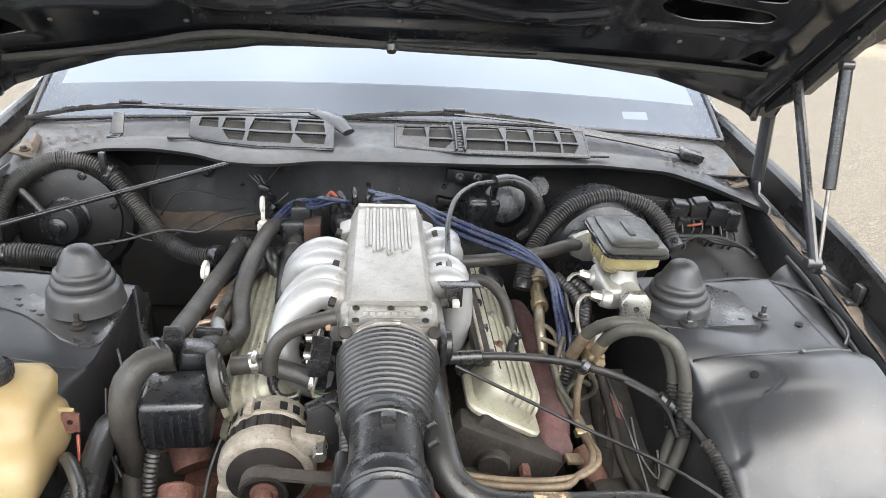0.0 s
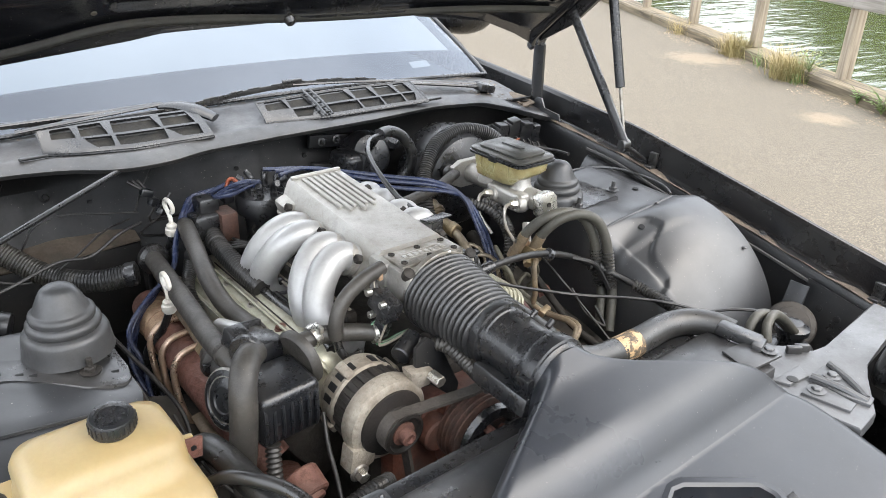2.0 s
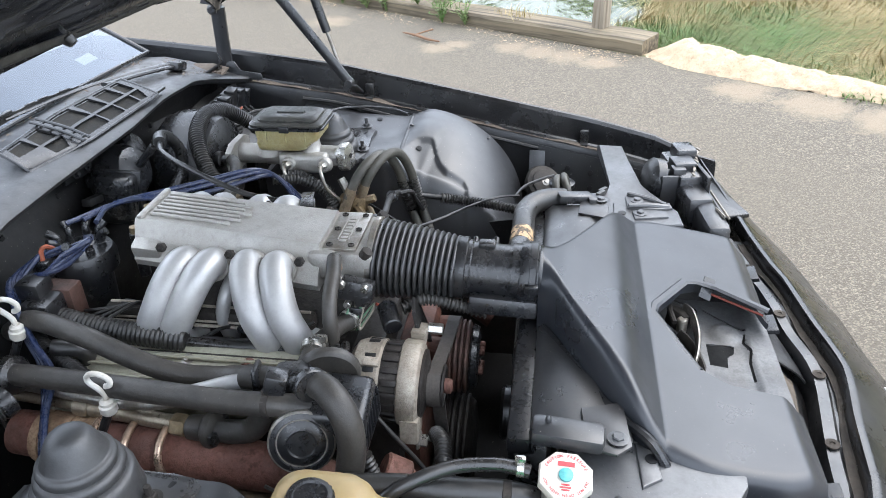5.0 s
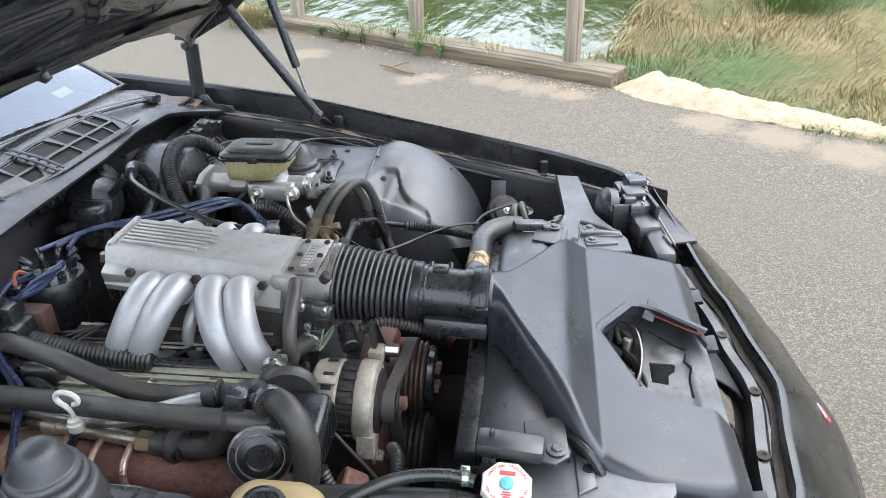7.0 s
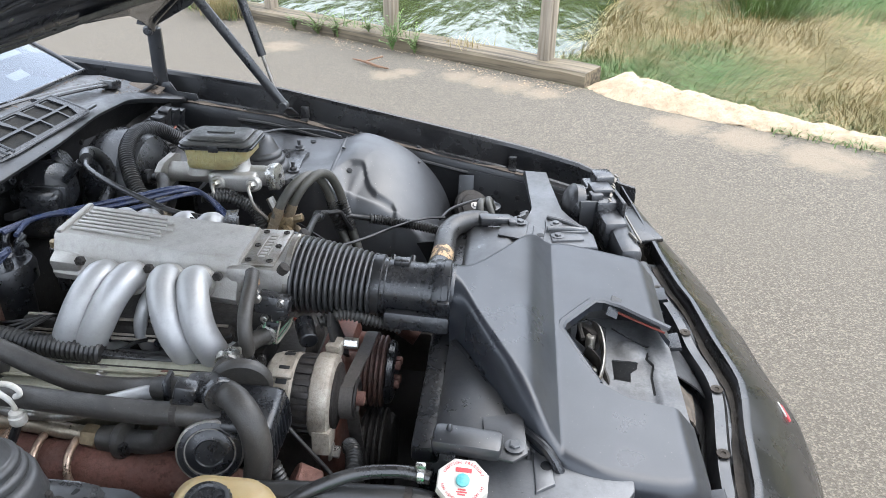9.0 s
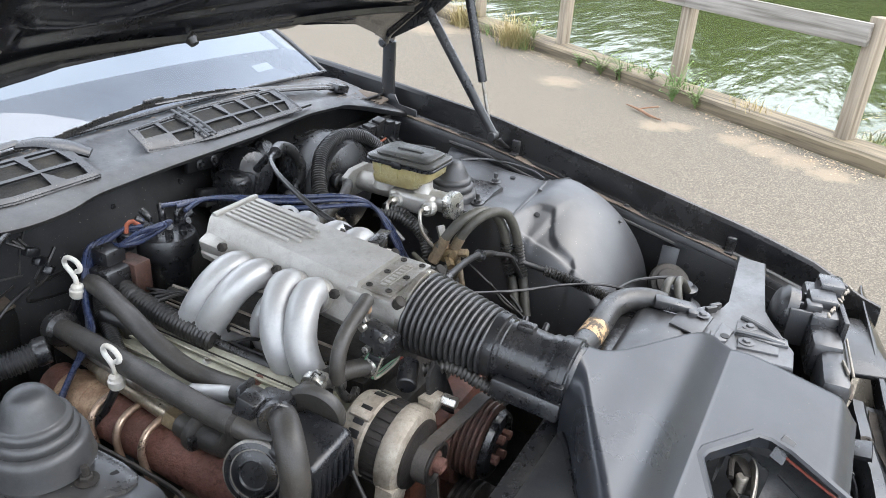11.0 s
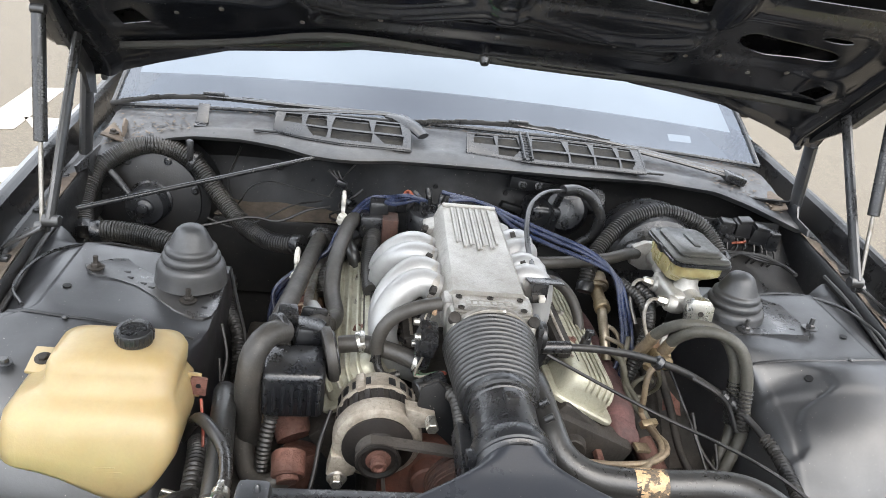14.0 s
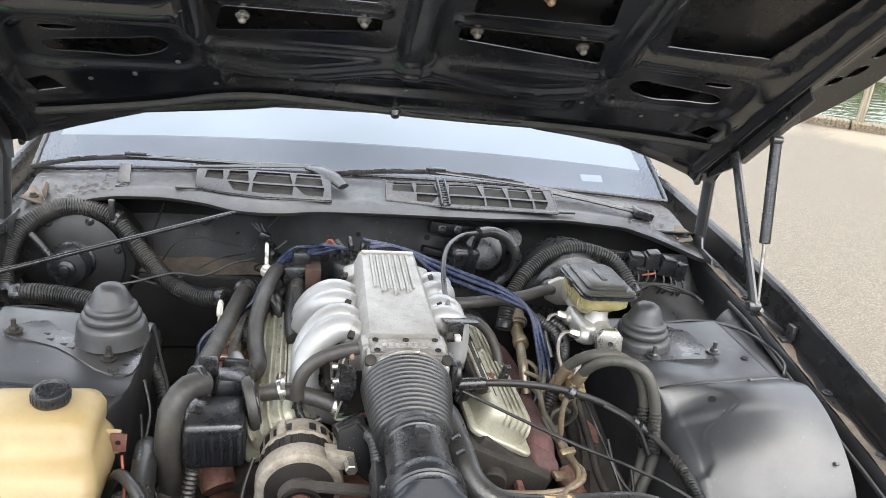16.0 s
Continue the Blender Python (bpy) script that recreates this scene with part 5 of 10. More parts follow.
def build_nose():
    bm = bmesh.new()
    prof = [(0.008, -0.030), (0.0075, -0.005), (0.0045, 0.0), (-0.003, 0.0), (-0.010, -0.004), (-0.05, -0.03), (-0.12, -0.09), (-0.17, -0.18), (-0.18, -0.30), (-0.12, -0.46)]
    xs = steps(-0.86, 0.86, 60)

    def at(i, x):
        o, h = prof[i]
        sx = x * (1 + 0.02 * smooth01(-0.01, -0.12, o))
        return V(sx, nose_y(x) + o * (1 - 0.62 * smooth01(0.40, 0.86, abs(x))), nose_z(x) + h)

    sheet(bm, at, range(len(prof)), xs)
    thicken(bm, 0.005)
    nose = part("nose_cover", bm, BODY, car, "scratched black front bumper cover", 45)
    # inner gutter with caked dirt and the clips that hold the cover
    bm = bmesh.new()
    gp = [(0.005, -0.028), (0.008, -0.032), (0.022, -0.032), (0.028, -0.025), (0.046, -0.025), (0.052, -0.09)]
    sheet(bm, lambda i, x: V(x, nose_y(x) + gp[i][0], nose_z(x) + gp[i][1] + 0.002 * math.sin(x * 40)), range(6), steps(-0.50, 0.45, 50))
    thicken(bm, 0.003)
    gut = part("nose_gutter", bm, BAY, car, "grey flange behind the nose lip, brown dirt in its groove", 30)
    bm = bmesh.new()
    sheet(bm, lambda u, x: V(x, nose_y(x) + 0.007 + (0.013 + 0.003 * math.sin(x * 21)) * u, nose_z(x) - 0.0285 + 0.0015 * math.sin(x * 90 + u * 7)), steps(0, 1, 3), steps(-0.48, 0.43, 60))
    thicken(bm, 0.002)
    part("gutter_dirt", bm, DARKDIRT, gut, "caked brown dirt")
    for x in (-0.36, -0.17, 0.0, 0.17, 0.33):
        bm = bmesh.new()
        lathe(bm, [(0.011, 0), (0.011, 0.002), (0.004, 0.003), (0.003, 0.001)], frame_to((x, nose_y(x) + 0.037, nose_z(x) - 0.024), (0, 0, 1)), 14)
        part("clip", bm, DARKDIRT, gut)
    # header panel ahead of the box, with its dark openings
    def header(u, x):
        return V(x, lerp(nose_y(x) + 0.053, 0.325, u), lerp(nose_z(x) - 0.080, 0.690, u ** 0.8))

    bm = bmesh.new()
    slots = [[(0.125, 0.10), (0.345, 0.10), (0.372, 0.30), (0.352, 0.72), (0.118, 0.72)], [(-0.175, 0.12), (-0.105, 0.12), (-0.03, 0.62), (-0.10, 0.70), (-0.16, 0.45)], [(-0.300, 0.25), (-0.235, 0.2), (-0.240, 0.55), (-0.285, 0.60)], [(0.385, 0.45), (0.42, 0.40), (0.425, 0.70), (0.39, 0.72)]]
    holed_sheet(bm, lambda x, u: header(u, x), [[(x, u) for x in steps(-0.50, 0.46, 96)] for u in steps(0, 1, 24)], slots, 0.006)
    thicken(bm, 0.003)
    head = part("header_panel", bm, INNER, car, "grey-black header panel behind the grille", 60)
    bm = bmesh.new()
    sheet(bm, lambda u, x: header(u, x) + V(0, 0, 0.006 + 0.030 * (1 - u)), steps(0, 1, 6), steps(0.0, 0.112, 8))
    thicken(bm, 0.003)
    part("cross_panel", bm, BAY, head, "grey sloping web across the gap")
    bm = bmesh.new()
    sheet(bm, lambda u, x: header(lerp(0.25, 0.95 - 0.5 * abs(x + 0.03) / 0.06, u), x) + V(0, 0, 0.008 + 0.006 * noise.noise(V(x * 60, u * 5, 3))), steps(0, 1, 10), steps(-0.085, -0.004, 12))
    thicken(bm, 0.003)
    part("litter", bm, DIRT, head, "caked dirt and leaf litter")
    # pointed plastic clips that stick out of the box's front edge
    for x, y in ((0.25, 0.315), (0.17, 0.312), (-0.215, 0.318), (-0.255, 0.322)):
        bm = bmesh.new()
        prism(bm, [(-0.028, -0.006), (0.030, 0.0), (0.004, 0.016), (-0.02, 0.012)], frame_to((x, y - 0.008, 0.708), (0.25, -0.35, 1)), 0.005, 0.001)
        part("retainer_clip", bm, PLASTIC, head)
    for x in (-0.30, 0.10, 0.27):
        bm = bmesh.new()
        prism(bm, [(-0.025, -0.03), (0.025, -0.03), (0.03, 0.03), (-0.012, 0.03)], frame_to((x, 0.292, 0.668), (0, 0.35, 1)), 0.008, 0.002)
        part("cover_tab", bm, PLASTIC, car)
    bm = bmesh.new()
    sheet(bm, lambda u, v: V(0.42 + 0.05 * u, 0.30 + 0.05 * v, 0.672 + 0.005 * math.sin(7 * u + 5 * v)), steps(0, 1, 5), steps(0, 1, 5))
    thicken(bm, 0.003)
    part("rust_tab", bm, DIRT, car, "rusty dirty tab")
    # scratches and a small badge edge on the cover
    bm = bmesh.new()
    box(bm, (0.045, 0.006, 0.016), (0.0, 0.088, 0.605), 0.003, Euler((0.7, 0, 0.1)).to_matrix())
    badge = part("badge", bm, CAPRED, nose, "small red and white badge")
    bm = bmesh.new()
    box(bm, (0.04, 0.003, 0.003), (0.0, 0.092, 0.617), 0.001, Euler((0.7, 0, 0.1)).to_matrix())
    part("badge_edge", bm, CAPWHITE, badge)


build_nose()


def build_support():
    """The radiator support: the top channel, its end plates, the brackets to the fenders."""
    bm = bmesh.new()
    prof = [(0.690, 0.745), (0.688, 0.775), (0.675, 0.786), (0.60, 0.790), (0.585, 0.784), (0.555, 0.780), (0.55, 0.70)]
    sheet(bm, lambda i, x: V(x, *prof[i]), range(len(prof)), steps(-0.33, 0.33, 30))
    thicken(bm, 0.003)
    sup = part("radiator_cover", bm, BAY, car, "black plastic cover over the radiator")
    for sd in (1, -1):
        bm = bmesh.new()
        poly = [(0.30, 0.640), (0.38, 0.635), (0.405, 0.615), (0.445, 0.588), (0.452, 0.552), (0.49, 0.545), (0.72, 0.570), (0.715, 0.51), (0.49, 0.485), (0.455, 0.465), (0.37, 0.415), (0.31, 0.41), (0.295, 0.53)]
        prism(bm, [(sd * a, b) for a, b in (poly if sd > 0 else poly[::-1])], Matrix.Translation((0, 0, 0.742)), 0.020, 0.004)
        tie = part("support_tie", bm, SUPPORT, car, "dusty grey-black tie plate of the radiator support")
        # stamped pad with its hole, the corner flap of the cover and its bolts
        bm = bmesh.new()
        prism(bm, [(sd * a, b) for a, b in ([(0.316, 0.550), (0.328, 0.526), (0.374, 0.520), (0.392, 0.546)] if sd > 0 else [(0.392, 0.546), (0.374, 0.520), (0.328, 0.526), (0.316, 0.550)])], Matrix.Translation((0, 0, 0.760)), 0.007, 0.003)
        pad = part("stamped_pad", bm, SUPPORT, tie)
        # the pad stays closed; a dark disc gives the hole its shade
        bm = bmesh.new()
        lathe(bm, [(0.0085, 0), (0.0085, 0.0012), (0.006, 0.0014)], frame_to((sd * 0.343, 0.531, 0.7668), (0, 0, 1)), 16)
        part("hole", bm, FIREWALL, pad)
        bm = bmesh.new()
        flap = [(0.268, 0.566), (0.350, 0.558), (0.368, 0.578), (0.362, 0.600), (0.330, 0.618), (0.285, 0.622)]
        prism(bm, [(sd * a, b) for a, b in (flap if sd > 0 else flap[::-1])], Matrix.Translation((0, 0, 0.790)), 0.004, 0.0015)
        part("cover_flap", bm, BAY, tie)
        for x, y, z in ((0.342, 0.576, 0.7965), (0.401, 0.497, 0.768), (0.345, 0.494, 0.767))[:3 if sd > 0 else 1]:
            bm = bmesh.new()
            hexbolt(bm, (sd * x, y, z), (0, 0, 1), 0.008, 0.006)
            part("bolt", bm, SUPPORT, tie)
        if sd > 0:
            # folded three-cornered strap of the headlamp mount
            bm = bmesh.new()
            prism(bm, [(0.369, 0.518), (0.419, 0.520), (0.436, 0.508), (0.396, 0.430), (0.374, 0.426), (0.366, 0.458)], Matrix.Translation((0, 0, 0.7615)), 0.006, 0.002)
            tube(bm, [(0.372, 0.516, 0.770), (0.377, 0.473, 0.770), (0.380, 0.433, 0.766)], 0.006, 8, oval=(1.0, 0.9))
            tube(bm, [(0.427, 0.515, 0.770), (0.408, 0.473, 0.770), (0.388, 0.438, 0.766)], 0.006, 8, oval=(1.0, 0.9))
            part("corner_strap", bm, SUPPORT, tie)
            bm = bmesh.new()
            prism(bm, [(0.322, 0.506), (0.355, 0.510), (0.366, 0.488), (0.362, 0.441), (0.336, 0.438)], Matrix.Translation((0, 0, 0.7595)), 0.007, 0.002)
            part("edge_plate", bm, SUPPORT, tie)
        for dx in (0.0, 0.016):
            bm = bmesh.new()
            box(bm, (0.010, 0.026, 0.014), (sd * (0.425 + dx), 0.572 - dx * 0.3, 0.768), 0.003, Euler((0, 0, sd * 0.9)).to_matrix())
            part("rubber_stop", bm, RUBBER, tie)
        # bracket over the radiator end
        bm = bmesh.new()
        if sd > 0:
            box(bm, (0.030, 0.072, 0.020), (0.346, 0.630, 0.797), 0.006, Euler((0.10, 0, 0.28)).to_matrix())
            box(bm, (0.036, 0.018, 0.020), (0.346, 0.596, 0.792), 0.004, Euler((0.05, 0, 0.28)).to_matrix())
        else:
            box(bm, (0.042, 0.095, 0.024), (-0.342, 0.640, 0.798), 0.008, Euler((0.05, 0, -0.05)).to_matrix())
            lathe(bm, [(0.0045, 0), (0.0045, 0.005), (0.003, 0.010), (0.001, 0.012)], frame_to((-0.335, 0.665, 0.809), (0, 0, 1)), 10)
        part("radiator_bracket", bm, BAY, tie)
        # lower core support, out of the light
        bm = bmesh.new()
        box(bm, (0.05, 0.09, 0.40), (sd * 0.44, 0.60, 0.52), 0.006)
        part("core_post", bm, FIREWALL, car)
    bm = bmesh.new()
    box(bm, (0.80, 0.05, 0.06), (0, 0.62, 0.34), 0.01)
    part("lower_crossmember", bm, FIREWALL, car)
    # the open bay side behind the right headlamp
    for sd in (1, -1):
        bm = bmesh.new()
        sheet(bm, lambda u, y: V(sd * (half_width(y) - 0.075 - 0.03 * u), y, lip_z(y) - 0.078 - 0.13 * u), steps(0, 1, 6), steps(0.42, 0.72, 10))
        thicken(bm, 0.003)
        inner = part("fender_brace", bm, INNER, car, "perforated inner fender brace")
        # perforations are not cut but dark discs, their shade in the colour
        for y in (0.48, 0.53, 0.58, 0.64, 0.68):
            for dz in (0.12, 0.16):
                bm = bmesh.new()
                lathe(bm, [(0.007, 0), (0.007, 0.001), (0.005, 0.0015)], frame_to((sd * (half_width(y) - 0.0785 - 0.03 * (dz - 0.078) / 0.13), y, lip_z(y) - dz), (-sd, 0, 0.2)), 10)
                part("hole", bm, FIREWALL, inner)


build_support()


def build_horn():
    h = thing("horn", "round black signal horn under the fender ledge", "horn", (0.70, 0.69, 0.60))
    m = frame_to((0.705, 0.70, 0.655), (-0.55, -0.35, 0.6))
    bm = bmesh.new()
    lathe(bm, [(0.02, -0.03), (0.045, -0.02), (0.050, 0.0), (0.046, 0.008), (0.036, 0.010), (0.034, 0.014), (0.015, 0.016)], m, 30)
    part("shell", bm, GRIME, h)
    bm = bmesh.new()
    prism(bm, [(-0.02, -0.05), (0.02, -0.05), (0.02, 0.05), (-0.02, 0.05)], frame_to((0.735, 0.72, 0.68), (-0.9, 0, 0.3), (0, 1, 0)), 0.004, 0.001)
    part("mount", bm, BAY, h)
    bm = bmesh.new()
    hexbolt(bm, m @ V(0, 0, 0.015), m.to_3x3() @ V(0, 0, 1), 0.006, 0.006)
    part("bolt", bm, STEEL, h)


build_horn()


def build_underbody():
    # added dark floor, keeps the bright ground from showing through the bay
    bm = bmesh.new()
    sheet(bm, lambda x, y: V(x, y, 0.20 + 0.02 * math.sin(x * 9) * math.sin(y * 7)), steps(-0.84, 0.84, 24), steps(0.18, 2.2, 24))
    thicken(bm, 0.01)
    part("splash_pan", bm, FIREWALL, car)
    # added sheet; its black stands for the shade seen through the latch opening
    bm = bmesh.new()
    box(bm, (0.92, 0.34, 0.006), (0, 0.41, 0.56), 0.002)
    part("air_deflector", bm, FIREWALL, car)
    for sd in (1, -1):
        bm = bmesh.new()
        box(bm, (0.09, 1.5, 0.12), (sd * 0.43, 1.0, 0.40), 0.012)
        rail = part("frame_rail", bm, RAILDUST, car)
        bm = bmesh.new()
        prism(bm, [(-0.055, -0.20), (0.055, -0.22), (0.062, 0.22), (-0.05, 0.24)], frame_to((sd * 0.395, 1.03, 0.575), (-sd * 0.25, -0.25, 1), (1, 0, 0)), 0.006, 0.003)
        part("rail_plate", bm, RAILDUST, rail)
        bm = bmesh.new()
        sheet(bm, lambda y, v: V(sd * (0.47 + 0.02 * v), y, lerp(0.42, 0.66, v) - 0.02 * math.sin(y * 8)), steps(0.70, 1.42, 16), steps(0, 1, 5))
        thicken(bm, 0.004)
        part("inner_skirt", bm, FIREWALL, car)
    bm = bmesh.new()
    box(bm, (0.10, 0.16, 0.14), (0.375, 0.93, 0.52), 0.02, Euler((0.2, 0.1, 0.2)).to_matrix())
    disc_rod(bm, (0.37, 1.0, 0.54), (0.40, 1.35, 0.70), 0.014, 12)
    disc_rod(bm, (0.372, 1.01, 0.545), (0.378, 1.08, 0.575), 0.024, 14)
    part("steering_gear", bm, GRIME, car, "greasy steering gear and shaft")
    bm = bmesh.new()
    tube(bm, [(0.33, 1.06, 0.60), (0.355, 0.98, 0.56), (0.36, 0.88, 0.52), (0.34, 0.80, 0.48)], 0.022, 10)
    part("rusty_bracket", bm, RUST, car)


build_underbody()


def headlamp_unit(sd):
    """The folded pop-up headlamp's motor and bucket."""
    h = thing("headlamp_motor", "grey-black pop-up headlamp motor housing with stepped ribs", "headlamp motor", (sd * 0.50, 0.40, 0.72), group="headlamp motors")

    def b(nm, size, c, bev=0.006, rz=0.0, mt=PLASTIC):
        bm = bmesh.new()
        box(bm, size, (sd * c[0], c[1], c[2]), bev, Euler((0, 0, sd * rz)).to_matrix())
        part(nm, bm, mt, h)

    b("housing", (0.15, 0.052, 0.085), (0.545, 0.392, 0.752), 0.008, 0.2, BAY)
    b("housing_step", (0.055, 0.046, 0.05), (0.585, 0.384, 0.795), 0.006, 0.2, BAY)
    b("housing_step", (0.050, 0.050, 0.022), (0.528, 0.392, 0.800), 0.005, 0.2, BAY)
    b("housing_step", (0.030, 0.030, 0.030), (0.500, 0.404, 0.790), 0.005, 0.2, BAY)
    for q in (0.48, 0.515, 0.56):
        b("housing_rib", (0.008, 0.060, 0.075), (q, 0.398 - 0.2 * (q - 0.545), 0.755), 0.002, 0.2, BAY)
    b("rear_gasket", (0.175, 0.010, 0.075), (0.54, 0.362, 0.765), 0.003, 0.2, PLASTIC)
    if sd > 0:
        for q in range(9):
            b("torn_foam", (0.016, 0.005, 0.004), (0.465 + 0.018 * q, 0.3625 - 0.2 * (q - 4) * 0.018, 0.8035 + 0.002 * math.sin(q * 2.3)), 0.0015, 0.2 + 0.3 * math.sin(q * 5), PALEWIRE)
    b("cover", (0.095, 0.055, 0.075), (0.450, 0.372, 0.738), 0.012, 0.2, BAY)
    b("bucket", (0.17, 0.05, 0.08), (0.385, 0.350, 0.725 if sd > 0 else 0.665), 0.016, 0.12, BAY)
    if sd > 0:
        b("foam_edge", (0.13, 0.004, 0.006), (0.40, 0.328, 0.766), 0.002, 0.14, PALEWIRE)
        b("foam_edge", (0.04, 0.004, 0.007), (0.36, 0.333, 0.767), 0.002, 0.3, PALEWIRE)
    bm = bmesh.new()
    lathe(bm, [(0.046, 0), (0.046, 0.02), (0.036, 0.03), (0.02, 0.034)], frame_to((sd * 0.52, 0.44, 0.765), (sd * -0.2, 0.9, 0.2)), 24)
    part("motor_drum", bm, PLASTIC, h)
    b("lamp_door", (0.22, 0.10, 0.012), (0.60, 0.315, 0.685), 0.004, 0.32, BODY)


headlamp_unit(1), headlamp_unit(-1)


def build_airbox():
    ab = thing("air_intake_box", "large satin grey-black plastic intake box over the radiator", "air box", (-0.03, 0.5, 0.74))
    left = [(0.30, -0.335), (0.34, -0.358), (0.37, -0.366), (0.44, -0.366), (0.485, -0.353), (0.53, -0.326), (0.575, -0.272), (0.61, -0.212), (0.635, -0.166), (0.66, -0.116), (0.675, -0.092), (0.69, -0.078)]
    right = [(0.30, 0.295), (0.34, 0.305), (0.45, 0.318), (0.50, 0.312), (0.53, 0.292), (0.56, 0.252), (0.59, 0.196), (0.62, 0.138), (0.65, 0.082), (0.67, 0.050), (0.69, 0.036)]

    left, right = ([(p.x, p.y) for p in spline([(a, b, 0) for a, b in side], 0.01)] for side in (left, right))

    def eased(rows):
        return [(p.x, p.y) for p in spline([(a, b, 0) for a, b in rows], 0.008)]

# a flat front, a sharp fold, a steep rise that rolls over into the nearly level top
    crest = [(0.30, 0.752), (0.45, 0.770), (0.5119, 0.779)] + eased([(0.512, 0.7795), (0.524, 0.792), (0.540, 0.813), (0.556, 0.830), (0.575, 0.8405), (0.60, 0.8475), (0.64, 0.858), (0.665, 0.870), (0.69, 0.884)])
    seam_l = eased([(0.30, 0.715), (0.44, 0.736), (0.49, 0.744), (0.55, 0.766), (0.59, 0.775), (0.65, 0.780), (0.69, 0.790)])
    seam_r = eased([(0.30, 0.710), (0.45, 0.735), (0.52, 0.752), (0.55, 0.785), (0.62, 0.788), (0.69, 0.790)])

    def top(u, y):
        xl, xr = table(y, left), table(y, right)
        x = lerp(xl, xr, u)
        surf = table(y, crest)
        wl, wr = min(lerp(0.026, 0.055, smooth01(0.50, 0.58, y)), 0.48 * (xr - xl)), min(lerp(0.030, 0.050, smooth01(0.50, 0.56, y)), 0.48 * (xr - xl))
        dl, dr = min(1, max(0, x - xl) / wl), min(1, max(0, xr - x) / wr)
        # flanks rounded over towards the seams
        z = lerp(table(y, seam_l), surf, math.sqrt(1 - (1 - dl) ** 2))
        z = lerp(table(y, seam_r), z, math.sqrt(1 - (1 - dr) ** 2))
        return V(x, y, z - 0.030 * (1 - smooth01(0.295, 0.335, y)))

    bm = bmesh.new()
    sheet(bm, top, steps(0, 1, 120), steps(0.30, 0.512, 36) + steps(0.5125, 0.69, 44))
    notch = [(-0.020, 0.505), (0.000, 0.500), (0.084, 0.442), (0.094, 0.418), (0.084, 0.385), (0.030, 0.29), (-0.192, 0.29), (-0.188, 0.328), (-0.182, 0.404), (-0.155, 0.446), (-0.112, 0.466)]
    n = len(notch)
    for i in range(n):
        a, b = V(*notch[i], 0), V(*notch[(i + 1) % n], 0)
        d = (b - a).normalized()
        mid, ln = (a + b) / 2, (b - a).length
        faces = [f for f in bm.faces if (f.calc_center_median() - mid).to_2d().length < ln / 2 + 0.03]
        geom = list({e for f in faces for e in f.edges} | {v for f in faces for v in f.verts}) + faces
        bmesh.ops.bisect_plane(bm, geom=geom, plane_co=a, plane_no=V(-d.y, d.x, 0), dist=1e-5)

    def inside(p):
        k = False
        for i in range(n):
            (x0, y0), (x1, y1) = notch[i], notch[(i + 1) % n]
            if (y0 > p.y) != (y1 > p.y) and p.x < (x1 - x0) * (p.y - y0) / (y1 - y0) + x0:
                k = not k
        return k

    bmesh.ops.delete(bm, geom=[f for f in bm.faces if inside(f.calc_center_median())], context="FACES")
    rim = [e for e in bm.edges if e.is_boundary]
    ext = bmesh.ops.extrude_edge_only(bm, edges=rim)["geom"]
    for v in (g for g in ext if isinstance(g, bmesh.types.BMVert)):
        low = 0.775 if v.co.y > 0.52 else 0.744 if -0.2 < v.co.x < 0.1 else 0.715
        v.co.z = min(v.co.z - 0.012, low if v.co.y < 0.68 else v.co.z - 0.09)
    part("cover", bm, AIRBOX, ab, "", 40)
    # lower tray with a rolled seam
    bm = bmesh.new()
    tube(bm, [(table(y, left) - 0.006, y, 0.782 if y > 0.5 else 0.73) for y in (0.68, 0.66, 0.63, 0.60, 0.57, 0.53, 0.49, 0.44, 0.36)], 0.007, 8)
    part("seam", bm, PLASTIC, ab)
    bm = bmesh.new()
    tube(bm, [(table(y, right) + 0.004, y, 0.79 if y > 0.55 else 0.745) for y in (0.68, 0.65, 0.61, 0.575, 0.545, 0.50)], 0.006, 8)
    part("seam", bm, PLASTIC, ab)
    bm = bmesh.new()
    sheet(bm, lambda u, y: V(lerp(table(y, left) + 0.012, table(y, right) - 0.012, u), y, 0.738 - 0.01 * math.sin(u * 3)), steps(0, 1, 8), steps(0.51, 0.68, 8))
    thicken(bm, 0.004)
    part("tray", bm, PLASTIC, ab)
    # rim of the opening, with the red seal
    bm = bmesh.new()
    tube(bm, [(x, y, 0.768 + z) for x, y, z in ((-0.150, 0.446, -0.006), (-0.110, 0.464, -0.002), (-0.020, 0.502, 0.006), (0.000, 0.497, 0.008), (0.082, 0.440, 0.004), (0.090, 0.417, 0.0), (0.081, 0.386, -0.004), (0.034, 0.305, -0.016))], 0.0065, 6, straight=True, oval=(1.3, 0.6))
    part("opening_rim", bm, AIRBOX, ab)
    bm = bmesh.new()
    tube(bm, [(0.0775, 0.392, 0.7515), (0.0545, 0.350, 0.7465), (0.0345, 0.312, 0.742)], 0.0022, 6, straight=True)
    part("red_seal", bm, SEALRED, ab, "thin red-orange seal strip")
    bm = bmesh.new()
    prism(bm, [(-0.02, -0.01), (0.02, -0.012), (0.022, 0.008), (-0.018, 0.012)], frame_to((0.083, 0.40, 0.758), (-0.6, -0.2, 0.6)), 0.003, 0.001)
    part("tab", bm, PLASTIC, ab)
    # outlet neck and clamp
    bm = bmesh.new()
    m = frame_to((-0.021, 0.660, 0.832), (0, 1, 0.06))
    lathe(bm, [(0.0495, 0.026), (0.051, 0.03), (0.053, 0.032), (0.053, 0.044), (0.050, 0.046), (0.050, 0.075)], m, 36)
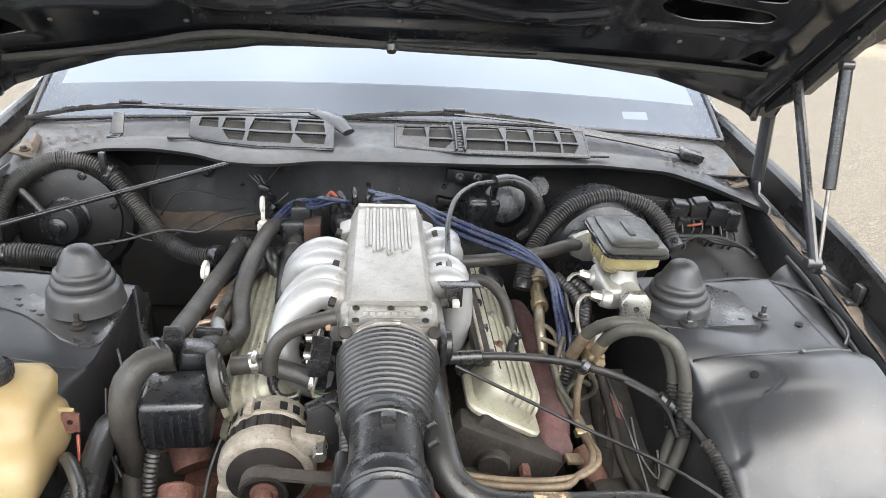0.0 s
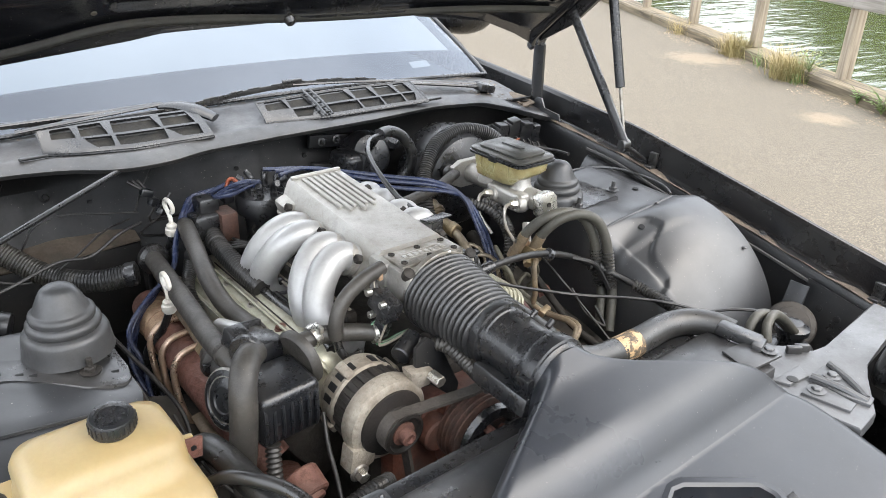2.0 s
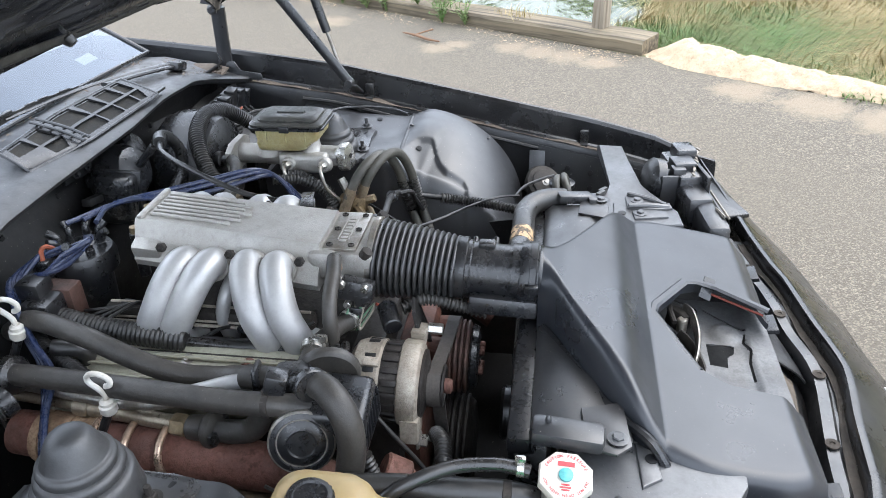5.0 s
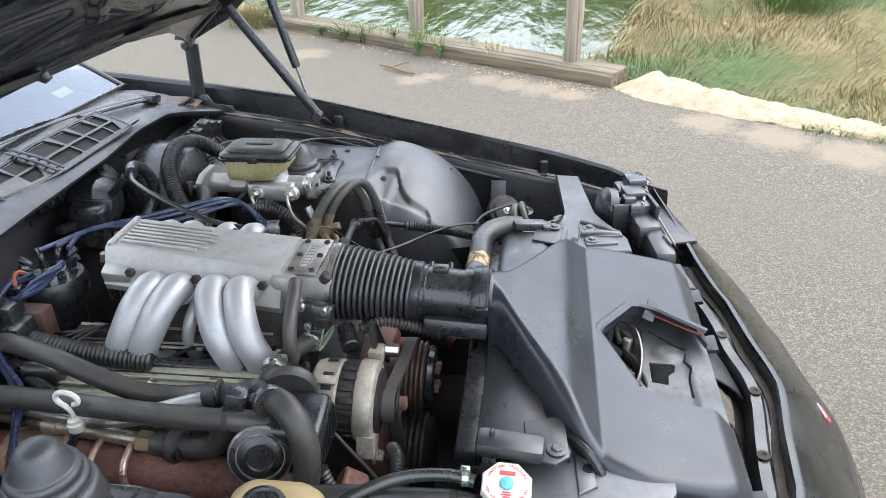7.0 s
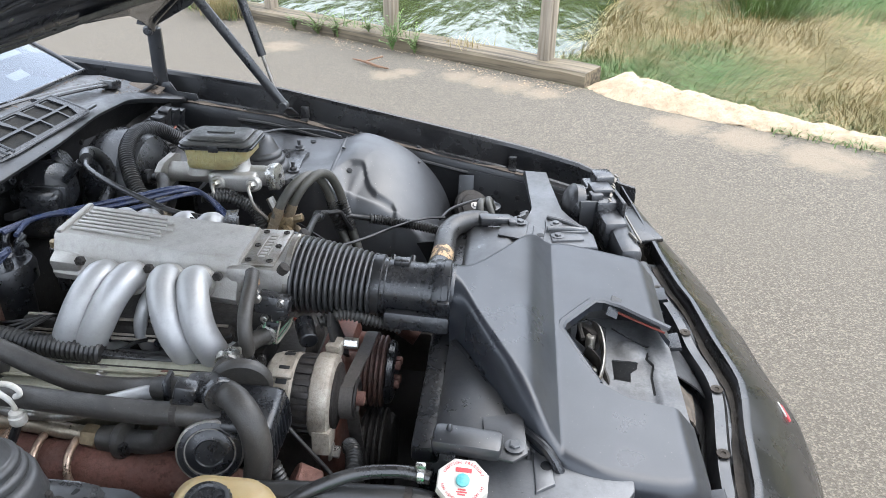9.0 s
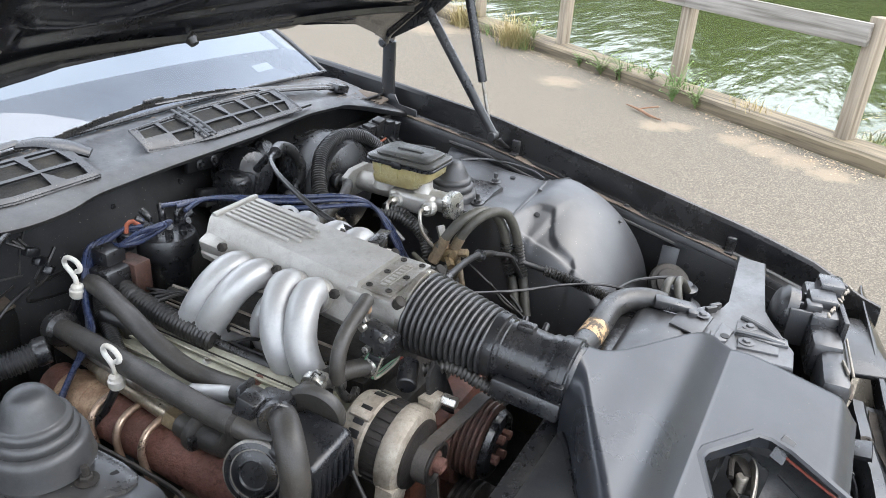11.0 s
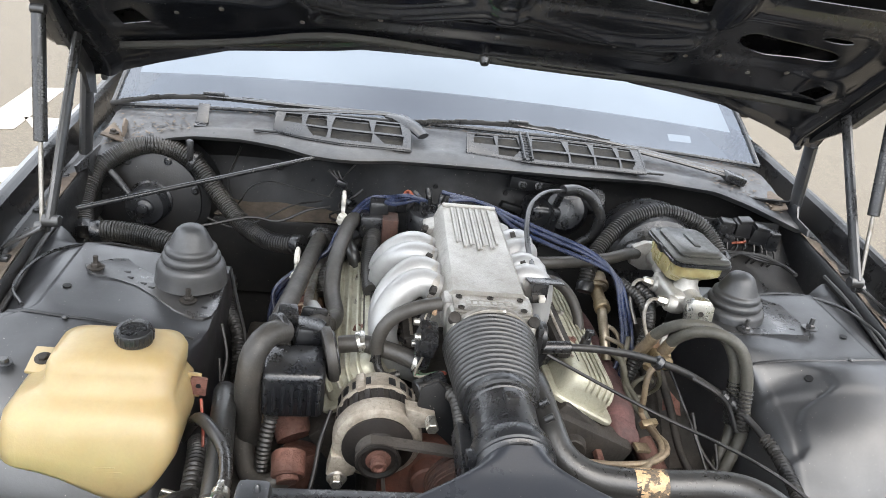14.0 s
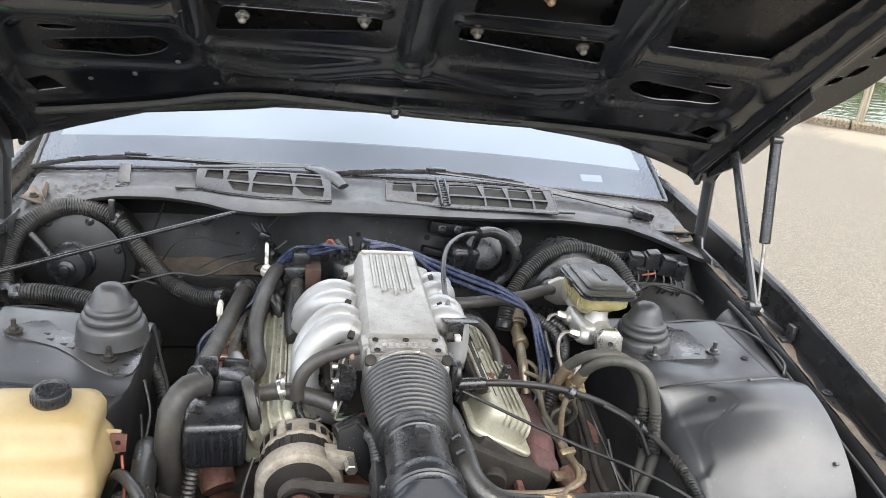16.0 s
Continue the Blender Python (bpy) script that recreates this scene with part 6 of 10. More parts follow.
    part("outlet_neck", bm, PLASTIC, ab)
    bm = bmesh.new()
    lathe(bm, [(0.0535, 0.034), (0.056, 0.036), (0.056, 0.046), (0.0535, 0.048)], m, 36)
    nk = part("clamp", bm, PLASTIC, ab)
    for a in (2.6, 3.3):
        bm = bmesh.new()
        p = m @ V(0.057 * math.cos(a), 0.057 * math.sin(a), 0.041)
        box(bm, (0.012, 0.022, 0.014), p, 0.002)
        part("clip", bm, PLASTIC, nk)
    bm = bmesh.new()
    box(bm, (0.032, 0.11, 0.030), (-0.070, 0.745, 0.806), 0.005, Euler((0.05, 0.2, 0)).to_matrix())
    part("sensor_box", bm, PLASTIC, ab, "black sensor box under the duct")


build_airbox()


def build_latch():
    lt = thing("hood_latch", "grey hood latch plate with a greasy latch and square opening", "hood latch", (-0.06, 0.4, 0.66))
    gaps = [[(0.104, 0.470), (0.130, 0.440), (0.104, 0.405), (0.070, 0.408), (0.036, 0.412), (-0.02, 0.420), (-0.079, 0.436), (-0.070, 0.458), (-0.03, 0.474), (0.03, 0.476)],
            [(0.004, 0.404), (0.002, 0.358), (-0.020, 0.362), (-0.030, 0.374), (-0.058, 0.377), (-0.053, 0.405)],
            [(0.104, 0.398), (0.043, 0.334), (0.046, 0.331), (0.108, 0.394)], [(0.043, 0.334), (0.012, 0.344), (-0.010, 0.336), (-0.041, 0.342), (-0.091, 0.343), (-0.091, 0.339), (-0.041, 0.338), (-0.010, 0.331), (0.012, 0.339)]]
    bm = bmesh.new()

    def plate_z(x, y):
        dome = 0.010 * smooth01(0.034, 0.012, math.hypot(x - 0.034, y - 0.368))
        return V(x, y, 0.698 + 0.02 * (y - 0.38) + dome + 0.006 * smooth01(0.345, 0.33, y))

    holed_sheet(bm, plate_z, [[(x, y) for x in steps(-0.22, 0.135, 90)] for y in steps(0.296, 0.478, 46)], gaps, 0.0022)
    thicken(bm, 0.003)
    part("plate", bm, LATCHPLATE, lt, "pale grey stamped plate with a square hole")
    bm = bmesh.new()
    tube(bm, [(0.075, 0.432, 0.712), (0.045, 0.424, 0.722), (0.0, 0.420, 0.716), (-0.04, 0.425, 0.70), (-0.07, 0.438, 0.68)], 0.009, 10, oval=(0.45, 2.0))
    part("latch_hook", bm, STEEL, lt, "curved worn steel latch hook")
    bm = bmesh.new()
    box(bm, (0.050, 0.022, 0.035), (0.062, 0.442, 0.705), 0.004, Euler((0.2, 0.1, 0.5)).to_matrix())
    tube(bm, [(0.085, 0.455, 0.715), (0.06, 0.46, 0.725), (0.03, 0.455, 0.72)], 0.005, 8)
    part("latch_block", bm, GRIME, lt, "greasy latch block")
    bm = bmesh.new()
    lathe(bm, [(0.004, 0), (0.004, 0.004), (0.002, 0.005)], frame_to((-0.02, 0.492, 0.745), (0, -0.3, 1)), 10)
    part("rivet", bm, GRIME, lt)
    bm = bmesh.new()
    tube(bm, [(-0.10, 0.415, 0.66), (-0.06, 0.415, 0.685), (-0.01, 0.43, 0.70), (0.01, 0.45, 0.71)], 0.011, 8, oval=(0.6, 1.6))
    part("latch_lever", bm, GRIME, lt, "greasy latch lever")
    bm = bmesh.new()
    for k in range(7):
        lathe(bm, [(0.007, 0), (0.0095, 0.002), (0.007, 0.004)], frame_to((0.040, 0.440, 0.695 + 0.004 * k), (0, 0.1, 1)), 12)
    part("latch_spring", bm, STEEL, lt)
    bm = bmesh.new()
    box(bm, (0.06, 0.010, 0.05), (-0.01, 0.450, 0.670), 0.004, Euler((0.2, 0.3, 0.2)).to_matrix())
    disc_rod(bm, (-0.02, 0.43, 0.688), (-0.02, 0.455, 0.688), 0.009, 12)
    part("latch_body", bm, STEEL, lt, "dull steel latch body")
    bm = bmesh.new()
    sheet(bm, lambda u, v: V(-0.04 + 0.03 * u, 0.352 + 0.03 * v, 0.64 + 0.01 * math.sin(6 * u + 4 * v)), steps(0, 1, 4), steps(0, 1, 4))
    thicken(bm, 0.003)
    part("leaf_litter", bm, DIRT, lt)


build_latch()


# ---- engine ----
CX = -0.014          # the engine's centre line
engine = thing("engine", "V8 engine, greasy iron block with orange paint remains", "engine", (CX, 1.2, 0.40))


def add(parent, name, mat, fn, label="", angle=38):
    bm = bmesh.new()
    fn(bm)
    return part(name, bm, mat, parent, label, angle)


def rod_part(parent, name, mat, a, b, r, seg=16, label="", r2=None):
    return add(parent, name, mat, lambda bm: disc_rod(bm, a, b, r, seg, r2), label)


def tube_part(parent, name, mat, pts, r, label="", **k):
    return add(parent, name, mat, lambda bm: tube(bm, pts, r, **k), label)


def box_part(parent, name, mat, size, c, bevel=0.004, rot=(0, 0, 0), label="", **k):
    return add(parent, name, mat, lambda bm: box(bm, size, c, bevel, Euler(rot).to_matrix(), **k), label)


def build_engine():
    e = engine
    box_part(e, "block", GRIME, (0.36, 0.60, 0.30), (CX, 1.20, 0.50), 0.02)
    box_part(e, "oil_pan", GRIME, (0.30, 0.55, 0.16), (CX, 1.2, 0.28), 0.03)
    box_part(e, "valley", GRIME, (0.22, 0.48, 0.08), (CX, 1.19, 0.665), 0.01)
    box_part(e, "timing_cover", BLOCK, (0.26, 0.06, 0.27), (CX - 0.03, 0.900, 0.575), 0.02, label="rusty orange-painted front cover")
    for k, (x, z, r) in enumerate(((-0.10, 0.67, 0.028), (0.05, 0.66, 0.026), (-0.05, 0.62, 0.04))):
        rod_part(e, "pump_boss", BLOCK, (x, 0.90, z), (x, 0.845, z), r, 18)
    for sd in (1, -1):
        x0 = CX + sd * 0.185
        box_part(e, "cylinder_head", GRIME, (0.16, 0.50, 0.10), (x0, 1.22, 0.655), 0.01, (0, sd * 0.62, 0))
        # ribbed valve cover
        tilt = Euler((0, sd * 0.46, 0)).to_matrix()
        c = V(CX + (0.188 if sd > 0 else -0.200), 1.226, 0.724 if sd > 0 else 0.722)

        def ring(hx, hy, z, r):
            out = []
            for sx, sy, a0 in ((1, 1, 0), (-1, 1, 90), (-1, -1, 180), (1, -1, 270)):
                for k in range(6):
                    a = radians(a0 + 18 * k)
                    out.append(c + tilt @ V(sx * (hx - r) + r * math.cos(a), sy * (hy - r) + r * math.sin(a), z))
            return out

        vc = add(e, "valve_cover", VALVE, lambda bm: rings(bm, [ring(0.055, 0.232, -0.004, 0.026), ring(0.053, 0.230, 0.022, 0.026), ring(0.049, 0.226, 0.036, 0.024), ring(0.042, 0.219, 0.044, 0.02), ring(0.034, 0.21, 0.046, 0.016)]), "ribbed cast alloy valve cover, oil-stained", 50)
        add(vc, "flange", VALVE, lambda bm: rings(bm, [ring(0.066, 0.243, -0.012, 0.02), ring(0.068, 0.245, -0.009, 0.02), ring(0.068, 0.245, -0.004, 0.02), ring(0.065, 0.242, -0.0005, 0.02)]), "pale rolled flange lip")
        add(vc, "gasket", GRIME, lambda bm: rings(bm, [ring(0.064, 0.241, -0.018, 0.02), ring(0.064, 0.241, -0.0125, 0.02)]))
        for k in range(5 if sd > 0 else 4):
            x = sd * (-0.012 + 0.0125 * k) if sd > 0 else sd * (-0.020 + 0.019 * k)
            dz = -0.004 * max(0, k - 3)
            add(vc, "rib", VALVE, lambda bm: tube(bm, [c + tilt @ V(x, *q) for q in ((-0.2325, 0.024 + dz), (-0.229, 0.034 + dz), (-0.220, 0.0425 + dz), (-0.20, 0.0475 + dz), (-0.1, 0.048 + dz), (0.1, 0.048 + dz), (0.20, 0.0475 + dz), (0.222, 0.042 + dz))], 0.0034 if sd > 0 else 0.0042, 8, oval=(0.9, 1.0) if sd > 0 else (1.5, 0.8)))
        for dy in (-0.10, 0.0, 0.10):
            add(vc, "cover_bolt", RUST if dy < 0 else STEEL, lambda bm: hexbolt(bm, c + tilt @ V(-sd * 0.018, dy, 0.045), tilt @ V(0, 0, 1), 0.006, 0.007))
        add(vc, "centre_seam", GRIME, lambda bm: tube(bm, [c + tilt @ V(-sd * 0.029, y, 0.0455) for y in (-0.18, 0.0, 0.18)], 0.0016, 6))
    # crankcase valve, breather hose and rear cap on the driver side cover
    pv = add(e, "crankcase_valve", PLASTIC, lambda bm: lathe(bm, [(0.016, 0), (0.016, 0.005), (0.010, 0.009), (0.009, 0.026), (0.007, 0.028), (0.007, 0.040), (0.005, 0.042)], frame_to((0.198, 1.118, 0.758), (0.16, 0.05, 1)), 18), "black crankcase valve in a rubber grommet")
    rod_part(pv, "valve_elbow", PLASTIC, (0.205, 1.12, 0.792), (0.213, 1.118, 0.797), 0.006, 10)
    tube_part(e, "breather_hose", HOSE, [(0.128, 1.27, 0.815), (0.15, 1.275, 0.822), (0.178, 1.265, 0.818), (0.20, 1.24, 0.80), (0.212, 1.215, 0.772), (0.214, 1.20, 0.75)], 0.0105, "rubber breather hose arching over the cover", seg=14)
    box_part(e, "rear_cap", PLASTIC, (0.045, 0.06, 0.025), (0.20, 1.385, 0.768), 0.009, (0, 0.4, 0.1))
    # cast manifold foot and the fuel rails
    box_part(e, "intake_base", GRIME, (0.20, 0.40, 0.05), (CX, 1.20, 0.725), 0.01)
    for sd in (1, -1):
        x = CX + (0.152 if sd > 0 else -0.118)
        # dark body under paler ribs, so that the gaps read as dark stripes
        rail = box_part(e, "fuel_rail", GRIME, (0.028, 0.36, 0.028), (x, 1.22, 0.796), 0.009, label="cast fuel rail")
        for k in range(5):
            q = V(x + sd * (0.0175 - 0.0048 * k), 1.22, 0.786 + 0.0062 * k)
            tube_part(rail, "rail_rib", DIRTYCAST, [q + V(0, -0.172, 0), q, q + V(0, 0.172, 0)], 0.0029, seg=8)
        for y in (1.08, 1.16, 1.25, 1.33):
            inj = rod_part(e, "injector", PLASTIC, (x - sd * 0.005, y, 0.79), (x - sd * 0.03, y, 0.745), 0.011, 12)
            box_part(inj, "injector_plug", PLASTIC, (0.018, 0.014, 0.012), (x + sd * 0.016, y, 0.785), 0.003)
    for y in (1.06, 1.13, 1.195, 1.28, 1.34):
        add(e, "foot_bolt", STEEL if y > 1.1 else RUST, lambda bm: hexbolt(bm, (CX - 0.128, y, 0.752), (-0.3, 0, 1), 0.0065, 0.007))
    for k, y in enumerate((1.10, 1.18, 1.31)):
        tube_part(e, "injector_lead", WIRE, [(CX - 0.134, y, 0.786), (CX - 0.150, y + 0.012, 0.792), (CX - 0.160, y + 0.03, 0.784), (CX - 0.166, y + 0.05, 0.778)], 0.0032, seg=7)
    # left exhaust manifold, log type, with its tan shield and the three air tubes
    tube_part(e, "exhaust_manifold", RUST, [(-0.320, 1.47, 0.690), (-0.327, 1.38, 0.690), (-0.331, 1.25, 0.685), (-0.332, 1.12, 0.678), (-0.330, 1.03, 0.668), (-0.312, 0.985, 0.635)], 0.036, "flaking red-brown rusted manifold", seg=22, radii=[0.034, 0.036, 0.037, 0.037, 0.036, 0.03])
    for y in (1.40, 1.29, 1.17, 1.06):
        rod_part(e, "exhaust_port", RUST, (-0.32, y, 0.650), (-0.22, y, 0.670), 0.027, 14)
    shield = tube_part(e, "heat_shield", TAN, [(-0.324, 1.425, 0.6905), (-0.327, 1.38, 0.6905), (-0.329, 1.325, 0.689)], 0.0395, "pale tan heat shield round the manifold", seg=20)
    for y in (1.415, 1.372, 1.332):
        add(shield, "shield_rib", TAN, lambda bm: tube(bm, [(-0.3265, y + 0.004, 0.6905), (-0.3265, y - 0.004, 0.6903)], 0.0412, 20, straight=True))
    tube_part(e, "collector_plate", TANLINE, [(-0.352, 1.16, 0.636), (-0.354, 1.10, 0.632), (-0.352, 1.03, 0.625)], 0.020, seg=12, oval=(1.0, 0.3))
    tube_part(e, "down_pipe", RUST, [(-0.30, 0.99, 0.61), (-0.31, 0.97, 0.52), (-0.32, 0.99, 0.42)], 0.03, seg=14)
    air = tube_part(e, "air_rail", AIRSTEEL, [(-0.305, 1.355, 0.737), (-0.309, 1.30, 0.736), (-0.315, 1.22, 0.731), (-0.319, 1.17, 0.728)], 0.0125, "heat-browned steel air injection rail", seg=14)
    tube_part(air, "feed_pipe", AIRSTEEL, [(-0.290, 1.50, 0.738), (-0.297, 1.43, 0.738), (-0.305, 1.35, 0.737)], 0.0085, seg=12)
    rod_part(air, "rail_sleeve", AIRSTEEL, (-0.3035, 1.372, 0.737), (-0.306, 1.345, 0.737), 0.0145, 18)
    add(air, "nut", BRASS, lambda bm: lathe(bm, [(0.0165, 0), (0.018, 0.003), (0.018, 0.02), (0.0165, 0.023)], frame_to((-0.3175, 1.210, 0.7305), (-0.05, -1, -0.05)), 6))
    for y in (1.325, 1.270, 1.217):
        tube_part(air, "air_tube", COPPER, [(-0.315, y, 0.730), (-0.335, y, 0.7295), (-0.356, y - 0.001, 0.724), (-0.371, y - 0.003, 0.707), (-0.3745, y - 0.008, 0.685), (-0.3745, y - 0.022, 0.65), (-0.366, y - 0.034, 0.615), (-0.34, y - 0.04, 0.57)], 0.0058, seg=10)
    cv = add(e, "check_valve", HOSE, lambda bm: lathe(bm, [(0.0135, 0.0), (0.0185, 0.004), (0.0195, 0.024), (0.017, 0.029), (0.022, 0.031), (0.0265, 0.035), (0.0275, 0.040), (0.0265, 0.046), (0.0215, 0.050), (0.017, 0.052), (0.0165, 0.07)], frame_to((-0.3185, 1.186, 0.7295), (-0.12, -1, 0.08)), 26), "grey rubber check valve with a ribbed collar", 30)
    box_part(cv, "collar_lug", RUBBER, (0.052, 0.012, 0.020), (-0.325, 1.136, 0.734), 0.003)
    tube_part(e, "check_valve_elbow", HOSE, [(-0.326, 1.125, 0.734), (-0.328, 1.098, 0.738), (-0.330, 1.078, 0.748), (-0.332, 1.064, 0.770), (-0.330, 1.055, 0.795)], 0.0175, seg=14)
    tube_part(e, "steel_pipe", STEEL, [(-0.288, 1.46, 0.756), (-0.302, 1.37, 0.758), (-0.312, 1.28, 0.758), (-0.312, 1.215, 0.766), (-0.303, 1.175, 0.780), (-0.292, 1.13, 0.790), (-0.286, 1.10, 0.790)], 0.0088, "bare steel coolant pipe under the hose", seg=12)
    tube_part(e, "cover_grommet", RUBBER, [(-0.226, 1.392, 0.745), (-0.228, 1.390, 0.775), (-0.236, 1.40, 0.792), (-0.245, 1.43, 0.796)], 0.014, "rubber vent elbow on the valve cover", seg=14)
    # right manifold and its air valve
    tube_part(e, "exhaust_manifold", PINKRUST, [(0.268, 1.44, 0.66), (0.270, 1.36, 0.672), (0.270, 1.2, 0.672), (0.268, 1.08, 0.668), (0.262, 1.03, 0.650)], 0.028, "flaking pink and red-brown rusted manifold", seg=16, radii=[0.026, 0.028, 0.029, 0.031, 0.034])
    box_part(e, "rust_flange", PINKRUST, (0.062, 0.06, 0.085), (0.252, 1.010, 0.640), 0.018, (0.15, 0.35, 0.15), seg=3)
    box_part(e, "head_face", GRIME, (0.19, 0.05, 0.10), (0.165, 0.985, 0.655), 0.012, (0.1, 0.42, 0))
    rod_part(e, "head_plug", GRIME, (0.155, 0.965, 0.665), (0.152, 0.945, 0.662), 0.026, 22)
    rod_part(e, "head_stud", RUST, (0.205, 0.965, 0.652), (0.203, 0.935, 0.650), 0.009, 6)
    v = rod_part(e, "air_valve", AIRSTEEL, (0.285, 1.372, 0.792), (0.283, 1.340, 0.774), 0.024, 20, "heat-browned steel check valve beside the cover")
    rod_part(v, "valve_collar", BRASS, (0.283, 1.341, 0.775), (0.279, 1.275, 0.770), 0.0135, 14)
    rod_part(v, "valve_ring", AIRSTEEL, (0.284, 1.352, 0.781), (0.2835, 1.344, 0.777), 0.028, 22)
    rod_part(v, "valve_nipple", BRASS, (0.279, 1.285, 0.771), (0.278, 1.262, 0.768), 0.0165, 14)
    tube_part(e, "air_pipe", AIRSTEEL, [(0.279, 1.28, 0.770), (0.272, 1.235, 0.757), (0.272, 1.205, 0.735), (0.275, 1.18, 0.70)], 0.0105, seg=12)
    for k in range(2):
        tube_part(e, "air_branch", AIRSTEEL, [(0.270, 1.23 - 0.035 * k, 0.752 - 0.010 * k), (0.288, 1.215 - 0.035 * k, 0.752 - 0.010 * k), (0.300, 1.195 - 0.035 * k, 0.735), (0.294, 1.17 - 0.035 * k, 0.70)], 0.0045, seg=8)
    rod_part(e, "balancer", GRIME, (CX - 0.02, 0.86, 0.46), (CX - 0.02, 0.80, 0.46), 0.085, 36)


build_engine()


def build_plenum():
    p = thing("intake_plenum", "cast aluminium intake plenum with ribbed top", "intake plenum", (CX, 1.2, 0.75))
    yf, yr = 1.040, 1.352

    def top_z(y):
        return 0.905 + (y - yf) * 0.095

    def shell(bm):
        loops = []
        for y in steps(yf, yr, 8):
            w = lerp(0.064, 0.058, (y - yf) / (yr - yf))
            t = top_z(y)
            loops.append([V(CX + x, y, z) for x, z in ((-w - 0.022, t - 0.072), (-w - 0.026, t - 0.060), (-w - 0.014, t - 0.040), (-w, t - 0.006), (-w + 0.006, t), (w - 0.006, t), (w, t - 0.006), (w + 0.014, t - 0.040), (w + 0.026, t - 0.060), (w + 0.022, t - 0.072))])
        rings(bm, loops)

    body = add(p, "plenum_body", CAST, shell, "", 30)
    # rear raised lip and the scalloped corners
    for sd in (1, -1):
        add(p, "rear_ear", CAST, lambda bm: box(bm, (0.045, 0.05, 0.035), (CX + sd * 0.062, yr - 0.022, top_z(yr) - 0.046), 0.006, Euler((0.1, sd * 0.35, 0)).to_matrix()))
    add(p, "rear_lip", CAST, lambda bm: box(bm, (0.108, 0.010, 0.008), (CX, yr - 0.007, top_z(yr) + 0.001), 0.003))
    for k in range(7):
        x = CX - 0.036 + k * 0.0122
        y0 = 1.185 - 0.012 * (k % 2) + 0.004 * abs(k - 3)
        add(p, "rib", CAST, lambda bm: box(bm, (0.0058, yr - 0.018 - y0, 0.006), (x, (yr - 0.018 + y0) / 2, top_z((yr + y0) / 2) + 0.0012), 0.002, Euler((0.095, 0, 0)).to_matrix()))
        if k < 6:
            add(p, "groove", CAST, lambda bm: box(bm, (0.0036, yr - 0.03 - y0, 0.0012), (x + 0.0061, (yr - 0.02 + y0) / 2, top_z((yr + y0) / 2) + 0.0004), 0, Euler((0.095, 0, 0)).to_matrix()))
    # side bolts
    for y in (1.297, 1.181, 1.066):
        for sd in (1, -1):
            def b(bm):
                a = V(CX + sd * 0.083, y, 0.893 + (y - 1.181) * 0.06)
                lathe(bm, [(0.008, 0), (0.008, 0.009), (0.006, 0.010), (0.0045, 0.007)], frame_to(a, (sd, 0, 0.35)), 6)
            add(p, "side_bolt", GRIME, b)
    # runners: two pairs a side, each curling out and down
    for sd in (1, -1):
        for y0, y1 in ((1.258, 1.300), (1.212, 1.262), (1.149, 1.105), (1.100, 1.058)):
            y0, y1 = (y0, y1) if sd < 0 else (y0 + 0.05, y1 + 0.085)
            ym = (y0 + y1) / 2
            q = 1.0 if sd < 0 else 0.66
            pts = [(CX + sd * 0.068, y0, 0.868), (CX + sd * (0.105 if sd < 0 else 0.088), y0, 0.884), (CX + sd * 0.137 * (0.5 + q / 2), lerp(y0, y1, 0.25), 0.868 if sd < 0 else 0.872), (CX + sd * (0.160 if sd < 0 else 0.118), lerp(y0, y1, 0.6), 0.832), (CX + sd * (0.163 if sd < 0 else 0.116), y1, 0.792), (CX + sd * (0.140 if sd < 0 else 0.10), y1, 0.755), (CX + sd * (0.095 if sd < 0 else 0.08), y1, 0.735)]
            r = tube_part(p, "runner", RUNNER, pts, 0.0252, "curved silver intake runner tube", seg=24, step=0.008)
            add(r, "runner_collar", CAST, lambda bm: lathe(bm, [(0.028, 0), (0.029, 0.004), (0.028, 0.012)], frame_to((CX + sd * 0.082, y0, 0.873), (sd, 0, 0.3)), 22))
        tube_part(p, "short_runner", RUNNER, [(CX + sd * 0.085, 1.180, 0.855), (CX + sd * 0.115, 1.183, 0.845), (CX + sd * 0.128, 1.192, 0.81), (CX + sd * 0.118, 1.195, 0.765), (CX + sd * 0.10, 1.195, 0.745)], 0.0115, seg=14)
    # front neck, throttle body and its cover plate
    box_part(p, "plenum_neck", CAST, (0.150, 0.05, 0.050), (CX, 1.035, 0.872), 0.010, label="cast neck")
    thr = box_part(p, "throttle_body", CAST, (0.136, 0.082, 0.072), (CX, 0.992, 0.858), 0.008, label="grimy cast throttle body")
    plate = box_part(thr, "cover_plate", STEEL, (0.126, 0.056, 0.006), (CX + 0.002, 1.008, 0.897), 0.002, label="worn engraved cover plate")
    for dx in (-0.050, 0.002, 0.052):
        for dy in (1.026, 0.990):
            add(plate, "plate_bolt", GRIME, lambda bm: lathe(bm, [(0.0055, 0), (0.0055, 0.003), (0.003, 0.004), (0.0025, 0.002)], frame_to((CX + dx, dy, 0.899), (0, 0, 1)), 12))
    # worn raised lettering, kept as plain bars
    for k in range(8):
        add(plate, "raised_bar", CAST, lambda bm: box(bm, (0.007, 0.011, 0.0012), (CX - 0.036 + k * 0.0108, 1.008, 0.9004), 0.0004))
    for k in range(2):
        add(plate, "raised_bar", CAST, lambda bm: box(bm, (0.07, 0.0022, 0.0012), (CX + 0.002, 1.017 - 0.018 * k, 0.9004), 0.0004))
